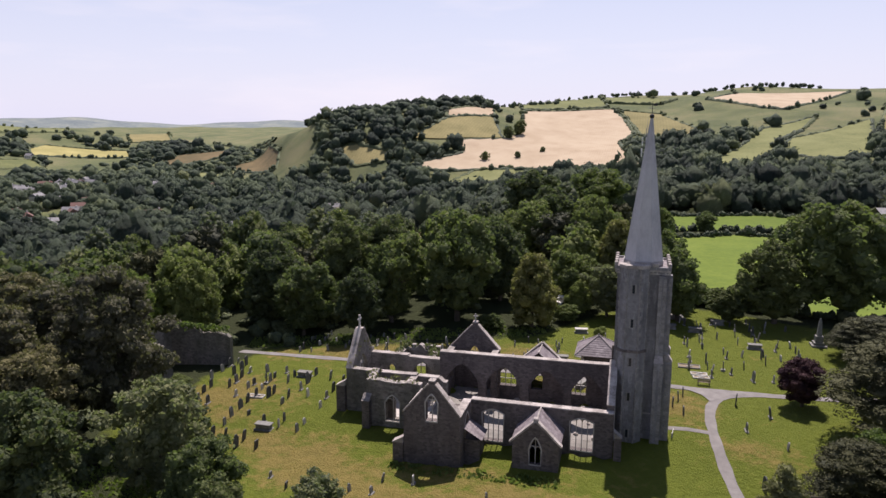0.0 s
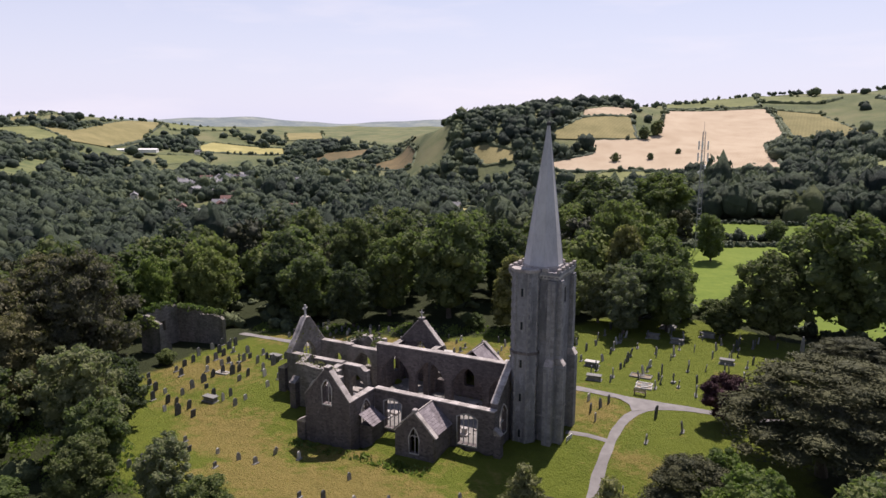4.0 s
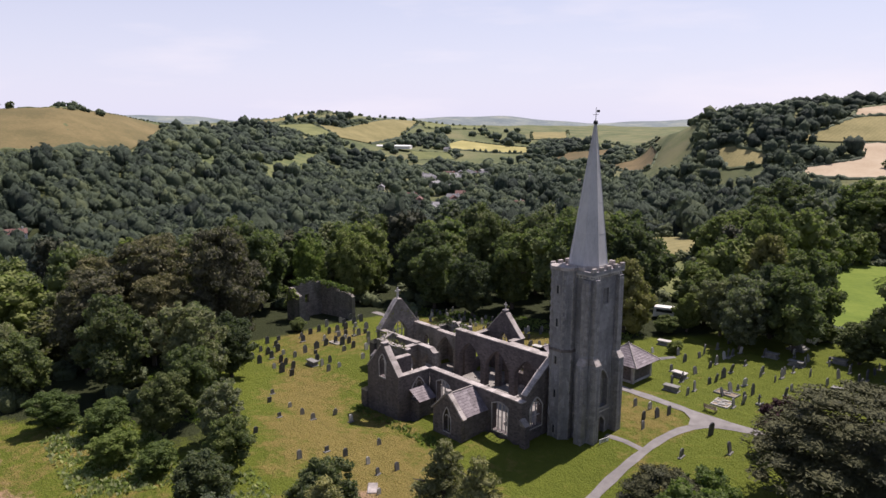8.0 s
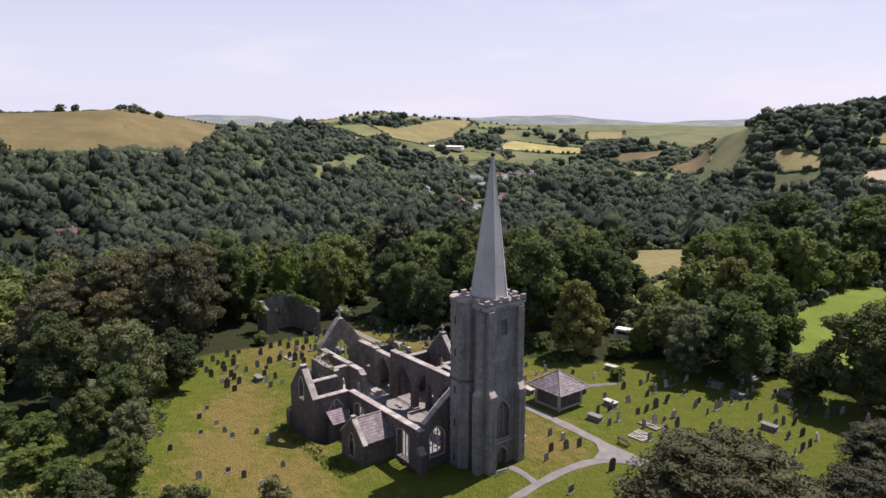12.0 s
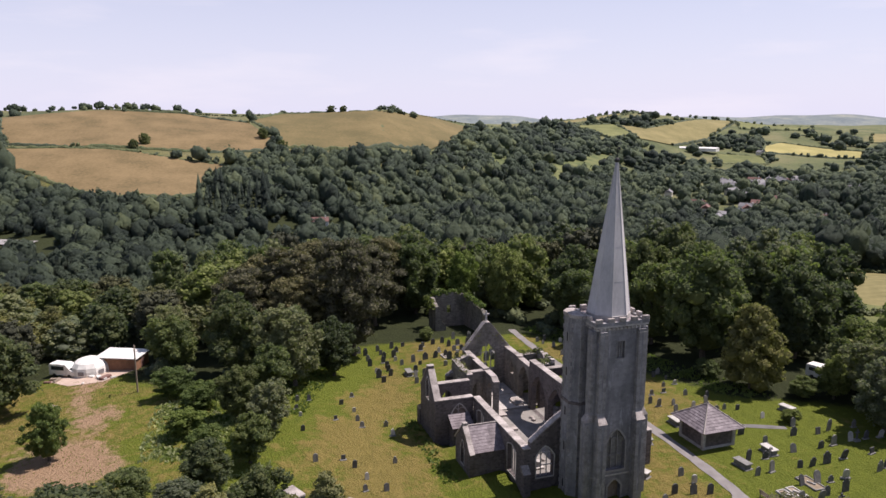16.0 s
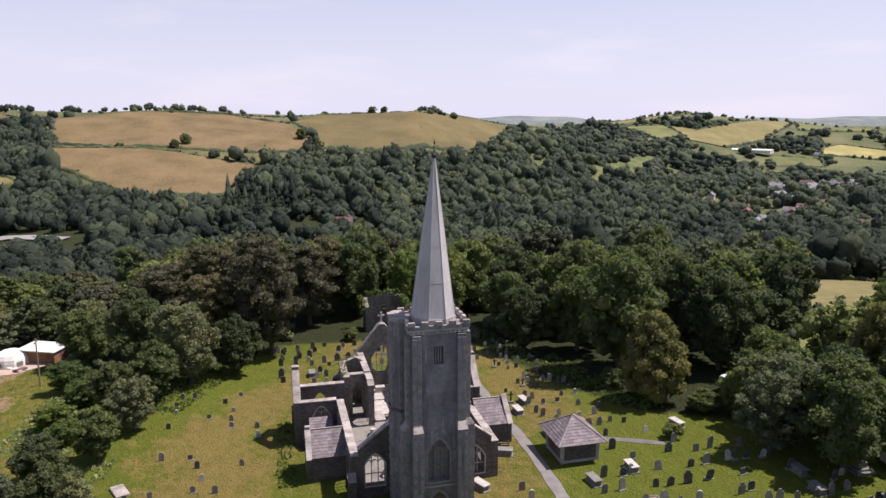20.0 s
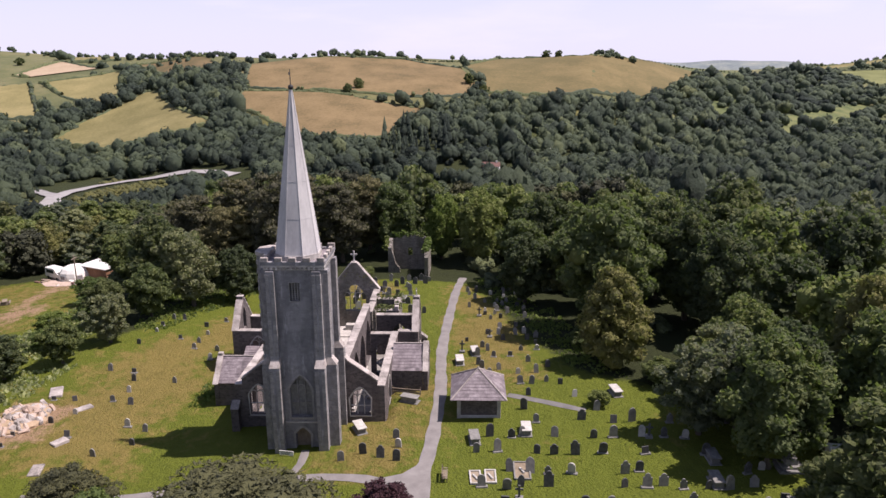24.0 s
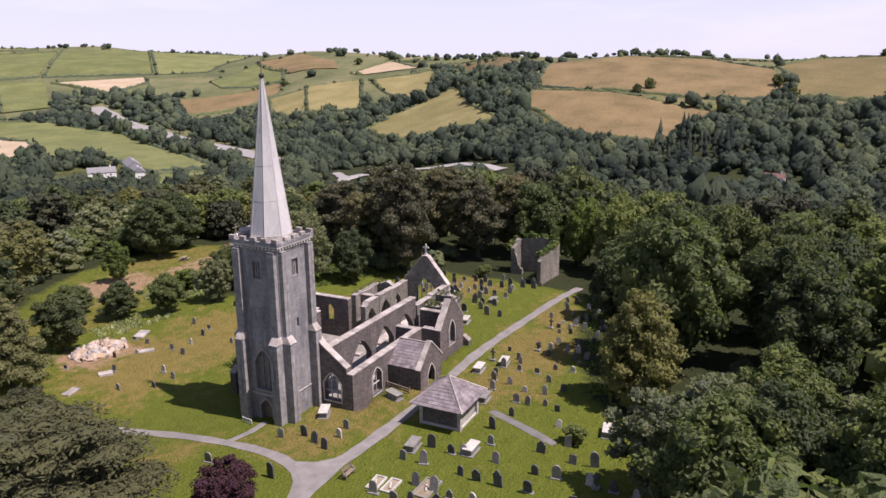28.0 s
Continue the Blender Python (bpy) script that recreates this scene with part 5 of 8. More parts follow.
# ---- the roofless ruin at the east end of the yard ----
ruin = thing("ruined_mausoleum", "roofless overgrown stone ruin at the edge of the wood", "ruin")


def broken(name, a, b, tops, thick=0.7, holes=()):
    length = math.hypot(b[0] - a[0], b[1] - a[1])
    n = 16
    prof = []
    for i in range(n + 1):
        u = i / n
        k = u * (len(tops) - 1)
        j = min(int(k), len(tops) - 2)
        prof.append((length * u, tops[j] + (tops[j + 1] - tops[j]) * (k - j) + random.uniform(-0.28, 0.28)))
    return wall(name, ruin, a, b, thick, prof, holes, RUIN, -4.5)


broken("north_wall", (-68.2, 83.6), (-63.8, 83.6), [3.6, 3.9, 3.2, 2.6])
broken("south_wall", (-57.4, 91.6), (-68.2, 91.6), [2.6, 3.3, 2.9, 3.5, 3.8, 3.6])
broken("east_wall", (-68.2, 90.9), (-68.2, 84.32), [3.7, 4.2, 4.4, 3.8, 3.7], holes=[rect(3.3, 0.9, 0.2, 1.9)])
broken("west_wall", (-63.8, 84.32), (-63.8, 85.8), [2.2, -0.4, -1.2])
ivy_rng = np.random.default_rng(3)


def ivy(parent, pts, n, leaf, mat, label, name="ivy"):
    c = np.array(pts, float)
    r = ivy_rng.uniform(0.35, 0.75, len(c))
    q = leaf_quads(c, r, n, leaf, ivy_rng, deep=0.4)
    return tagged(piece(name, raw_mesh(name, q, [tuple(range(i, i + 4)) for i in range(0, len(q), 4)], mat), parent), label)


# ---- headstones ----
def outline_stone(kind, w, h):
    if kind == "round":
        top = [(w / 2 * math.cos(a), h - w / 2 + w / 2 * math.sin(a)) for a in np.linspace(0, math.pi, 9)]
    elif kind == "pointed":
        top = [(w / 2, h - 0.38), (w * 0.40, h - 0.2), (w * 0.24, h - 0.07), (0, h), (-w * 0.24, h - 0.07), (-w * 0.40, h - 0.2), (-w / 2, h - 0.38)]
    elif kind == "shouldered":
        top = [(w / 2, h - 0.3), (w * 0.36, h - 0.3)] + [(w * 0.32 * math.cos(a), h - 0.3 + 0.3 * math.sin(a)) for a in np.linspace(0, math.pi, 7)] + [(-w * 0.36, h - 0.3), (-w / 2, h - 0.3)]
    else:
        top = [(w / 2, h), (-w / 2, h)]
    return [(-w / 2, -0.35), (w / 2, -0.35)] + top


def stone_mesh(kind, w, h, d, mat):
    bm = bmesh.new()
    o = outline_stone(kind, w, h)
    a = [bm.verts.new((-d / 2, y, z)) for y, z in o]
    b = [bm.verts.new((d / 2, y, z)) for y, z in o]
    bm.faces.new(a[::-1])
    bm.faces.new(b)
    for i in range(len(o)):
        bm.faces.new((a[i], a[(i + 1) % len(o)], b[(i + 1) % len(o)], b[i]))
    bmesh.ops.recalc_face_normals(bm, faces=bm.faces)
    me = bpy.data.meshes.new("headstone")
    bm.to_mesh(me)
    bm.free()
    me.materials.append(mat)
    return me


STONES = []
for kind, w, h, d, mat, say in (
        ("round", 0.72, 1.25, 0.14, DARKSTONE, "dark slate headstone with a rounded top"), ("round", 0.66, 1.05, 0.13, GREYSTONE, "grey headstone with a rounded top"),
        ("pointed", 0.70, 1.35, 0.15, GREYSTONE, "grey headstone with a pointed top"), ("pointed", 0.66, 1.15, 0.14, DARKSTONE, "dark headstone with a pointed top"),
        ("shouldered", 0.78, 1.30, 0.14, DARKSTONE, "dark slate headstone with square shoulders"), ("shouldered", 0.70, 1.10, 0.13, GREYSTONE, "grey headstone with square shoulders"),
        ("flat", 0.62, 0.80, 0.12, DARKSTONE, "low dark square-topped headstone"), ("round", 0.62, 1.0, 0.14, PALESTONE, "pale weathered headstone with a rounded top")):
    STONES.append((stone_mesh(kind, w, h, d, mat), say))
plinth_me = bpy.data.meshes.new("plinth")
pb = boxed(-0.2, 0.2, -0.48, 0.48, -0.2, 0.12, bevel=0.03)
pb.to_mesh(plinth_me)
pb.free()
plinth_me.materials.append(GREYSTONE)
gr_ = np.random.default_rng(12)
BLOCK = [[(TX0 - 2, TY0 - 2), (TX1 + 2, TY0 - 2), (TX1 + 2, TY1 + 2), (TX0 - 2, TY1 + 2)], [(-36, 66), (6.5, 66), (6.5, 92.5), (-8, 94.5), (-36, 94)],
         [(7.6, 55), (13.5, 55), (11.2, 93), (7.8, 93)], [(-70, 92.8), (34, 92.6), (34, 96.6), (-70, 98.4)], [(-72, 82), (-60, 82), (-60, 93), (-72, 93)]]
TREES_AT = []


def headstone(x, y, pick=None, turn=0.0, small=1.0):
    for p in BLOCK:
        if bool(inside(p, np.array(x), np.array(y))):
            return
    me, say = STONES[int(gr_.choice(8, p=[.22, .17, .12, .13, .12, .10, .06, .08])) if pick is None else pick]
    ob = new("headstone", me)
    k = gr_.uniform(0.85, 1.22) * small
    ob.matrix_basis = Matrix.LocRotScale((x, y, gz(x, y)), Euler((radians(gr_.normal() * 2.5), radians(gr_.normal() * 5), radians(turn + gr_.normal() * 6))), (1, k, k * gr_.uniform(0.85, 1.12)))
    tagged(ob, say, "headstone", "headstones of the churchyard")
    if gr_.uniform() < 0.3:
        piece("plinth", plinth_me, ob)


def rows(x0, x1, y0, y1, dx, dy, chance, skew=0.0, small=1.0):
    x = x0
    while x < x1:
        y = y0 + gr_.uniform(0, dy)
        while y < y1:
            if gr_.uniform() < chance:
                headstone(x + skew * (y - y0) + gr_.normal() * 0.25, y + gr_.normal() * 0.2, None if small == 1 else int(gr_.choice((0, 1, 2, 5, 6, 7))), small=small)
            y += dy * gr_.uniform(0.75, 1.35)
        x += dx * gr_.uniform(0.88, 1.12)


rows(-1, 26, 98, 128, 2.9, 1.9, 0.56)           # south-west, close rows
rows(-10, -1, 104, 114, 3.0, 2.4, 0.45)
rows(-50, -9, 98.6, 108.5, 2.3, 1.9, 0.66, -0.1, 0.8)  # south, in long grass
rows(-57, -37, 66, 94, 2.5, 2.1, 0.60)          # east
rows(-38, -12, 51, 65, 2.9, 2.6, 0.42, 0.0, 0.8)          # north
rows(-12, 6, 50, 65, 2.8, 2.4, 0.42, 0.0, 0.8)
rows(13.5, 21, 64, 91, 3.4, 3.6, 0.42)          # west lawn
for x, y, k in ((5.6, 88.2, 0), (6.4, 90.0, 4), (7.0, 91.6, 0), (2.6, 91.2, 1), (6.8, 86.2, 1), (4.4, 91.6, 7)):
    me, say = STONES[k]
    ob = new("headstone", me)
    ob.matrix_basis = pose(x, y, gz(x, y), gr_.normal() * 2, gr_.normal() * 4, gr_.normal() * 6)
    tagged(ob, say, "headstone", "headstones of the churchyard")


def chest_tomb(x, y, turn=0, pale=True):
    top = thing("chest_tomb", "pale stone chest tomb with a flat slab" if pale else "grey stone chest tomb with a flat slab", "tomb", (x, y, gz(x, y)), "chest tombs", turn=turn)
    m = PALESTONE if pale else GREYSTONE
    part("chest", boxed(-0.9, 0.9, -0.4, 0.4, -0.2, 0.62, bevel=0.03), GREYSTONE, top)
    part("slab", boxed(-1.05, 1.05, -0.52, 0.52, 0.624, 0.76, bevel=0.03), m, top)
    part("plinth", boxed(-1.1, 1.1, -0.58, 0.58, -0.2, 0.1, bevel=0.03), GREYSTONE, top)


for x, y, t, pale in ((0.8, 87.2, 25, True), (-32.5, 88.6, 10, True), (-16.8, 97.6, 5, True), (-9.2, 99.0, 0, True), (-9.4, 101.4, 4, False), (-5.8, 92.0, 70, False), (-7.6, 115.6, 10, True), (3.0, 99.2, 6, False), (1.2, 104.6, 0, True),
                      (18.7, 114.2, 0, False), (10.5, 121.0, 0, False), (14.5, 126.5, 5, False), (-44.0, 88.2, 0, False), (-20.0, 99.6, 8, True), (-41.5, 72.0, 0, False), (6.5, 122.0, 0, False)):
    chest_tomb(x, y, t, pale)


def kerbed_grave(x, y, label, mat, fill, w=1.1, l=2.2):
    top = thing("kerbed_grave", label, "grave", (x, y, gz(x, y)), "kerbed graves", turn=gr_.normal() * 4)
    for n, d in (("kerb", (-l / 2, l / 2, -w / 2, -w / 2 + 0.16)), ("kerb", (-l / 2, l / 2, w / 2 - 0.16, w / 2)), ("kerb", (-l / 2, -l / 2 + 0.16, -w / 2 + 0.162, w / 2 - 0.162)), ("kerb", (l / 2 - 0.16, l / 2, -w / 2 + 0.162, w / 2 - 0.162))):
        part(n, boxed(*d, -0.2, 0.2, bevel=0.02), mat, top)
    part("bed", boxed(-l / 2 + 0.165, l / 2 - 0.165, -w / 2 + 0.165, w / 2 - 0.165, -0.2, 0.1), fill, top)
    part("fallen_cross", boxed(-0.5, 0.45, -0.1, 0.1, 0.104, 0.26, bevel=0.03, m=pose(0.1, 0, 0.0, 0, 0, 25)), PALESTONE, top)


for x, y in ((9.8, 99.2), (9.6, 100.6), (-47.0, 80.0)):
    kerbed_grave(x, y, "broken white marble grave kerb with fallen pieces", PALESTONE, GRAVEBED)
for x, y, w, l in ((8.5, 103.6, 1.6, 3.0),):
    kerbed_grave(x, y, "grave kerb filled with bare earth", GREYSTONE, GRAVEBED, w, l)

# monuments
ob_ = thing("obelisk_monument", "grey stone monument on a stepped base", "monument", (28.4, 118.2, gz(28.4, 118.2)))
for i, (r, z0, z1) in enumerate(((1.1, -0.3, 0.3), (0.8, 0.304, 0.7), (0.55, 0.704, 1.7))):
    part("step" if i < 2 else "pedestal", boxed(-r, r, -r, r, z0, z1, bevel=0.04), GREYSTONE, ob_)
part("shaft", prism([(-.34, -.34), (.34, -.34), (.34, .34), (-.34, .34)], 1.704, 4.0, [(-.2, -.2), (.2, -.2), (.2, .2), (-.2, .2)]), GREYSTONE, ob_)
part("urn", prism(octagon(0, 0, 0.22), 4.004, 4.45, octagon(0, 0, 0.1)), GREYSTONE, ob_)
mem = thing("memorial_cross", "dark stone memorial cross on steps", "memorial", (7.8, 128.6, gz(7.8, 128.6)))
for i, (r, z0, z1) in enumerate(((1.3, -0.3, 0.25), (0.95, 0.254, 0.5), (0.6, 0.504, 1.1))):
    part("step" if i < 2 else "pedestal", boxed(-r, r, -r, r, z0, z1, bevel=0.04), GREYSTONE, mem)
part("shaft", boxed(-.16, .16, -.16, .16, 1.104, 3.7, bevel=0.03), DARKSTONE, mem)
part("arm", boxed(-.12, .12, -.62, .62, 2.85, 3.12, bevel=0.03), DARKSTONE, mem)
for x, y, h in ((-20.5, 97.9, 1.7), (-36.0, 100.5, 1.5), (13.0, 103.0, 1.4), (-48.0, 84.5, 1.5), (2.2, 117.0, 1.6), (-26.5, 101.8, 1.3)):
    c = thing("grave_cross", "dark stone cross marking a grave", "grave cross", (x, y, gz(x, y)), "stone grave crosses", turn=gr_.normal() * 6)
    part("base", boxed(-.3, .3, -.35, .35, -.2, .25, bevel=0.03), GREYSTONE, c)
    part("shaft", boxed(-.08, .08, -.1, .1, .254, h, bevel=0.02), DARKSTONE, c)
    part("arm", boxed(-.075, .075, -.36, .36, h * 0.66, h * 0.66 + 0.18, bevel=0.02), DARKSTONE, c)


def bench(x, y, turn):
    b = thing("bench", "weathered wooden bench beside the path", "bench", (x, y, gz(x, y)), "benches", turn=turn)
    for k in range(4):
        part("seat_slat", boxed(-0.8, 0.8, -0.22 + k * 0.12, -0.13 + k * 0.12, 0.42, 0.46), TIMBER, b)
    for k in range(3):
        part("back_slat", boxed(-0.8, 0.8, 0.26, 0.3, 0.56 + k * 0.14, 0.66 + k * 0.14), TIMBER, b)
    for sx in (-0.7, 0.7):
        part("leg", boxed(sx - 0.04, sx + 0.04, -0.22, -0.14, -0.1, 0.418), TIMBER, b)
        part("leg", boxed(sx - 0.04, sx + 0.04, 0.2, 0.258, -0.1, 0.96), TIMBER, b)
        part("arm_rest", boxed(sx - 0.05, sx + 0.05, -0.24, 0.2, 0.62, 0.66), TIMBER, b)


bench(9.9, 96.4, 180)
sign = thing("notice_board", "white notice board leaning by the tower door", "sign", (5.35, 80.5, gz(5.35, 80.5)), turn=-8)
part("panel", boxed(-0.05, 0.0, -0.75, 0.75, 0.1, 0.6, bevel=0.01), WHITE, sign)
for i in range(4):
    part("lettering", boxed(0.002, 0.006, -0.6, 0.55 - 0.12 * i, 0.49 - i * 0.1, 0.53 - i * 0.1), DARKSTONE, sign)
for sy in (-0.6, 0.6):
    part("post", boxed(-0.12, -0.052, sy - 0.04, sy + 0.04, -0.3, 0.58), TIMBER, sign)

# rubble and scattered slabs north-west of the tower
heap = thing("rubble_heap", "heap of pale broken stone and pinkish earth", "rubble", (-1.0, 49.9, gz(-1.0, 49.9)))
bm = bmesh.new()
bmesh.ops.create_icosphere(bm, subdivisions=3, radius=1)
for v in bm.verts:
    n = noise.noise(v.co * 1.7)
    v.co = Vector((v.co.x * 3.6, v.co.y * 2.3, max(-0.3, v.co.z * 0.8))) * (1 + 0.35 * n)
part("earth", bm, EARTH, heap)
stone_bm = bmesh.new()
bmesh.ops.create_icosphere(stone_bm, subdivisions=1, radius=1)
for v in stone_bm.verts:
    v.co *= random.uniform(0.7, 1.15)
rock_me = bpy.data.meshes.new("broken_stone")
stone_bm.to_mesh(rock_me)
stone_bm.free()
rock_me.materials.append(COPING)
clod_me = rock_me.copy()
clod_me.materials[0] = PINKGRAVEL
for i in range(130):
    a, k = random.uniform(0, 6.28), math.sqrt(random.random())
    x, y = 4.0 * k * math.cos(a), 2.7 * k * math.sin(a)
    s = random.uniform(0.14, 0.62) * (1.25 - 0.5 * k)
    piece("broken_stone", rock_me if i % 5 < 3 else clod_me, heap, Matrix.LocRotScale((x, y, 0.75 * (1 - k) + 0.1), Euler((random.uniform(0, 6), random.uniform(0, 6), random.uniform(0, 6))), (s * 1.4, s, s * 0.7)))
for x, y, l, w in ((-8.0, 49.8, 2.6, 1.4), (13.8, 63.5, 3.2, 0.9), (8.5, 57.0, 2.0, 1.1), (-4.2, 55.0, 2.0, 1.0), (3.4, 56.5, 1.6, 1.0)):
    s = thing("stone_slab", "grey fallen stone slab in the grass", "slab", (x, y, gz(x, y)), "fallen slabs", turn=random.uniform(0, 180))
    part("slab", boxed(-l / 2, l / 2, -w / 2, w / 2, -0.15, random.uniform(0.14, 0.3), bevel=0.06), COPING, s)
fence = thing("plank_fence", "low reddish plank fence beside the south porch", "fence", (-7.6, 91.3, 0))
for i in range(2):
    part("rail", boxed(-0.05, 0.05, -1.6, 1.9, 0.15 + 0.35 * i, 0.3 + 0.35 * i, m=pose(0, 0, gz(-7.6, 91.3) + 0.1, 0, 0, -10)), TIMBER, fence)
for k in (-1.5, 0.2, 1.8):
    part("post", boxed(-0.12, -0.052, k - 0.05, k + 0.05, -0.6, 0.85, m=pose(0, 0, gz(-7.6, 91.3) + 0.1, 0, 0, -10)), TIMBER, fence)

# ---- lattice mast by the south field ----
MX, MY = 2.0, 201.0
mast = thing("lattice_mast", "tall grey steel lattice mast with aerials", "mast", (MX, MY, gz(MX, MY)))
MH = 31.0
legs = [(0.75, 0.0), (-0.375, 0.65), (-0.375, -0.65)]
for lx, ly in legs:
    bm = bmesh.new()
    add_bar(bm, (lx, ly, -0.3), (lx * 0.55, ly * 0.55, MH), 0.09, 0.07, 6)
    part("leg", bm, STEEL, mast)
for i in range(22):
    bm = bmesh.new()
    z0, z1 = MH * i / 22, MH * (i + 1) / 22
    k0, k1 = 1 - 0.45 * i / 22, 1 - 0.45 * (i + 1) / 22
    for j in range(3):
        a, b = legs[j], legs[(j + 1) % 3]
        add_bar(bm, (a[0] * k0, a[1] * k0, z0), (b[0] * k1, b[1] * k1, z1), 0.035, sides=4)
        add_bar(bm, (a[0] * k1, a[1] * k1, z1), (b[0] * k1, b[1] * k1, z1), 0.035, sides=4)
    part("lattice_bay", bm, STEEL, mast)
for z, r, n in ((MH - 3.5, 1.3, 3), (MH - 6.5, 1.4, 3)):
    for i in range(n):
        a = i * 2.094 + 0.5
        part("aerial_panel", boxed(-0.12, 0.12, -0.18, 0.18, -1.1, 1.1, bevel=0.03, m=pose(r * math.cos(a), r * math.sin(a), z, 0, 0, math.degrees(a))), WHITE, mast)
        bm = bmesh.new()
        add_bar(bm, (0.3 * math.cos(a), 0.3 * math.sin(a), z), (r * math.cos(a), r * math.sin(a), z), 0.05, sides=5)
        part("bracket", bm, STEEL, mast)
for z, a in ((MH - 9, 0.4), (MH - 10.5, 2.4)):
    bm = bmesh.new()
    bmesh.ops.create_cone(bm, cap_ends=True, segments=14, radius1=0.55, radius2=0.5, depth=0.3, matrix=pose(0.8 * math.cos(a), 0.8 * math.sin(a), z, 0, 90, math.degrees(a)))
    part("dish", bm, WHITE, mast)
bm = bmesh.new()
add_bar(bm, (0, 0, MH), (0, 0, MH + 2.6), 0.05, 0.03, 5)
part("top_rod", bm, STEEL, mast)
cab = thing("equipment_cabin", "small grey equipment cabin at the foot of the mast", "cabin", (MX + 4.5, MY - 2, gz(MX + 4.5, MY - 2)))
part("cabin_body", boxed(-1.6, 1.6, -1.2, 1.2, -0.3, 2.5, bevel=0.04), GREYROOF, cab)
part("cabin_roof", boxed(-1.75, 1.75, -1.35, 1.35, 2.504, 2.65), WHITE, cab)


# ---- vans, caravan and sheds ----
def van(x, y, turn, label, name="van", l=5.2, h=2.2):
    v = thing(name, label, name.replace("_", " "), (x, y, gz(x, y)), turn=turn)
    bm = bmesh.new()
    prof = [(-l / 2, 0.4), (l / 2, 0.4), (l / 2, 1.1), (l / 2 - 0.8, 1.3), (l / 2 - 1.5, h - 0.1), (l / 2 - 1.8, h), (-l / 2 + 0.15, h), (-l / 2, h - 0.2)]
    a = [bm.verts.new((px_, -0.95, z)) for px_, z in prof]
    b = [bm.verts.new((px_, 0.95, z)) for px_, z in prof]
    bm.faces.new(a)
    bm.faces.new(b[::-1])
    for i in range(len(prof)):
        bm.faces.new((a[i], a[(i + 1) % len(prof)], b[(i + 1) % len(prof)], b[i]))
    bmesh.ops.bevel(bm, geom=bm.edges[:], offset=0.06, segments=2, affect="EDGES")
    part("body", bm, WHITE, v)
    part("windscreen", boxed(-0.02, 0.02, -0.8, 0.8, -0.42, 0.42, m=pose(l / 2 - 1.13, 0, 1.68, 0, -41, 0)), DARKGLASS, v)
    for s in (-1, 1):
        part("side_window", boxed(-l / 2 + 0.5, l / 2 - 1.9, s * 0.955 - 0.012, s * 0.955 + 0.012, 1.3, h - 0.35), DARKGLASS, v)
        for wx in (-l / 2 + 1.0, l / 2 - 1.0):
            bm = bmesh.new()
            bmesh.ops.create_cone(bm, cap_ends=True, segments=16, radius1=0.34, radius2=0.34, depth=0.22, matrix=pose(wx, s * 0.88, 0.34, 90))
            part("wheel", bm, IRON, v)


van(-15.0, 129.8, 20, "white van parked beneath the trees")
van(-13.0, 133.4, 10, "white car parked beneath the trees", "car", 4.3, 1.5)
van(8.5, 134.5, 80, "white van parked at the yard gate")
van(-63.6, 18.6, 60, "white camper van parked on the gravel yard", "camper_van", 4.8, 2.3)
tent = thing("dome_tent", "white canvas dome tent pitched on the gravel yard", "tent", (-63.4, 22.4, gz(-63.4, 22.4)), turn=25)
bm = bmesh.new()
ringz = ((3.0, -0.1), (2.95, 0.9), (2.8, 1.5), (2.3, 2.15), (1.3, 2.6), (0.15, 2.85))
loops = [[bm.verts.new((r * (1 + 0.035 * math.cos(5 * k * 0.5236)) * math.cos(k * 0.5236), r * (1 + 0.035 * math.cos(5 * k * 0.5236)) * math.sin(k * 0.5236), z)) for k in range(12)] for r, z in ringz]
for p, q in zip(loops, loops[1:]):
    for k in range(12):
        bm.faces.new((p[k], p[(k + 1) % 12], q[(k + 1) % 12], q[k]))
bm.faces.new(loops[-1])
part("canvas", bm, CANVAS, tent)
for a_ in (0.3, 1.4, -0.8):
    part("window", boxed(2.93, 2.98, -0.5, 0.5, 0.45, 1.15, m=pose(0, 0, 0, 0, 0, math.degrees(a_))), GREYROOF, tent, "grey mesh tent window")
shed = thing("garden_shed", "low brown wooden shed with a flat white roof", "shed", (-64.0, 27.6, gz(-64, 27.6)), turn=65)
part("wall", boxed(-3.4, 3.4, -2, 2, -0.5, 2.2), BROWNBOARD, shed)
part("roof", boxed(-3.7, 3.7, -2.3, 2.3, 2.304, 2.46, m=pose(0, 0, 0, 3, 0, 0)), WHITE, shed)
part("door", boxed(3.39, 3.43, -0.5, 0.4, 0, 1.9), REDROOF, shed)
for i in range(14):
    x, y = -60 + random.uniform(-5, 3), 19 + random.uniform(-3, 9)
    s = random.uniform(0.25, 0.7)
    c = thing("yard_clutter", "boxes and timber lying on the earth yard", "clutter", (x, y, gz(x, y)), "clutter on the earth yard", turn=random.uniform(0, 180))
    part("box", boxed(-s * 1.4, s * 1.4, -s * 0.6, s * 0.6, -0.1, s * 0.7, bevel=0.04), random.choice((WHITE, TIMBER, PALESTONE, REDROOF)), c)
table = thing("picnic_table", "wooden picnic table on the meadow", "table", (-45.0, 20.0, gz(-45, 20)), turn=30)
part("tabletop", boxed(-0.9, 0.9, -0.4, 0.4, 0.7, 0.76), TIMBER, table)
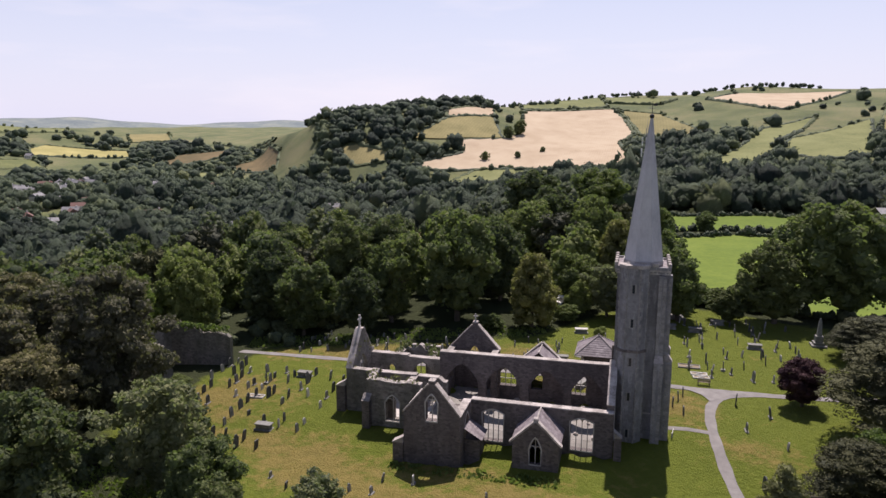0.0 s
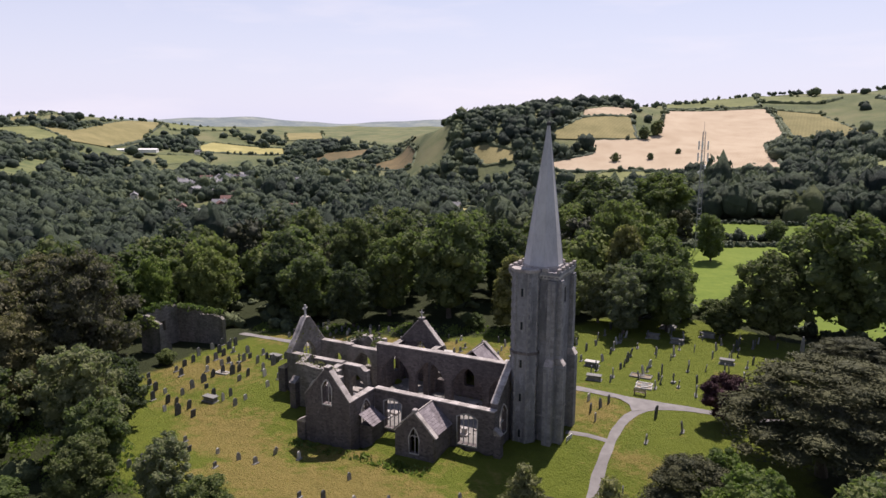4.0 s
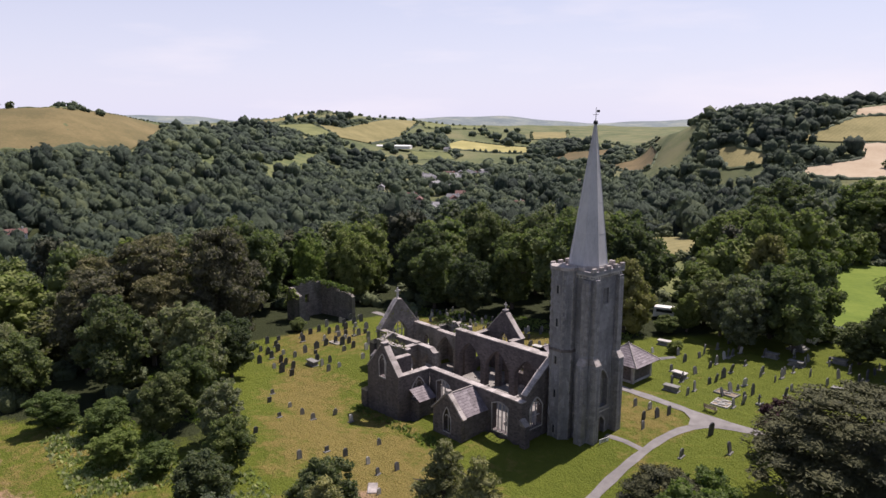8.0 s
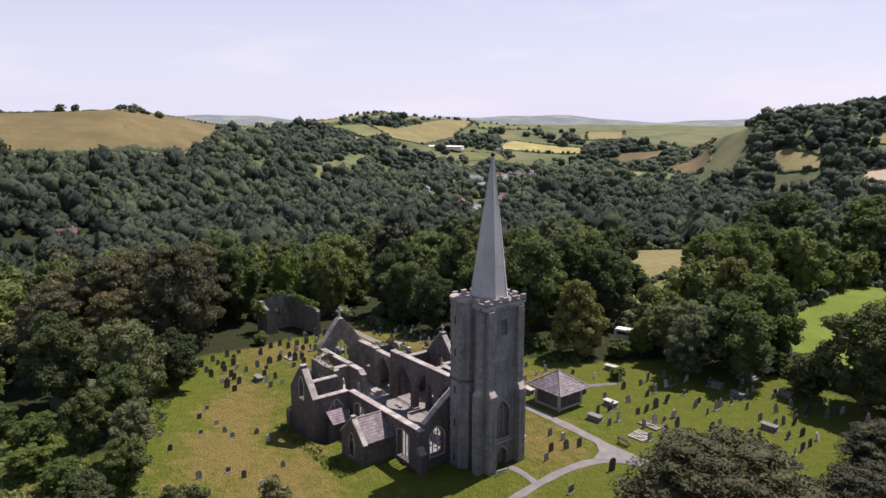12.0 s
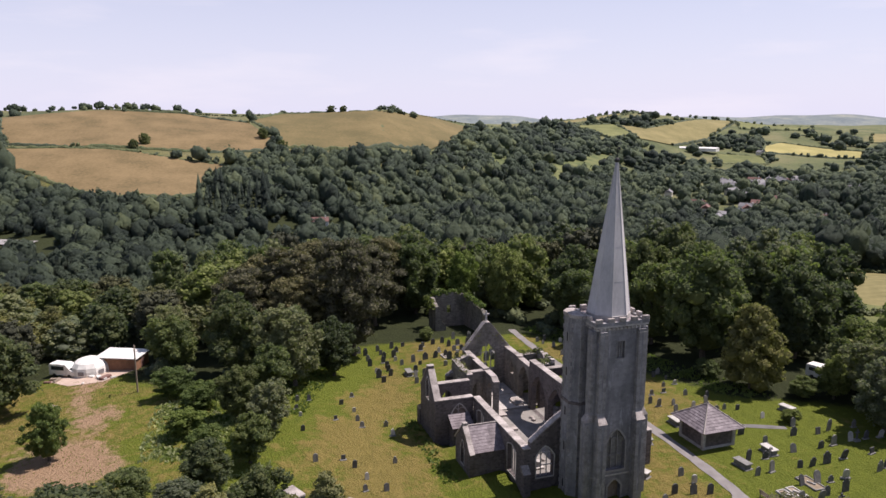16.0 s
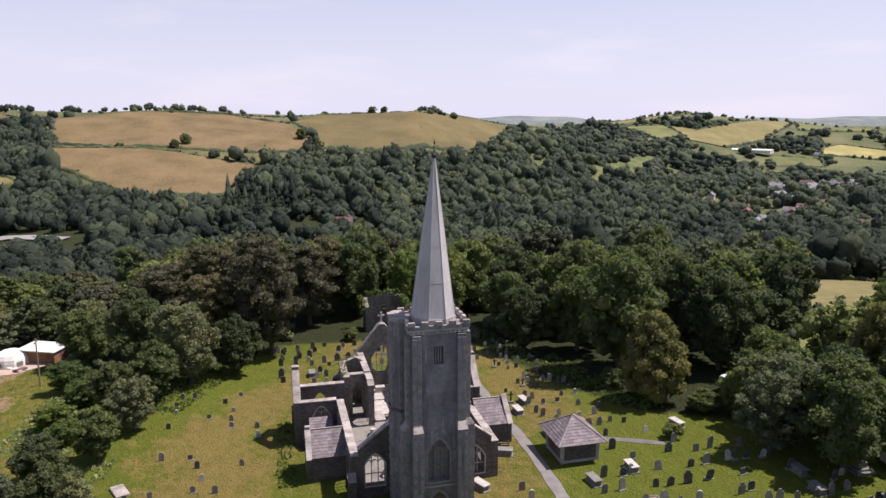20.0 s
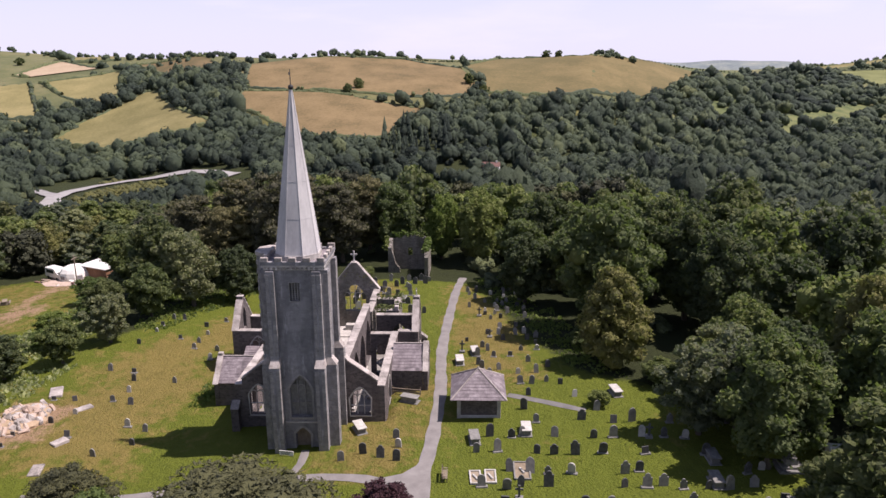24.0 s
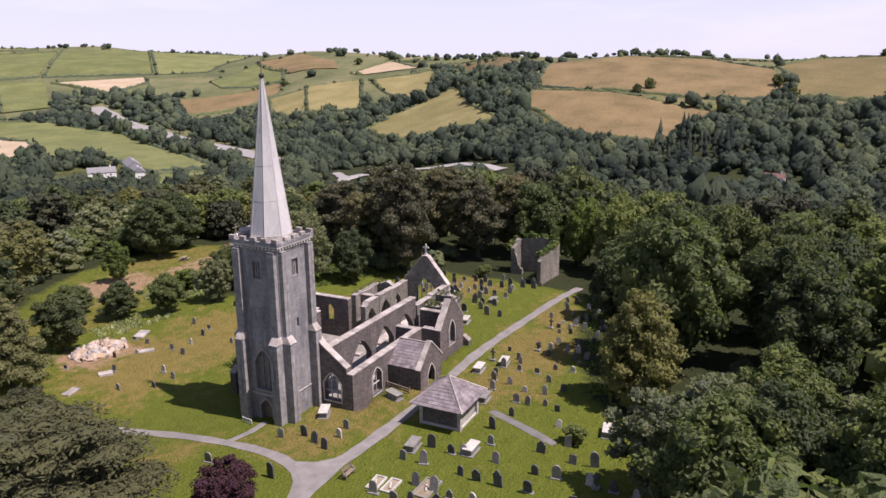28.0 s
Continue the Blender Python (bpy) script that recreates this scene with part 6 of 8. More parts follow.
for s in (-1, 1):
    part("seat", boxed(-0.9, 0.9, s * 0.75 - 0.14, s * 0.75 + 0.14, 0.42, 0.47), TIMBER, table)
    part("leg_frame", boxed(s * 0.6 - 0.05, s * 0.6 + 0.05, -0.7, 0.7, -0.1, 0.41), TIMBER, table)
    part("upright", boxed(s * 0.6 - 0.04, s * 0.6 + 0.04, -0.2, 0.2, 0.412, 0.698), TIMBER, table)
pole = thing("utility_pole", "wooden utility pole with a crossbar", "pole", (-48.5, 31.0, gz(-48.5, 31)))
bm = bmesh.new()
add_bar(bm, (0, 0, -0.5), (0, 0, 7.5), 0.14, 0.1, 8)
part("shaft", bm, TIMBER, pole)
part("crossbar", boxed(-0.9, 0.9, -0.06, 0.06, 6.9, 7.05), TIMBER, pole)


# ---- bare rock faces of the old quarry below the meadow ----
def rock_face(x, y, w, h, turn, label):
    top = thing("rock_face", label, "rock", (x, y, gz(x, y)), "quarry rock faces", turn=turn)
    g = np.random.default_rng(int(abs(x * 7 + y)))
    for i in range(7):
        bm = bmesh.new()
        bmesh.ops.create_icosphere(bm, subdivisions=2, radius=1)
        s = (w * g.uniform(0.14, 0.24), g.uniform(0.8, 1.5), h * g.uniform(0.45, 0.75))
        at = Vector((w * (i / 6 - 0.5), g.normal() * 0.5, h * g.uniform(0.05, 0.35)))
        for v in bm.verts:
            k = 1 + 0.45 * noise.noise(v.co * 2.1 + Vector((i * 3.1, 0, 0)))
            v.co = Vector((v.co.x * s[0], v.co.y * s[1], round(v.co.z * 3.5) / 3.5 * s[2])) * k + at
        part("boulder", bm, ROCK, top)


rock_face(-39.5, -5.5, 5.0, 4.6, 35, "grey broken quarry rock face among bushes")
rock_face(-26.0, -25.0, 14.0, 4.0, 25, "pinkish quarry rock face below trees")


# ---- trees ----
def leaf_quads(centres, radii, count, leaf, rng, flat_z=1.0, deep=0.72, tilt=0.6, droop=0.0, slim=0.62):
    """Sprays of leaves over a set of lobes: kites at all angles near the lobes' skins."""
    weight = radii ** 2
    pick = rng.choice(len(radii), size=int(count * 1.7), p=weight / weight.sum())
    d = rng.normal(size=(len(pick), 3))
    d /= np.linalg.norm(d, axis=1)[:, None]
    low = d[:, 2] < -0.35
    d[low, 2] *= -1
    rad = radii[pick] * rng.uniform(0.82, 1.14, len(pick))
    pos = centres[pick] + d * rad[:, None] * np.array([1, 1, flat_z])
    keep = np.ones(len(pos), bool)
    for c, r in zip(centres, radii):
        e = (pos - c) / np.array([1, 1, flat_z])
        keep &= np.einsum("ij,ij->i", e, e) > (deep * r) ** 2
    pos, d = pos[keep][:count], d[keep][:count]
    nrm = d * 0.75 + rng.normal(size=d.shape) * tilt
    nrm /= np.linalg.norm(nrm, axis=1)[:, None]
    t = np.cross(nrm, rng.normal(size=d.shape))
    t[:, 2] -= droop
    t -= nrm * np.einsum("ij,ij->i", t, nrm)[:, None]
    t /= np.linalg.norm(t, axis=1)[:, None]
    b = np.cross(nrm, t)
    s = (leaf * rng.uniform(0.55, 1.25, len(pos)))[:, None]
    return np.stack([pos + t * s, pos + b * s * slim, pos - t * s, pos - b * s * slim], 1).reshape(-1, 3)


ICO = bmesh.new()
bmesh.ops.create_icosphere(ICO, subdivisions=1, radius=1)
ICO_V = np.array([v.co for v in ICO.verts])
ICO_F = np.array([[v.index for v in f.verts] for f in ICO.faces])
ICO.free()


def crown_mesh(name, centres, radii, count, leaf, rng, mat, core=0.86, flat_z=1.0, tilt=0.5, droop=0.0, slim=0.62):
    """Lumpy foliage lobes, with sprays of leaves standing off them."""
    q = leaf_quads(centres, radii, count, leaf, rng, flat_z, tilt=tilt, droop=droop, slim=slim)
    bv, bf = ICO_V, ICO_F
    cores = np.concatenate([c + bv * r * core * np.array([1, 1, flat_z]) * rng.uniform(0.78, 1.12, (len(bv), 1)) for c, r in zip(centres, radii)])
    faces = [tuple(range(i, i + 4)) for i in range(0, len(q), 4)]
    off = len(q)
    for k in range(len(radii)):
        faces += [tuple(int(v) + off + k * len(bv) for v in f) for f in bf]
    me = raw_mesh(name, np.concatenate([q, cores]), faces, mat)
    me.polygons.foreach_set("use_smooth", [False] * (len(q) // 4) + [True] * (len(faces) - len(q) // 4))
    return me


def lobes(shape, rng, fine=True):
    """Lobes of a crown 11 m wide on a tree 15 m high."""
    cs, rs = [], []
    if shape in ("round", "loose"):
        n = (80 if shape == "round" else 64) if fine else 40
        lean = rng.uniform(-0.8, 0.8, 2)
        for i in range(n):
            u = 1 - 1.85 * (i + 0.5) / n
            a = i * 2.39996 + rng.uniform(-0.5, 0.5)
            k = math.sqrt(max(0.08, 1 - u * u * 0.92)) * rng.uniform(0.62, 1.16) * (1 + 0.16 * math.sin(2 * a + n))
            cs.append((4.1 * k * math.cos(a) + lean[0] * (u + 1), 4.1 * k * math.sin(a) + lean[1] * (u + 1), 7.6 + 5.9 * u * rng.uniform(0.86, 1.08)))
            rs.append(rng.uniform(0.45, 1.35) * (1 if fine else 1.25) if shape == "round" else rng.uniform(0.4, 1.15))
        cs += [(0, 0, 8.4), (0.6, -0.5, 10.6), (-0.5, 0.5, 5.4), (0, 0, 3.0)]
        rs += [3.1, 2.4, 3.0, 2.6]
    elif shape == "tall":
        for i in range(46):
            u = i / 45
            a = i * 2.39996
            k = (0.35 + 0.75 * math.sin(math.pi * min(1, 0.18 + u * 0.86))) * rng.uniform(0.7, 1.05)
            cs.append((3.9 * k * math.cos(a), 3.9 * k * math.sin(a), 1.8 + 12.0 * u))
            rs.append(rng.uniform(1.1, 1.9) * (1.05 - 0.4 * u))
        cs += [(0, 0, 5), (0, 0, 8), (0, 0, 11)]
        rs += [2.6, 2.5, 1.7]
    elif shape == "spread":
        for i in range(70):
            u = (i + 0.5) / 70
            a = i * 2.39996
            k = math.sqrt(u) * rng.uniform(0.88, 1.06)
            cs.append((5.0 * k * math.cos(a), 5.0 * k * math.sin(a), 13.4 - 9.0 * u ** 1.5 + rng.uniform(-0.7, 0.7)))
            rs.append(rng.uniform(0.5, 1.5))
        cs += [(0, 0, 7), (2, 1, 6), (-2, -1, 6), (1, -2.4, 5), (-1.5, 2.2, 5)]
        rs += [3.6, 3.2, 3.2, 3.0, 3.0]
    elif shape == "cone":
        for i in range(46):
            u = i / 45
            a = i * 2.39996
            k = (1 - u) ** 0.8 * rng.uniform(0.55, 1.05)
            cs.append((4.6 * k * math.cos(a), 4.6 * k * math.sin(a), 2.0 + 12.2 * u))
            rs.append((1.75 - 1.1 * u) * rng.uniform(0.8, 1.15))
        cs += [(0, 0, 4), (0, 0, 7), (0, 0, 10)]
        rs += [2.3, 1.7, 1.0]
    return np.array(cs), np.array(rs)


def trunk_mesh(name, shape, rng, fine=True):
    bm = bmesh.new()
    top = {"round": 8.5, "loose": 8.5, "tall": 10, "spread": 6.5, "cone": 13}[shape]
    prev, r = Vector((0, 0, -0.6)), 0.42
    for i in range(1, 6):
        p = Vector((rng.uniform(-0.2, 0.2), rng.uniform(-0.2, 0.2), top * i / 5))
        add_bar(bm, prev, p, r, r * 0.78, 8 if fine else 5)
        prev, r = p, r * 0.78
    for i in range(9 if fine else 3):
        a, z = i * 2.4, top * rng.uniform(0.3, 0.85)
        s = Vector((0, 0, z))
        e = Vector((math.cos(a) * 3.2, math.sin(a) * 3.2, z + rng.uniform(1.5, 4.0) * (0.25 if shape in ("spread", "cone") else 1)))
        m = (s + e) / 2 + Vector((0, 0, 0.5))
        add_bar(bm, s, m, 0.16, 0.11, 5)
        add_bar(bm, m, e, 0.11, 0.04, 5)
    me = bpy.data.meshes.new(name)
    bm.to_mesh(me)
    bm.free()
    me.materials.append(BARK)
    return me


TREE_ME = {}
KINDS = {  # leaf colour, shape, leaves, leaf length
    "sycamore": ("broad", "round", 5200, 0.28), "dark_broadleaf": ("dark", "round", 5200, 0.28), "olive_tree": ("olive", "tall", 5200, 0.28),
    "grey_willow": ("grey", "loose", 4900, 0.27), "copper_beech": ("brown", "round", 8000, 0.21), "yew": ("yew", "spread", 17000, 0.20),
    "larch": ("larch", "cone", 9500, 0.30), "purple_maple": ("purple", "round", 8000, 0.20), "ash": ("bright", "loose", 5400, 0.26),
    "plain_tree": ("broad", "round", 1150, 0.44), "plain_dark_tree": ("dark", "round", 1150, 0.44), "plain_brown_tree": ("yew", "round", 1150, 0.44), "plain_tall_tree": ("grey", "tall", 1350, 0.42), "plain_scrub": ("olive", "loose", 1350, 0.40),
}
SAYS = {
    "sycamore": "full green broadleaf tree in summer leaf", "dark_broadleaf": "dense dark green broadleaf tree", "olive_tree": "upright olive-green tree in full leaf",
    "grey_willow": "grey-green tree with loose feathery foliage", "copper_beech": "large brownish-green tree with a broad crown", "yew": "dark spreading yew with layered branches",
    "larch": "olive conifer with drooping feathery sprays", "purple_maple": "round purple-leaved maple tree", "ash": "light green open-crowned tree",
    "plain_tree": "green woodland tree among others", "plain_dark_tree": "dark green woodland tree among others", "plain_brown_tree": "brownish woodland tree among others", "plain_tall_tree": "slender dark woodland tree among others", "plain_scrub": "low olive-green scrub tree among others",
}


def tree(kind, x, y, h, w, turn=None, sink=0.0, group=""):
    rng = np.random.default_rng(int(abs(x * 131 + y * 17)) + 5)
    variant = int(rng.integers(0, 2))
    colour, shape, count, leaf = KINDS[kind]
    key = (kind, variant)
    if key not in TREE_ME:
        seed = np.random.default_rng(len(TREE_ME) * 7 + 3)
        c, r = lobes(shape, seed, not kind.startswith("plain"))
        TREE_ME[key] = (crown_mesh("crown", c, r, count, leaf, seed, LEAF[colour], flat_z=0.6 if shape in ("spread", "cone") or colour == "brown" else 1.0, tilt=0.8 if shape in ("spread", "cone") else 0.75, droop=0.35 if shape in ("spread", "cone") else 0.0, slim=0.3 if shape in ("spread", "cone") else 0.62, core=0.78 if shape in ("spread", "cone") else 0.86),
                        trunk_mesh("trunk", shape, seed, not kind.startswith("plain")))
    name = {"plain_tree": "tree", "plain_dark_tree": "tree", "plain_brown_tree": "tree", "plain_tall_tree": "tree", "plain_scrub": "tree", "dark_broadleaf": "tree", "olive_tree": "tree"}.get(kind, kind + "_tree")
    top = new(name)
    top.empty_display_size = 0.3
    top.matrix_basis = Matrix.LocRotScale((x, y, gz(x, y) - (1.4 if kind.startswith("plain") else 0.1) - sink), Euler((0, 0, turn if turn is not None else rng.uniform(0, 6.28))), (w / 11, w / 11, h / 15))
    piece("crown", TREE_ME[key][0], top)
    piece("trunk", TREE_ME[key][1], top)
    return tagged(top, SAYS[kind], "tree", group)


# round the churchyard
for kind, x, y, h, w in (
        ("grey_willow", -41.5, 54.0, 14.0, 10.5), ("copper_beech", -56.0, 66.0, 23.0, 13.5), ("copper_beech", -64.0, 58.0, 20.0, 15.0), ("copper_beech", -62.0, 46.0, 17.0, 13.0),
        ("dark_broadleaf", -49.0, 46.0, 14.5, 11.0), ("sycamore", -35.5, 49.5, 9.5, 7.5), ("dark_broadleaf", -31.0, 45.0, 8.0, 6.5), ("grey_willow", -24.0, 48.6, 8.0, 6.6),
        ("sycamore", -16.8, 45.8, 6.8, 5.8), ("dark_broadleaf", -45.0, 60.5, 10.0, 8.0), ("copper_beech", -72.0, 73.5, 18.0, 13.0), ("copper_beech", -80.0, 78.0, 18.0, 13.0), ("copper_beech", -71.0, 52.0, 17.0, 12.0), ("copper_beech", -57.0, 54.0, 15.0, 11.0), ("sycamore", -57.0, 36.5, 10.0, 9.0), ("grey_willow", -65.0, 36.0, 10.5, 8.5),
        ("ash", -27.0, 22.8, 8.0, 5.6), ("dark_broadleaf", -46.0, 12.0, 13.0, 13.0), ("dark_broadleaf", -54.0, 9.5, 13.0, 12.0), ("copper_beech", -76.0, 62.0, 19.0, 14.0), ("sycamore", -10.5, 33.5, 5.0, 5.5), ("ash", -28.0, 38.0, 4.0, 6.0), ("ash", -22.0, 40.5, 3.5, 5.0), ("ash", -36.0, 40.0, 4.5, 6.5), ("ash", -43.0, 37.0, 5.0, 7.0)):
    tree(kind, x, y, h, w, group="trees north-east of the church")
for kind, x, y, h, w in (
        ("sycamore", -29.5, 119.0, 20.5, 15.0), ("dark_broadleaf", -52.6, 122.0, 18.6, 12.5), ("olive_tree", -16.0, 116.8, 13.4, 9.6), ("sycamore", -41.0, 117.0, 17.0, 12.0), ("dark_broadleaf", -62.0, 112.0, 17.0, 13.0),
        ("sycamore", -71.0, 101.5, 16.0, 11.0), ("ash", -75.5, 93.5, 14.5, 9.0), ("sycamore", -79.0, 84.0, 17.0, 12.0), ("dark_broadleaf", -46.0, 130.0, 18.0, 13.0), ("dark_broadleaf", -24.5, 133.0, 16.5, 12.0),
        ("dark_broadleaf", -33.0, 131.0, 17.5, 13.0), ("sycamore", -9.0, 131.0, 11.5, 9.5), ("grey_willow", -4.0, 127.0, 10.5, 8.5), ("dark_broadleaf", 2.5, 131.0, 13.0, 10.0), ("sycamore", -54.0, 108.5, 14.0, 11.0),
        ("dark_broadleaf", -43.0, 108.0, 12.0, 9.0), ("sycamore", 6.5, 138.0, 15.0, 11.0), ("olive_tree", -3.0, 141.0, 16.0, 10.0), ("sycamore", -8.0, 150.0, 19.5, 13.0)):
    tree(kind, x, y, h, w, group="trees south of the church")
for kind, x, y, h, w in (
        ("yew", 31.0, 83.5, 13.0, 19.0), ("purple_maple", 21.0, 92.4, 6.8, 6.6), ("dark_broadleaf", 24.0, 130.0, 15.0, 14.0), ("sycamore", 8.0, 126.5, 13.5, 11.0), ("grey_willow", 1.5, 122.2, 11.0, 9.0), ("dark_broadleaf", 16.5, 128.5, 6.5, 8.0), ("sycamore", -9.0, 125.0, 7.0, 5.5), ("grey_willow", 0.5, 126.5, 12.0, 10.5), ("grey_willow", -4.5, 38.5, 5.5, 6.5), ("dark_broadleaf", -12.0, 41.0, 6.0, 6.5), ("sycamore", 36.0, 133.5, 22.0, 20.0), ("ash", 48.0, 128.0, 13.0, 11.0),
        ("ash", 25.0, 60.0, 11.0, 9.5), ("sycamore", 34.0, 57.0, 12.0, 12.0), ("larch", 8.0, 41.5, 11.0, 10.0), ("larch", 24.5, 44.0, 12.0, 11.0), ("larch", 37.0, 75.5, 10.0, 10.0), ("dark_broadleaf", 3.0, 30.0, 10.5, 11.0), ("dark_broadleaf", -4.0, 20.0, 10.0, 11.0), ("sycamore", 13.0, 30.0, 10.0, 12.0), ("larch", 11.0, 50.5, 12.0, 9.0), ("dark_broadleaf", 0.8, 45.6, 8.4, 7.0), ("ash", 23.0, 70.5, 8.0, 6.5), ("yew", 20.5, 67.0, 8.5, 9.0), ("larch", 18.0, 47.0, 14.5, 10.0),
        ("grey_willow", 36.0, 66.0, 11.0, 9.0), ("larch", 33.0, 48.0, 13.0, 10.0), ("yew", 40.0, 92.0, 11.0, 13.0), ("grey_willow", 52.0, 104.0, 9.0, 8.0), ("yew", 34.0, 112.5, 7.0, 12.0), ("larch", 44.0, 118.5, 9.0, 7.0)):
    tree(kind, x, y, h, w, group="trees west of the church")
for kind, x, y, h, w in (("sycamore", -14.0, 223.0, 19.0, 20.0), ("dark_broadleaf", -30.0, 214.0, 19.0, 18.0), ("sycamore", 7.0, 189.0, 13.0, 8.5), ("dark_broadleaf", -20.0, 180.0, 18.0, 16.0), ("sycamore", -24.0, 167.0, 16.0, 14.0), ("dark_broadleaf", 46.0, 216.0, 8.0, 9.0), ("sycamore", 20.0, 219.0, 7.0, 7.0)):
    tree(kind, x, y, h, w, group="trees by the south fields")
for x, y, h, w in ((-4.6, 113.0, 2.2, 2.6), (9.0, 135.0, 4.0, 5.0), (14.0, 140.0, 3.5, 6.0), (17.5, 136.5, 3.0, 4.0), (-11.0, 121.5, 3.5, 5.0), (-22.0, 114.5, 3.0, 4.5), (-58.5, 80.0, 2.5, 3.5)):
    b = tree("sycamore", x, y, h, w, group="bushes of the churchyard")
    b.name = "bush"
    tagged(b, "round green bush at the edge of the grass", "bush")

# woods on the knoll's flanks, tree by tree
rng = np.random.default_rng(21)
placed = [(o.location.x, o.location.y, o.scale.x * 5.5) for o in scene.objects if o.type == "EMPTY" and o.get("category") == "tree"]
CLEAR = [YARD, MEADOW, [(-76, 14), (-60, 14), (-56, 30), (-74, 32)], [(-21, 124), (-10, 122), (-8, 138), (-21, 140)], [(-20, 140), (-11, 146), (-42, 186), (-70, 215), (-86, 212), (-56, 176), (-34, 152)], [(-2, 132), (10, 128), (14, 140), (2, 144)], [(-75, 80), (-58, 78), (-58, 96), (-75, 96)]]
SHELVES = [p for p, _ in FIELDS]
made = 0
for i in range(5200):
    az, r = radians(rng.uniform(92, 262)), math.sqrt(rng.uniform(56 ** 2, 142 ** 2))
    x, y = HUB[0] + r * math.cos(az), HUB[1] + r * math.sin(az)
    w = rng.uniform(8.5, 13.5)
    if any(math.hypot(x - a, y - b) < (w / 2 + c) * 0.60 for a, b, c in placed) or made > 165:
        continue
    if any(bool(inside(p, np.array(x), np.array(y))) or soft(p, np.array([x]), np.array([y]), 5)[0] > 0.02 for p in CLEAR[:2]) or any(bool(inside(p, np.array(x), np.array(y))) for p in CLEAR[2:] + SHELVES):
        continue
    if x > -12 and y > 96 and r < 62:
        continue
    placed.append((x, y, w / 2))
    made += 1
    tree((("plain_tree", "plain_dark_tree", "plain_tree", "plain_dark_tree", "plain_brown_tree", "plain_tall_tree") if az < radians(204) else ("plain_scrub", "plain_tall_tree", "plain_tree", "plain_scrub", "plain_brown_tree", "plain_dark_tree"))[int(rng.integers(0, 6))], x, y, w * rng.uniform(1.15, 1.5) * (0.72 if az > radians(202) else 1), w, group="woodland trees")

# scrub and small trees on the north-east flank
extra = 0
for i in range(1500):
    az, r = radians(rng.uniform(203, 264)), math.sqrt(rng.uniform(62 ** 2, 165 ** 2))
    x, y = HUB[0] + r * math.cos(az), HUB[1] + r * math.sin(az)
    w = rng.uniform(6.0, 10.0)
    if extra > 62 or y < -60 and x > -30 or any(math.hypot(x - a, y - b) < (w / 2 + c) * 0.62 for a, b, c in placed):
        continue
    if soft(YARD, np.array([x]), np.array([y]), 5)[0] > 0.02 or soft(MEADOW, np.array([x]), np.array([y]), 3)[0] > 0.02 or bool(inside(CLEAR[2], np.array(x), np.array(y))) or (x > 0 and y < 40):
        continue
    placed.append((x, y, w / 2))
    extra += 1
    tree(("plain_scrub", "plain_tall_tree", "plain_tree", "plain_scrub")[int(rng.integers(0, 4))], x, y, w * rng.uniform(0.8, 1.1), w, group="scrub trees")


# ---- growth on the old walls, tall grass and scrub ----
ivy(ruin, [(-67.9, y, 4.4 + 0.3 * math.sin(y * 3)) for y in np.arange(84.4, 91, 0.6)] + [(x, 91.2, 3.6) for x in np.arange(-67.5, -58, 0.7)], 700, 0.3, LEAF["bright"], "bright green ivy on the wall tops")
ivy(ruin, [(-68.6, y, 1.5 + 1.4 * math.sin(y * 5)) for y in np.arange(84, 91.5, 0.6)] + [(x, 83.2, 2.6 + math.sin(x * 2)) for x in np.arange(-68, -64, 0.6)], 600, 0.3, LEAF["broad"], "dark ivy hanging on the walls")
ivy(church, [(x, 75.5, 4.6) for x in np.arange(-29.2, -23.5, 0.8)] + [(-29.2, y, 4.8) for y in np.arange(76, 78, 0.8)], 200, 0.16, LEAF["olive"], "weeds on the chapel wall top")
ivy(church, [(x, 88.9, 4.4) for x in np.arange(-29.2, -24.5, 0.55)] + [(-29.3, y, 4.4) for y in np.arange(86, 88.6, 0.6)] + [(-24.7, y, 4.3) for y in np.arange(86.2, 88.4, 0.6)], 520, 0.2, LEAF["dark"], "dark ivy over the chapel wall tops")
ivy(church, [(-33.0, y, 4.4 + (y < 81.9) * (y - 78.4) + (y >= 81.9) * (85.4 - y)) for y in np.arange(78.4, 85.4, 0.5)], 160, 0.14, LEAF["olive"], "weeds on the gable slopes")


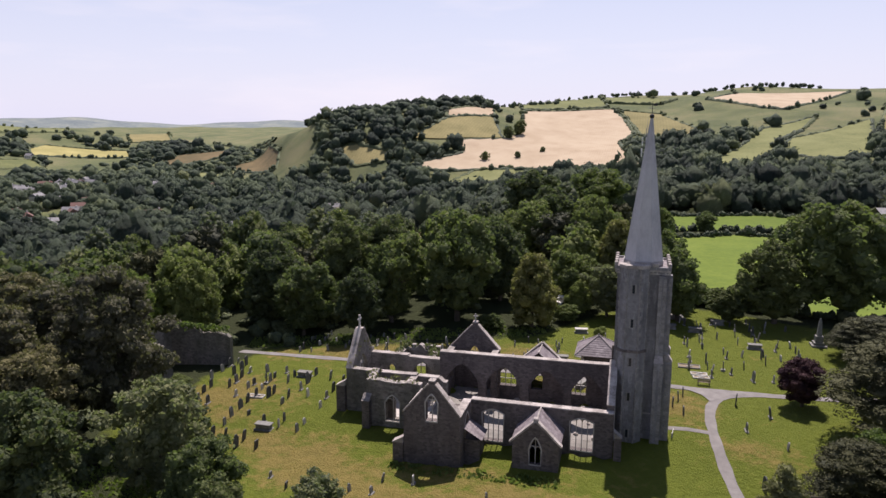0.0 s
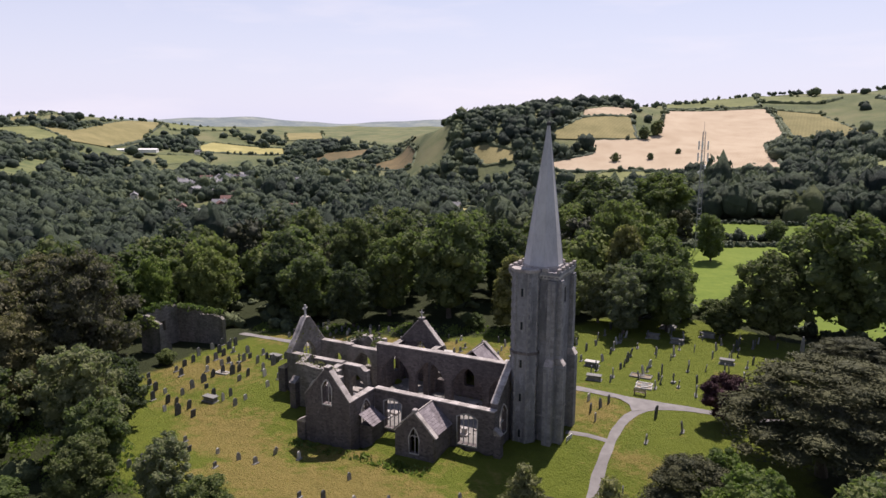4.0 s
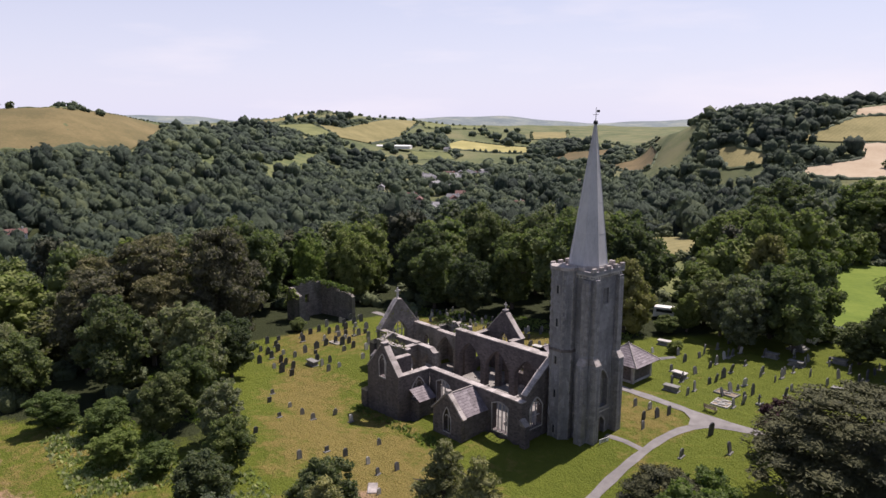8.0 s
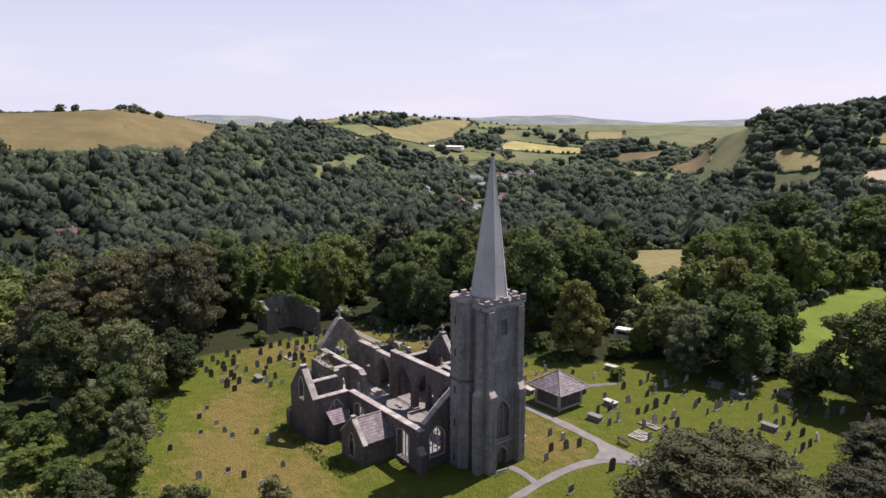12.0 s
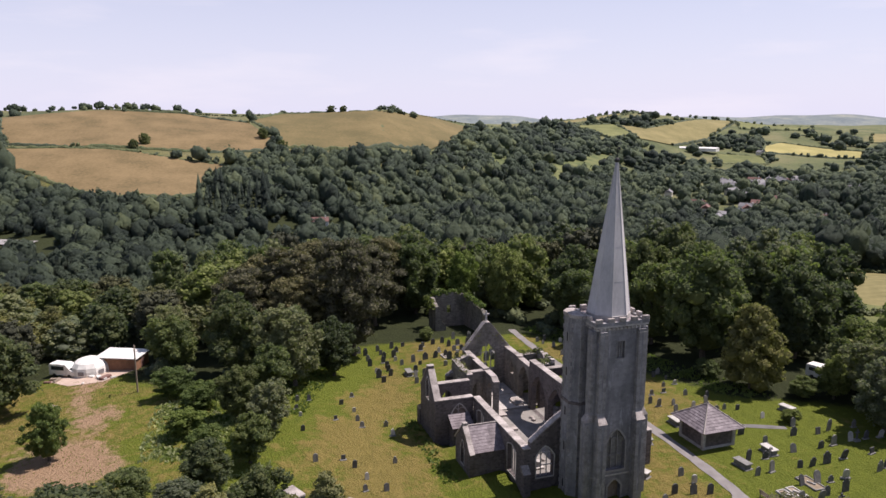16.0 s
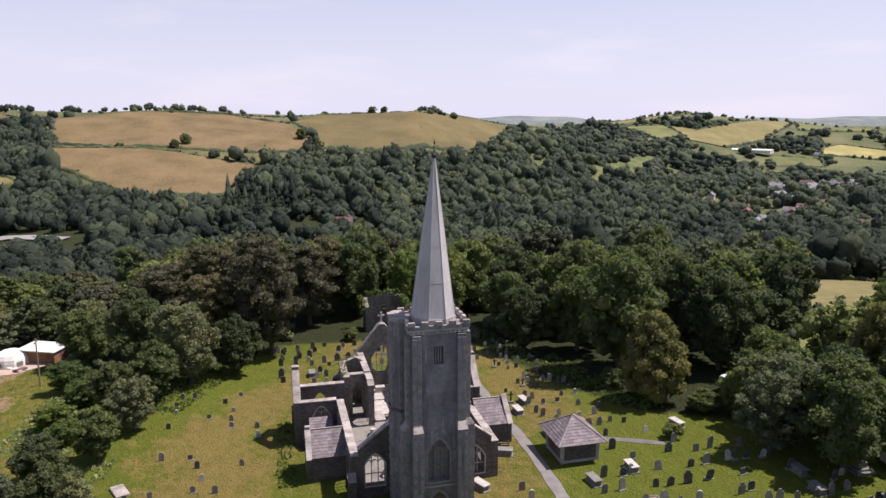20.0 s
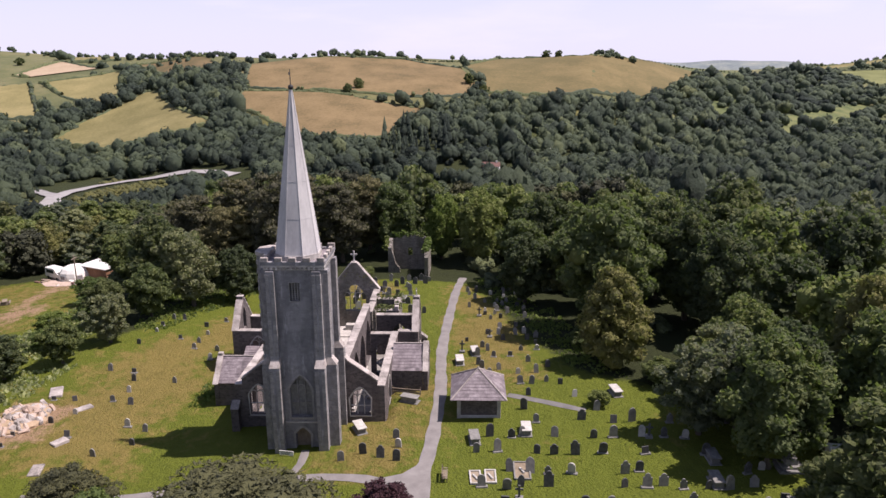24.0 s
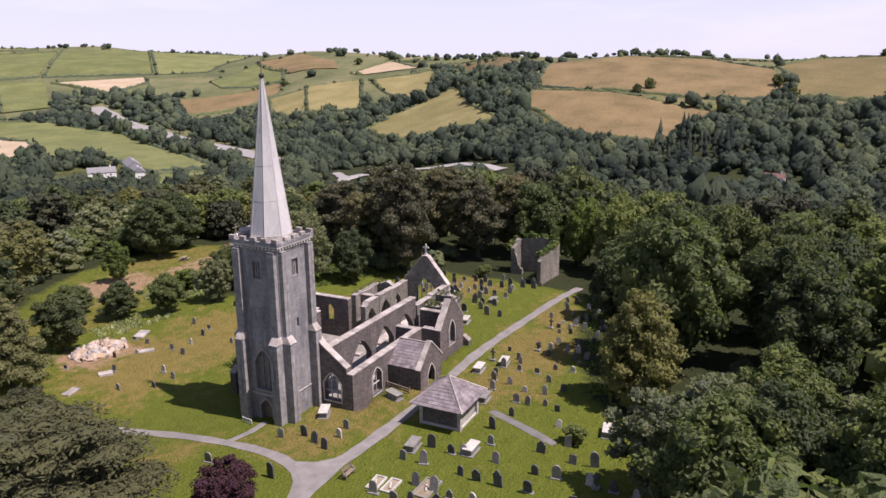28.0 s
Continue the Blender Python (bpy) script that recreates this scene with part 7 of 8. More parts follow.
def tufts(name, polys, count, size, mat, label, seed):
    """Long grass as many small leaning blades."""
    g = np.random.default_rng(seed)
    xs, ys = [], []
    lo = np.min([np.min(np.array(p), axis=0) for p in polys], axis=0)
    hi = np.max([np.max(np.array(p), axis=0) for p in polys], axis=0)
    x, y = g.uniform(lo[0], hi[0], count * 6), g.uniform(lo[1], hi[1], count * 6)
    ok = np.any([inside(p, x, y) for p in polys], axis=0)
    for b in (BLOCK[0], BLOCK[3], [(-34.2, 67.9), (5.2, 68.2), (5.2, 90.2), (-16, 94.2), (-34.2, 94)]):
        ok &= ~inside(b, x, y)
    ok &= ~near_path(x, y)
    patch = np.sin(x * 0.9 + 1.3 * np.sin(y * 0.6)) * np.sin(y * 0.8 + np.sin(x * 0.5)) + g.normal(size=len(x)) * 0.5
    ok &= patch > -0.1
    x, y = x[ok][:count], y[ok][:count]
    z = height(x, y)
    n = len(x)
    a = g.uniform(0, 6.28, n)
    s = size * g.uniform(0.5, 1.4, n)
    w = s * 0.55
    dx, dy = np.cos(a) * w, np.sin(a) * w
    lx, ly = g.normal(size=n) * s * 0.35, g.normal(size=n) * s * 0.35
    base = np.stack([x, y, z - 0.03], 1)
    v = np.stack([base + np.stack([-dx, -dy, 0 * x], 1), base + np.stack([dx, dy, 0 * x], 1), base + np.stack([dx * 0.6 + lx, dy * 0.6 + ly, s], 1), base + np.stack([-dx * 0.6 + lx, -dy * 0.6 + ly, s * 0.85], 1)], 1).reshape(-1, 3)
    tagged(new(name, quick_mesh(name, v, np.arange(len(v), dtype=np.int32).reshape(-1, 4), mat)), label, "grass", kind="stuff")


def near_path(x, y):
    k = np.zeros(x.shape, bool)
    for line, w in (([(13, 58), (11.6, 66), (10.5, 73), (9.9, 80), (9.3, 95)], 1.3), ([(32, 96.5), (9.3, 94.4), (-8, 95.4), (-50, 96.8), (-60, 98)], 1.4), ([(4, 82.2), (10, 81.8)], 1.1), ([(-7.2, 103.2), (-3.4, 111.5)], 0.9)):
        for (ax, ay), (bx, by) in zip(line, line[1:]):
            vx, vy = bx - ax, by - ay
            u = np.clip(((x - ax) * vx + (y - ay) * vy) / (vx * vx + vy * vy), 0, 1)
            k |= np.hypot(x - ax - u * vx, y - ay - u * vy) < w
    return k


STRAWY = foliage("dry_grass_blades", (0.27, 0.215, 0.088), 1.25, 0.45, 0.02, 0)
GREENY = foliage("green_grass_blades", (0.15, 0.185, 0.04), 1.4, 0.45, 0.02, 0)
tufts("dry_grass", DRY, 5000, 0.09, STRAWY, "straw-coloured long dry grass among the graves", 1)
tufts("green_grass", [YARD], 9000, 0.08, GREENY, "uneven tufts of green churchyard grass", 2)
tufts("dry_grass", [YARD], 2500, 0.08, STRAWY, "scattered dry grass tufts", 5)
tufts("meadow_grass", [MEADOW], 5000, 0.12, GREENY, "rough meadow grass", 3)
NETTLES = [[(-24, 66.2), (-6, 66.2), (-6, 69), (-24, 68)], [(-60, 66), (-30, 54), (-28, 50), (-46, 44), (-62, 60)], [(-40, 44), (-24, 44), (-20, 36), (-40, 34)], [(-36, 106), (-14, 112), (-12, 118), (-40, 112)], [(-60, 100), (-36, 105), (-40, 110), (-62, 106)]]
tufts("nettles", NETTLES, 11000, 0.3, LEAF["bright"], "rank weeds and nettles at the edge of the trees", 4)
FLOWERY = foliage("flowering_weed_heads", (0.30, 0.33, 0.17), 1.5, 0.4, 0.0, 0)
tufts("flowering_weeds", [[(-22, 33), (-40, 34), (-44, 42), (-30, 45), (-18, 42)], [(-14, 42), (-6, 42), (-4, 47), (-16, 48)]], 3200, 0.32, FLOWERY, "tall white-flowering weeds at the meadow's edge", 6)


# ---- far woods, hedges, village ----
def clump_bank(seed, lumps, kites, leaf, n=12):
    """A few tree crowns about 1 m in radius: overlapping lumps, and leaf sprays standing off them."""
    g = np.random.default_rng(seed)
    bank = []
    for _ in range(n):
        turn = g.uniform(0, 6.28) + np.arange(lumps) * 2.4
        out = 0.46 * np.sqrt((np.arange(lumps) + 0.3) / lumps) * g.uniform(0.8, 1.25, lumps)
        c = np.stack([np.cos(turn) * out, np.sin(turn) * out, 0.30 - out * g.uniform(0.4, 1.5, lumps)], 1)
        r = g.uniform(0.46, 0.74, lumps) * (1.12 - 0.05 * lumps)
        body = np.concatenate([p + ICO_V * k * np.array([1, 1, 1.05]) * g.uniform(0.72, 1.14, (len(ICO_V), 1)) for p, k in zip(c, r)])
        faces = np.concatenate([ICO_F + i * len(ICO_V) for i in range(lumps)])
        bank.append((leaf_quads(c, r * 0.98, kites, leaf, g, tilt=0.38), body, faces))
    return bank


def spruce_bank(seed, n=10):
    """Slim conifers: three stacked skirts and some sprays."""
    g = np.random.default_rng(seed)
    bank = []
    for _ in range(n):
        body, faces = [], []
        for z0, z1, r in ((-0.9, 0.5, 0.5), (-0.1, 1.1, 0.38), (0.6, 1.7, 0.24)):
            base = len(body)
            body += [(r * g.uniform(0.8, 1.2) * math.cos(k * 1.047), r * g.uniform(0.8, 1.2) * math.sin(k * 1.047), z0 + g.uniform(-0.1, 0.1)) for k in range(6)] + [(0, 0, z1)]
            faces += [(base + k, base + (k + 1) % 6, base + 6) for k in range(6)]
        c = np.array([(0, 0, -0.5), (0, 0, 0.1), (0, 0, 0.7)])
        bank.append((leaf_quads(c, np.array([0.52, 0.4, 0.28]), 14, 0.16, g, tilt=0.5), np.array(body), np.array(faces)))
    return bank


BANKS = clump_bank(4, 3, 28, 0.17), clump_bank(5, 2, 20, 0.17), clump_bank(6, 2, 5, 0.22), spruce_bank(8)


def clumps(name, pts, radii, tall, mat, label, category, seed=0, group="", low=0.55, bank=0):
    """Many far crowns as one mesh: pts (x, y), radii, height by radius."""
    g = np.random.default_rng(seed)
    z = height(pts[:, 0], pts[:, 1])
    quads, tris, tq, tt = [], [], [], []
    lists, start = [], 0
    tones = 0.40 + 0.20 * np.sin(pts[:, 0] / 47 + 1.7 * np.sin(pts[:, 1] / 61)) * np.sin(pts[:, 1] / 53 + 1.3 * np.sin(pts[:, 0] / 71)) + g.normal(0, 0.17, len(pts)) - (0.2 if bank == 3 else 0)
    for (x, y), r, t, h, tone in zip(pts, radii, tall, z, tones):
        q, core, faces = BANKS[bank][int(g.integers(0, 10))]
        a = g.uniform(0, 6.28)
        m = np.array([[math.cos(a), -math.sin(a), 0], [math.sin(a), math.cos(a), 0], [0, 0, 1]]) * r
        m[2, 2] = r * t
        at = np.array([x, y, h + r * t * low])
        quads.append(q @ m.T + at)
        tris.append(core @ m.T + at)
        tq.append(np.full(len(q), tone))
        tt.append(np.full(len(core), tone))
        lists.append(faces + start)
        start += len(core)
    qv, tv = np.concatenate(quads), np.concatenate(tris)
    qf = np.arange(len(qv), dtype=np.int32).reshape(-1, 4)
    tf = np.concatenate(lists) + len(qv)
    me = bpy.data.meshes.new(name)
    v = np.concatenate([qv, tv]).astype(np.float32)
    me.vertices.add(len(v))
    me.vertices.foreach_set("co", v.ravel())
    loops = np.concatenate([qf.ravel(), tf.ravel()]).astype(np.int32)
    me.loops.add(len(loops))
    me.loops.foreach_set("vertex_index", loops)
    me.polygons.add(len(qf) + len(tf))
    me.polygons.foreach_set("loop_start", np.concatenate([np.arange(0, qf.size, 4), qf.size + np.arange(0, tf.size, 3)]).astype(np.int32))
    me.update(calc_edges=True)
    me.polygons.foreach_set("use_smooth", [False] * len(qf) + [True] * len(tf))
    me.attributes.new("tone", "FLOAT", "POINT").data.foreach_set("value", np.concatenate(tq + tt).astype(np.float32))
    me.materials.append(mat)
    return tagged(new(name, me), label, category, group, "stuff")


ROADS = [[(-640, -760), (-582, -606), (-531, -481), (-508, -411), (-454, -307), (-425, -250)], [(-235, -95), (-270, -109), (-312, -130), (-358, -152), (-405, -154), (-438, -134), (-438, -95), (-420, -60)], [(-358, -152), (-400, -190)]]


def near_line(line, x, y, w):
    d = np.full(x.shape, 1e9)
    for (ax, ay), (bx, by) in zip(line, line[1:]):
        vx, vy = bx - ax, by - ay
        u = np.clip(((x - ax) * vx + (y - ay) * vy) / (vx * vx + vy * vy), 0, 1)
        d = np.minimum(d, np.hypot(x - ax - u * vx, y - ay - u * vy))
    return d < w


hr = np.random.default_rng(9)
HOMES = [(-553, 588), (-557, 626), (-535, 714), (-458, 702), (-655, 705), (-629, 718), (-556, 734), (-719, 765), (-445, 461), (-970, 973), (-352, -356), (-340, -338), (-466, 495), (-302, 474), (-1025, 867)]
for _ in range(24):
    u = hr.uniform()
    HOMES.append((-470 - 260 * u + 28 * hr.normal(), 490 + 285 * u + 42 * hr.normal()))
VILLAGE = [(-480, 500), (-560, 470), (-720, 640), (-760, 800), (-640, 800), (-500, 620)]
OPEN = [[(-20, 140), (-11, 146), (-42, 186), (-70, 215), (-86, 212), (-56, 176), (-34, 152)], [(-200, -60), (-330, -90), (-400, -70), (-430, -150), (-330, -160), (-215, -110)], [(-345, -340), (-300, -370), (-150, -185), (-215, -130)], [(-385, -340), (-320, -410), (-215, -270), (-290, -220)], [(-470, -170), (-380, -120), (-330, -180), (-400, -210)]]
rng = np.random.default_rng(77)
r_all, a_all = [], []
r = 132.0
while r < 1850:
    gap = 5.4 + r * 0.0062
    n = int(radians(178) * r / gap)
    a_all.append(np.radians(66) + radians(178) * (np.arange(n) + rng.uniform(0, 1, n)) / n)
    r_all.append(r + rng.uniform(-0.5, 0.5, n) * gap)
    r += gap * 0.95
r_all, a_all = np.concatenate(r_all), np.concatenate(a_all)
x_all, y_all = HUB[0] + r_all * np.cos(a_all), HUB[1] + r_all * np.sin(a_all)
azd = np.degrees(a_all)
keep = r_all < along(CREST, azd, 1) * 1.06
for p, h in FIELDS:
    keep &= ~inside(p, x_all, y_all) | ((not h) & (rng.uniform(0, 1, len(x_all)) < 0.22))
    if not h:
        continue
    keep &= ~((r_all > 230) & inside(p, x_all + np.clip(r_all * 0.05, 0, 45) * np.cos(a_all), y_all + np.clip(r_all * 0.05, 0, 45) * np.sin(a_all)))
for x, y in HOMES:
    ahead = math.hypot(x - HUB[0], y - HUB[1]) - r_all
    aside = np.abs(np.arctan2(np.sin(a_all - math.atan2(y - HUB[1], x - HUB[0])), np.cos(a_all - math.atan2(y - HUB[1], x - HUB[0])))) * r_all
    keep &= ~((aside < 11) & (ahead > -10) & (ahead < (20 if y > 0 else 60)))
for p in ROADS:
    keep &= ~near_line(p, x_all, y_all, 15)
    for ahead in (12, 24, 36):
        keep &= ~near_line(p, x_all + ahead * np.cos(a_all), y_all + ahead * np.sin(a_all), 11)
keep &= ~(inside(VILLAGE, x_all, y_all) & (rng.uniform(0, 1, len(x_all)) < 0.6))
for p in OPEN:
    keep &= ~inside(p, x_all, y_all)
near = np.array([(a, b) for a, b, c in placed])
keep &= ~((r_all < 190) & (np.min(np.hypot(x_all[:, None] - near[None, :, 0], y_all[:, None] - near[None, :, 1]), axis=1) < 7))
keep &= ~((r_all < 185) & (soft(MEADOW, x_all, y_all, 4) > 0.05))
keep &= ~((x_all > -20) & (x_all < 90) & (y_all > 100) & (y_all < 262) & (rng.uniform(0, 1, len(x_all)) < 0.93))
# woods fill the valley; higher up only some slopes are wooded
crest = along(CREST, azd, 1)
part_up = r_all / crest
luck = rng.uniform(0, 1, len(x_all))
hanger = ((azd > 102) & (azd < 117.5) & (r_all > 640)) | ((azd > 148) & (azd < 171) & (part_up < 0.93)) | ((azd > 196) & (azd < 207) & (part_up < 0.78))
open_up = (part_up > np.where((azd > 116) & (azd < 172), 0.90, np.where((azd > 172) & (azd < 206), 0.84, 0.62))) & ~hanger
keep &= ~open_up | (luck < 0.02)
rows_of = (np.abs(np.sin(x_all / 95 + 0.6 * np.sin(y_all / 130))) < 0.10) | (np.abs(np.sin(y_all / 120 + 0.8 * np.sin(x_all / 150))) < 0.09)
keep &= ~((azd > 118) & (azd < 150) & (part_up > 0.62)) | (luck < 0.03) | rows_of | (np.sin(x_all / 83 + 1.1 * np.sin(y_all / 97)) * np.sin(y_all / 91 + 0.7) > 0.02)
keep &= (part_up < 0.985) | hanger
thin = np.sin(x_all / 61 + 2) * np.sin(y_all / 73) + 0.35 * np.sin(x_all / 23)
keep &= (thin < 0.62) | (luck < 0.35) | hanger
x_all, y_all, r_all, azd = x_all[keep], y_all[keep], r_all[keep], azd[keep]
size = (4.7 + r_all * 0.0036) * np.clip(np.exp(rng.normal(0, 0.33, len(x_all))), 0.5, 1.6) * np.where((azd > 186) & (r_all < 330), 0.66, 1.0)
lift = rng.uniform(0.75, 1.35, len(x_all)) * np.where(rng.uniform(0, 1, len(x_all)) < 0.08, 1.4, 1.0) * np.where(r_all > 900, 0.8, 1.0)
spruce = np.hypot(x_all + 488, y_all - 62) < 30
size, lift = np.where(spruce, size * 0.85, size), np.where(spruce, 1.15, lift)
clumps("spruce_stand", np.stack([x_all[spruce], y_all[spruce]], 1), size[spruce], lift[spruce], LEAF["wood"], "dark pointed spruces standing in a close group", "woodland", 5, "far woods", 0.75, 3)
x_all, y_all, r_all, azd, size, lift = (v[~spruce] for v in (x_all, y_all, r_all, azd, size, lift))
for k in range(66, 244, 14):
    for lo, hi, bank in ((0, 420, 0), (420, 900, 1), (900, 2000, 2)):
        s = (azd >= k) & (azd < k + 14) & (r_all >= lo) & (r_all < hi)
        if s.any():
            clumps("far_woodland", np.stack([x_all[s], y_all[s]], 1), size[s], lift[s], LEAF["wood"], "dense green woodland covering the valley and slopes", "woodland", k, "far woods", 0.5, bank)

# low scrub on the open ground beside the lane
g = np.random.default_rng(58)
sx, sy = g.uniform(-440, -200, 2600), g.uniform(-175, -50, 2600)
low = inside([(-195, -50), (-330, -75), (-405, -60), (-440, -155), (-335, -170), (-205, -120)], sx, sy)
away = np.arctan2(sy - HUB[1], sx - HUB[0])
for p in ROADS:
    for ahead in (0, 9, 17):
        low &= ~near_line(p, sx + ahead * np.cos(away), sy + ahead * np.sin(away), 9)
clumps("lane_scrub", np.stack([sx[low], sy[low]], 1), g.uniform(1.3, 3.0, int(low.sum())), g.uniform(0.5, 0.95, int(low.sum())), LEAF["olive"], "low olive-green scrub beside the lane", "scrub", 3, "far woods", 0.45, 0)

# hedgerows round the fields: lumpy banks of leaf, with a tree here and there
for i, (outline, hedged) in enumerate(FIELDS):
    g = np.random.default_rng(300 + i)
    vs, fs, pts, rad = [], [], [], []
    for (ax, ay), (bx, by) in zip(outline, outline[1:] + outline[:1]):
        run = math.hypot(bx - ax, by - ay)
        n = max(2, int(run / 4.0))
        tall = g.uniform(2.0, 4.6)
        nx, ny = -(by - ay) / run, (bx - ax) / run
        if g.uniform() < 0.12:
            continue
        if math.hypot(ax, ay - 80) < 300:
            for j in range(int(run / 1.3)):
                pts.append((ax + (bx - ax) * j * 1.3 / run + g.normal() * 0.35, ay + (by - ay) * j * 1.3 / run + g.normal() * 0.35))
                rad.append(g.uniform(0.9, 1.6) * (1.5 if g.uniform() < 0.06 else 1))
            continue
        start = len(vs)
        for j in range(n + 1):
            u = j / n
            w, h, k = g.uniform(1.5, 3.2), tall * g.uniform(0.6, 1.35), g.normal() * 0.5
            x, y = ax + (bx - ax) * u + nx * k, ay + (by - ay) * u + ny * k
            z = gz(x, y) - 0.2
            for o, t in ((-1.15, 0), (-0.95, 0.62), (-0.2, 1.0), (0.65, 0.85), (1.1, 0)):
                vs.append((x + nx * o * w, y + ny * o * w, z + t * h * g.uniform(0.85, 1.1)))
            if g.uniform() < (0.13 if outline[0][1] > 600 else 0.06):
                pts.append((x, y))
                rad.append(g.uniform(2.6, 5.6))
        for j in range(n):
            for q in range(4):
                p = start + 5 * j + q
                fs.append((p, p + 1, p + 6, p + 5))
    if vs:
        hedge = new("hedgerow", raw_mesh("hedgerow", vs, fs, LEAF["hedge"], True))
        tagged(hedge, "dark green hedgerow between fields", "hedge", "hedgerows of the hills", "stuff")
    if pts:
        clumps("hedge_trees", np.array(pts), np.array(rad), g.uniform(0.9, 1.25, len(pts)), LEAF["hedge"], "round trees standing along a hedgerow", "trees", i, "trees of the hedgerows", 0.55, 0 if math.hypot(pts[0][0], pts[0][1] - 80) < 300 else 1)

# lone trees on the fields
for x, y, h, w in ((-168, 800, 13, 11), (-132, 815, 10, 9), (-108, 842, 9, 8), (-150, 930, 22, 20), (-158, 905, 18, 16), (-700, -12, 14, 13), (-684, -22, 11, 10), (-742, 104, 14, 14), (-700, 118, 12, 12), (-905, 205, 12, 15), (-898, 220, 11, 12), (-860, -600, 12, 12), (-1010, -560, 13, 14)):
    tree("plain_dark_tree", x, y, h, w, group="lone trees in the fields")


def house(x, y, turn, l, w, h, roof, wall_mat, label, name="house", group="houses of the village"):
    z = gz(x, y)
    top = thing(name, label, "house", (x, y, z), group, turn=turn)
    part("wall", boxed(-l / 2, l / 2, -w / 2, w / 2, -1.5, h), wall_mat, top)
    rh = w * 0.38
    bm = bmesh.new()
    vs = [bm.verts.new(p) for p in ((-l / 2 - .3, -w / 2 - .4, h), (l / 2 + .3, -w / 2 - .4, h), (l / 2 + .3, w / 2 + .4, h), (-l / 2 - .3, w / 2 + .4, h), (-l / 2 - .3, 0, h + rh), (l / 2 + .3, 0, h + rh))]
    for f in ((0, 1, 5, 4), (2, 3, 4, 5), (0, 4, 3), (1, 2, 5), (0, 3, 2, 1)):
        bm.faces.new([vs[k] for k in f])
    rf = part("roof", bm, roof, top)
    part("chimney", boxed(l * 0.3, l * 0.3 + 0.9, -0.4, 0.4, h + rh * 0.5, h + rh + 1.1), wall_mat, rf)
    for s in (-1, 1):
        for k in (-0.3, 0.0, 0.3):
            part("window", boxed(k * l - 0.6, k * l + 0.6, s * (w / 2 + 0.02) - 0.03, s * (w / 2 + 0.02) + 0.03, h * 0.45, h * 0.45 + 1.2), DARKGLASS, top)
    return top


g = np.random.default_rng(9)
for x, y in HOMES[:10] + HOMES[15:]:
    roof = (GREYROOF, GREYROOF, REDROOF)[int(g.integers(0, 3))] if g.uniform() < 0.8 else GREYROOF
    house(x, y, g.uniform(0, 180), g.uniform(11, 20), g.uniform(7, 9.5), g.uniform(4.5, 6), roof, WHITE if g.uniform() < 0.5 else RENDER, "pale rendered valley house with a pitched roof")
for x, y, t, l, w, h, roof, label in (
        (-488, 161, 75, 11, 7, 4.0, REDROOF, "house with a red tiled roof among valley trees"), (-440, 117, 80, 13, 7, 3.4, REDROOF, "low house with a brownish roof"),
        (-352, -356, 55, 36, 11, 6.0, GREYROOF, "long white farmhouse in the valley fields"), (-334, -330, 55, 26, 10, 5.0, GREYROOF, "white farm building beside the farmhouse"), (-318, -350, 145, 20, 10, 4.5, GREYROOF, "low white farm outbuilding"),
        (-260, 585, 10, 14, 8, 4.5, GREYROOF, "pale house below the hill fields"), (-220, 640, 60, 12, 8, 4.5, GREYROOF, "pale house below the hill fields"), (-180, 610, 20, 16, 8, 4.5, GREYROOF, "pale house below the hill fields"), (-120, 640, 100, 14, 8, 4.5, GREYROOF, "pale house below the hill fields"),
        (150, 520, 20, 16, 9, 4.5, GREYROOF, "grey-roofed house among trees"), (110, 545, 80, 13, 8, 4.5, REDROOF, "red-roofed house among trees")):
    house(x, y, t, l, w, h, roof, WHITE, label, group="scattered houses")
for x, y, t, l, w in ((-1025, 867, 38, 95, 24), (-466, 495, 25, 46, 14), (-302, 474, 28, 48, 12)):
    top = thing("long_shed", "long low white-roofed shed", "shed", (x, y, gz(x, y)), "long sheds", turn=t)
    part("wall", boxed(-l / 2, l / 2, -w / 2, w / 2, -2, 3.4), WHITE, top)
    part("roof", prism([(-l / 2 - .5, -w / 2 - .5), (l / 2 + .5, -w / 2 - .5), (l / 2 + .5, w / 2 + .5), (-l / 2 - .5, w / 2 + .5)], 3.41, 5.2, [(-l / 2, -0.6), (l / 2, -0.6), (l / 2, 0.6), (-l / 2, 0.6)]), WHITE if x < -900 else GREYROOF, top)

# barn by the south fields
top = thing("barn", "dark timber barn with a pale corrugated roof", "barn", (80, 232, gz(80, 232)), turn=8)
part("wall", boxed(-13, 13, -7, 7, -1.5, 4.2), TIMBER, top)
bm = bmesh.new()
for s in (-1, 1):
    for i in range(52):
        x = -13.5 + 27 * i / 52
        vs = [bm.verts.new(p) for p in ((x, s * 7.6, 4.1), (x + 0.26, s * 7.6, 4.2), (x + 0.52, s * 7.6, 4.1), (x + 0.52, 0, 6.9), (x + 0.26, 0, 7.0), (x, 0, 6.9))]
        bm.faces.new((vs[0], vs[1], vs[4], vs[5]))
        bm.faces.new((vs[1], vs[2], vs[3], vs[4]))
part("roof", bm, GREYROOF, top)

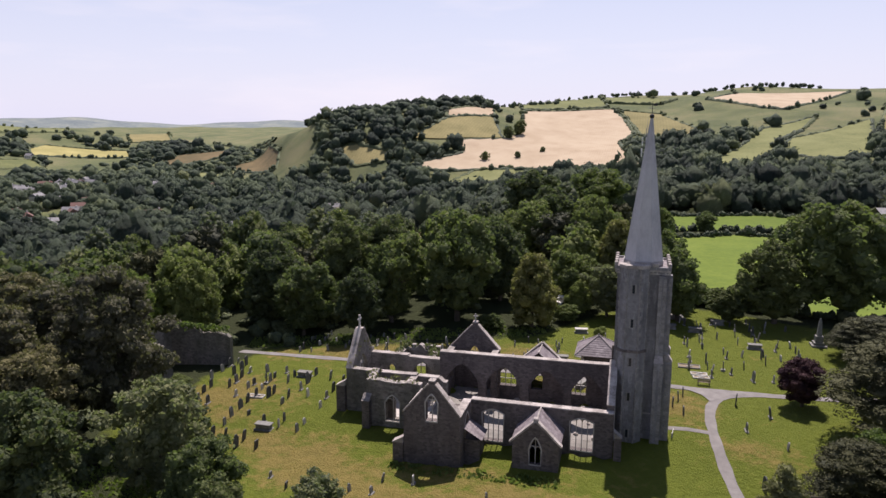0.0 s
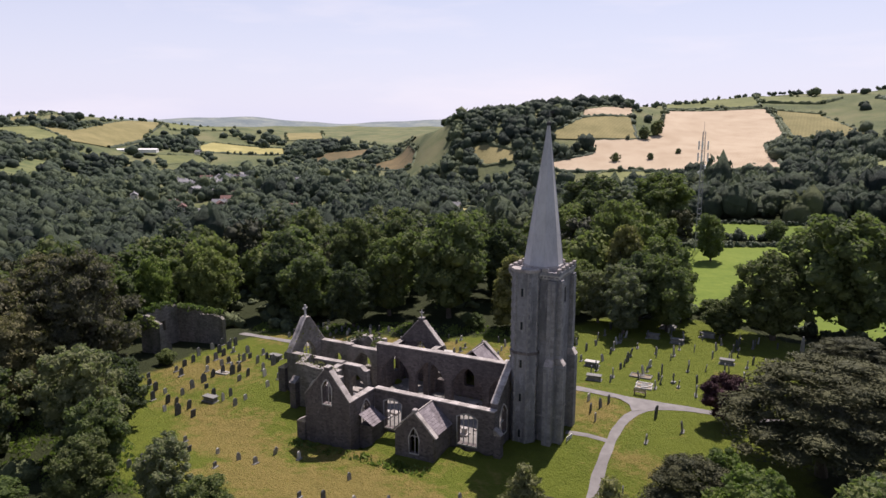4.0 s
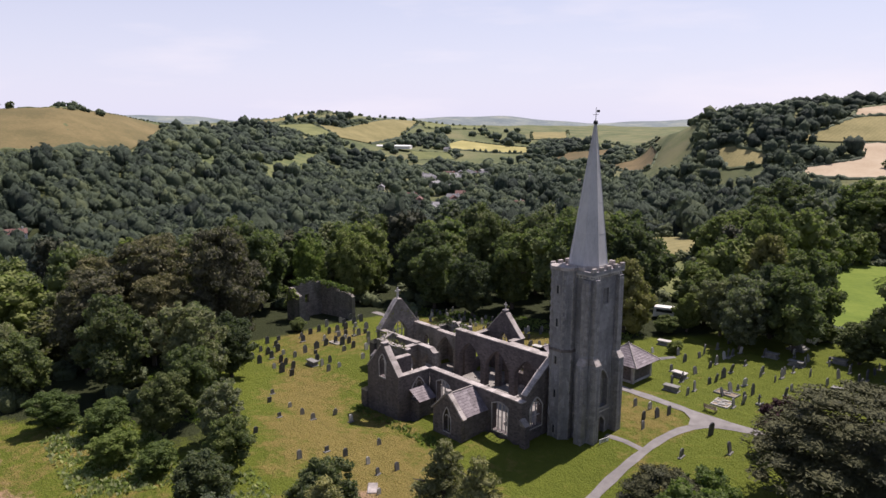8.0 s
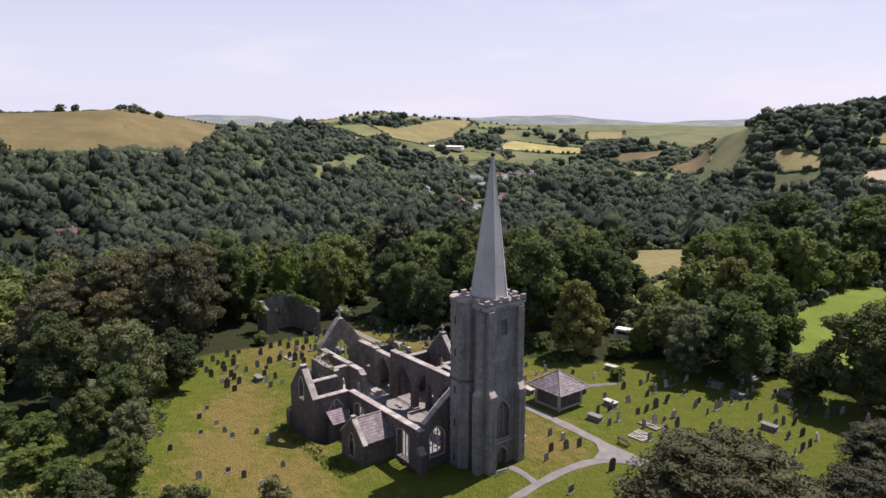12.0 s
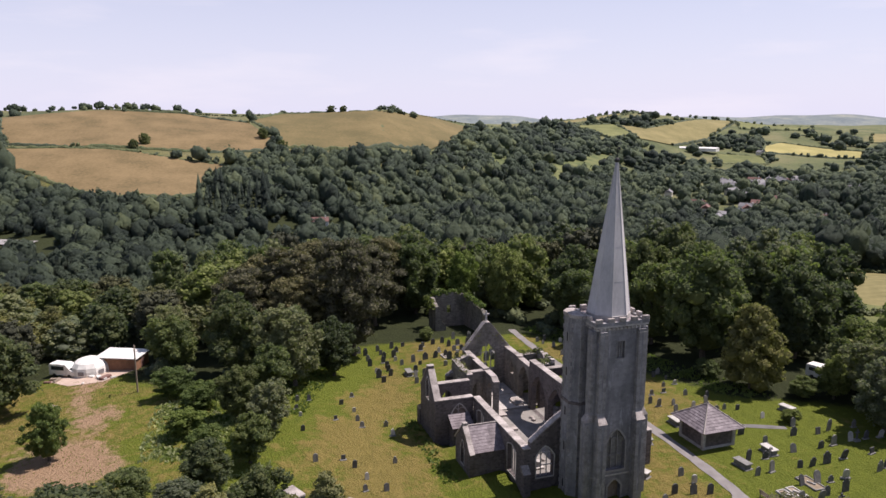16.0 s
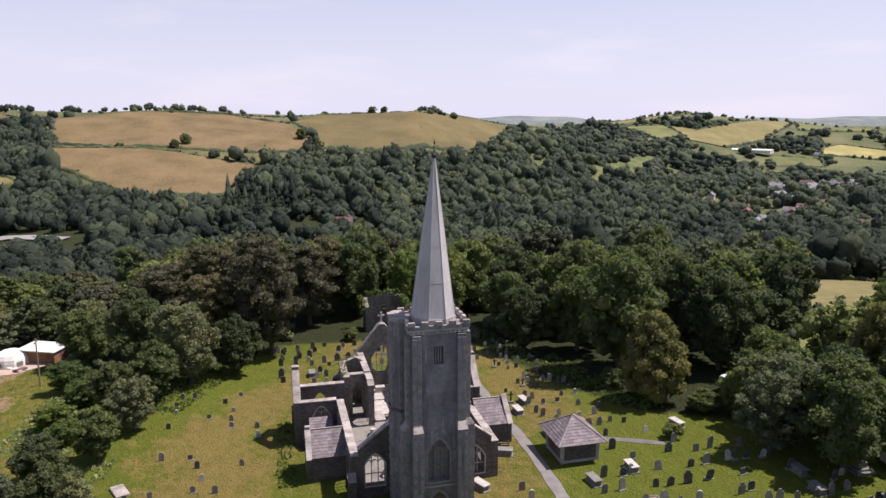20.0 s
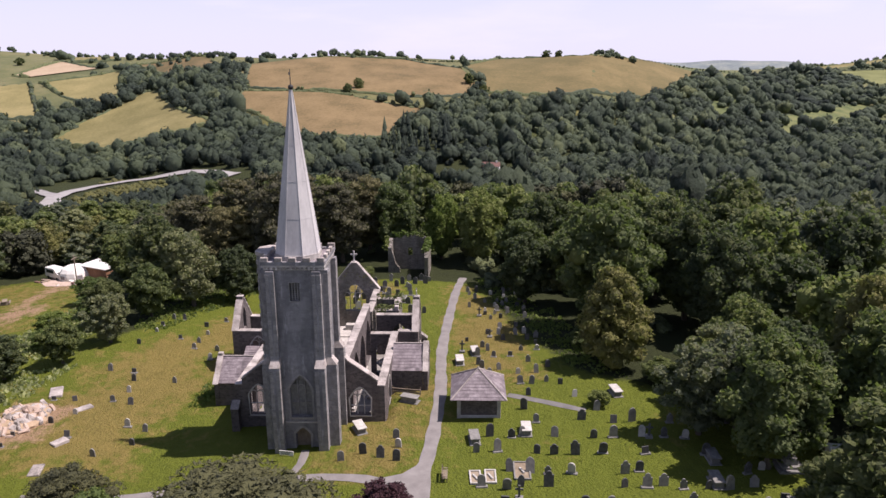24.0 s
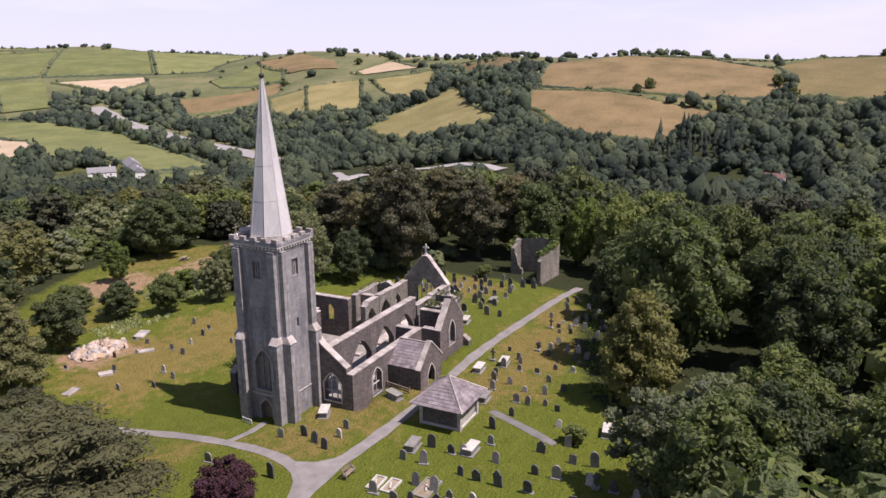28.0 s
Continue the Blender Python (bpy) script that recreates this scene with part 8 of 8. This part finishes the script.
# clumps of trees on the skyline
for i, (az, n, spread) in enumerate(((78, 6, 20), (83, 16, 60), (91, 12, 40), (99, 10, 40), (104, 10, 40), (166.5, 7, 25), (186, 10, 40), (190.5, 6, 20), (197, 12, 50), (201, 8, 40), (204, 12, 50), (209, 8, 50), (214, 9, 40), (224, 10, 60), (233, 6, 40), (148, 14, 60), (141, 8, 50))):
    g = np.random.default_rng(700 + i)
    n = n * 2
    rc = float(along(CREST, np.array(float(az)), 1)) * 0.995
    a = np.radians(az) + g.normal(size=n) * spread / rc
    rr = rc + g.normal(size=n) * 9
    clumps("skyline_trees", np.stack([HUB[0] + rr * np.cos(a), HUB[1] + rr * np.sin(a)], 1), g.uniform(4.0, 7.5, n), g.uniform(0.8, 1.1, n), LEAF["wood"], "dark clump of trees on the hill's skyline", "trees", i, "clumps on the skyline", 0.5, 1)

g = np.random.default_rng(41)
a = np.radians(np.arange(158.5, 186, 0.22)) + g.normal(0, 0.0008, 125)
rr = along(CREST, np.degrees(a), 1) * (0.992 + g.normal(0, 0.001, len(a)))
clumps("crest_hedge", np.stack([HUB[0] + rr * np.cos(a), HUB[1] + rr * np.sin(a)], 1), g.uniform(1.6, 2.7, len(a)), g.uniform(0.7, 1.0, len(a)), LEAF["hedge"], "low dark hedge along the hill's crest", "hedge", 8, "hedgerows of the hills", 0.4, 2)

# low undergrowth beneath the woods on the knoll's flanks
g = np.random.default_rng(55)
az, rr = np.radians(g.uniform(88, 264, 5200)), np.sqrt(g.uniform(54 ** 2, 150 ** 2, 5200))
ux, uy = HUB[0] + rr * np.cos(az), HUB[1] + rr * np.sin(az)
ok = (soft(YARD, ux, uy, 2) < 0.05) & (soft(MEADOW, ux, uy, 2) < 0.05)
for p in CLEAR[2:] + SHELVES:
    ok &= ~inside(p, ux, uy)
ok &= ~((ux > 2) & (uy > 100)) & ~((ux > 0) & (uy < 40)) & (np.hypot(ux + 39.5, uy + 5.5) > 7) & (np.hypot(ux + 26, uy + 25) > 12)
ux, uy = ux[ok][:480], uy[ok][:480]
clumps("undergrowth", np.stack([ux, uy], 1), g.uniform(1.3, 3.0, len(ux)), g.uniform(0.6, 1.0, len(ux)), LEAF["hedge"], "brambles and bushes growing beneath the trees", "undergrowth", 3, "", 0.4, 0)
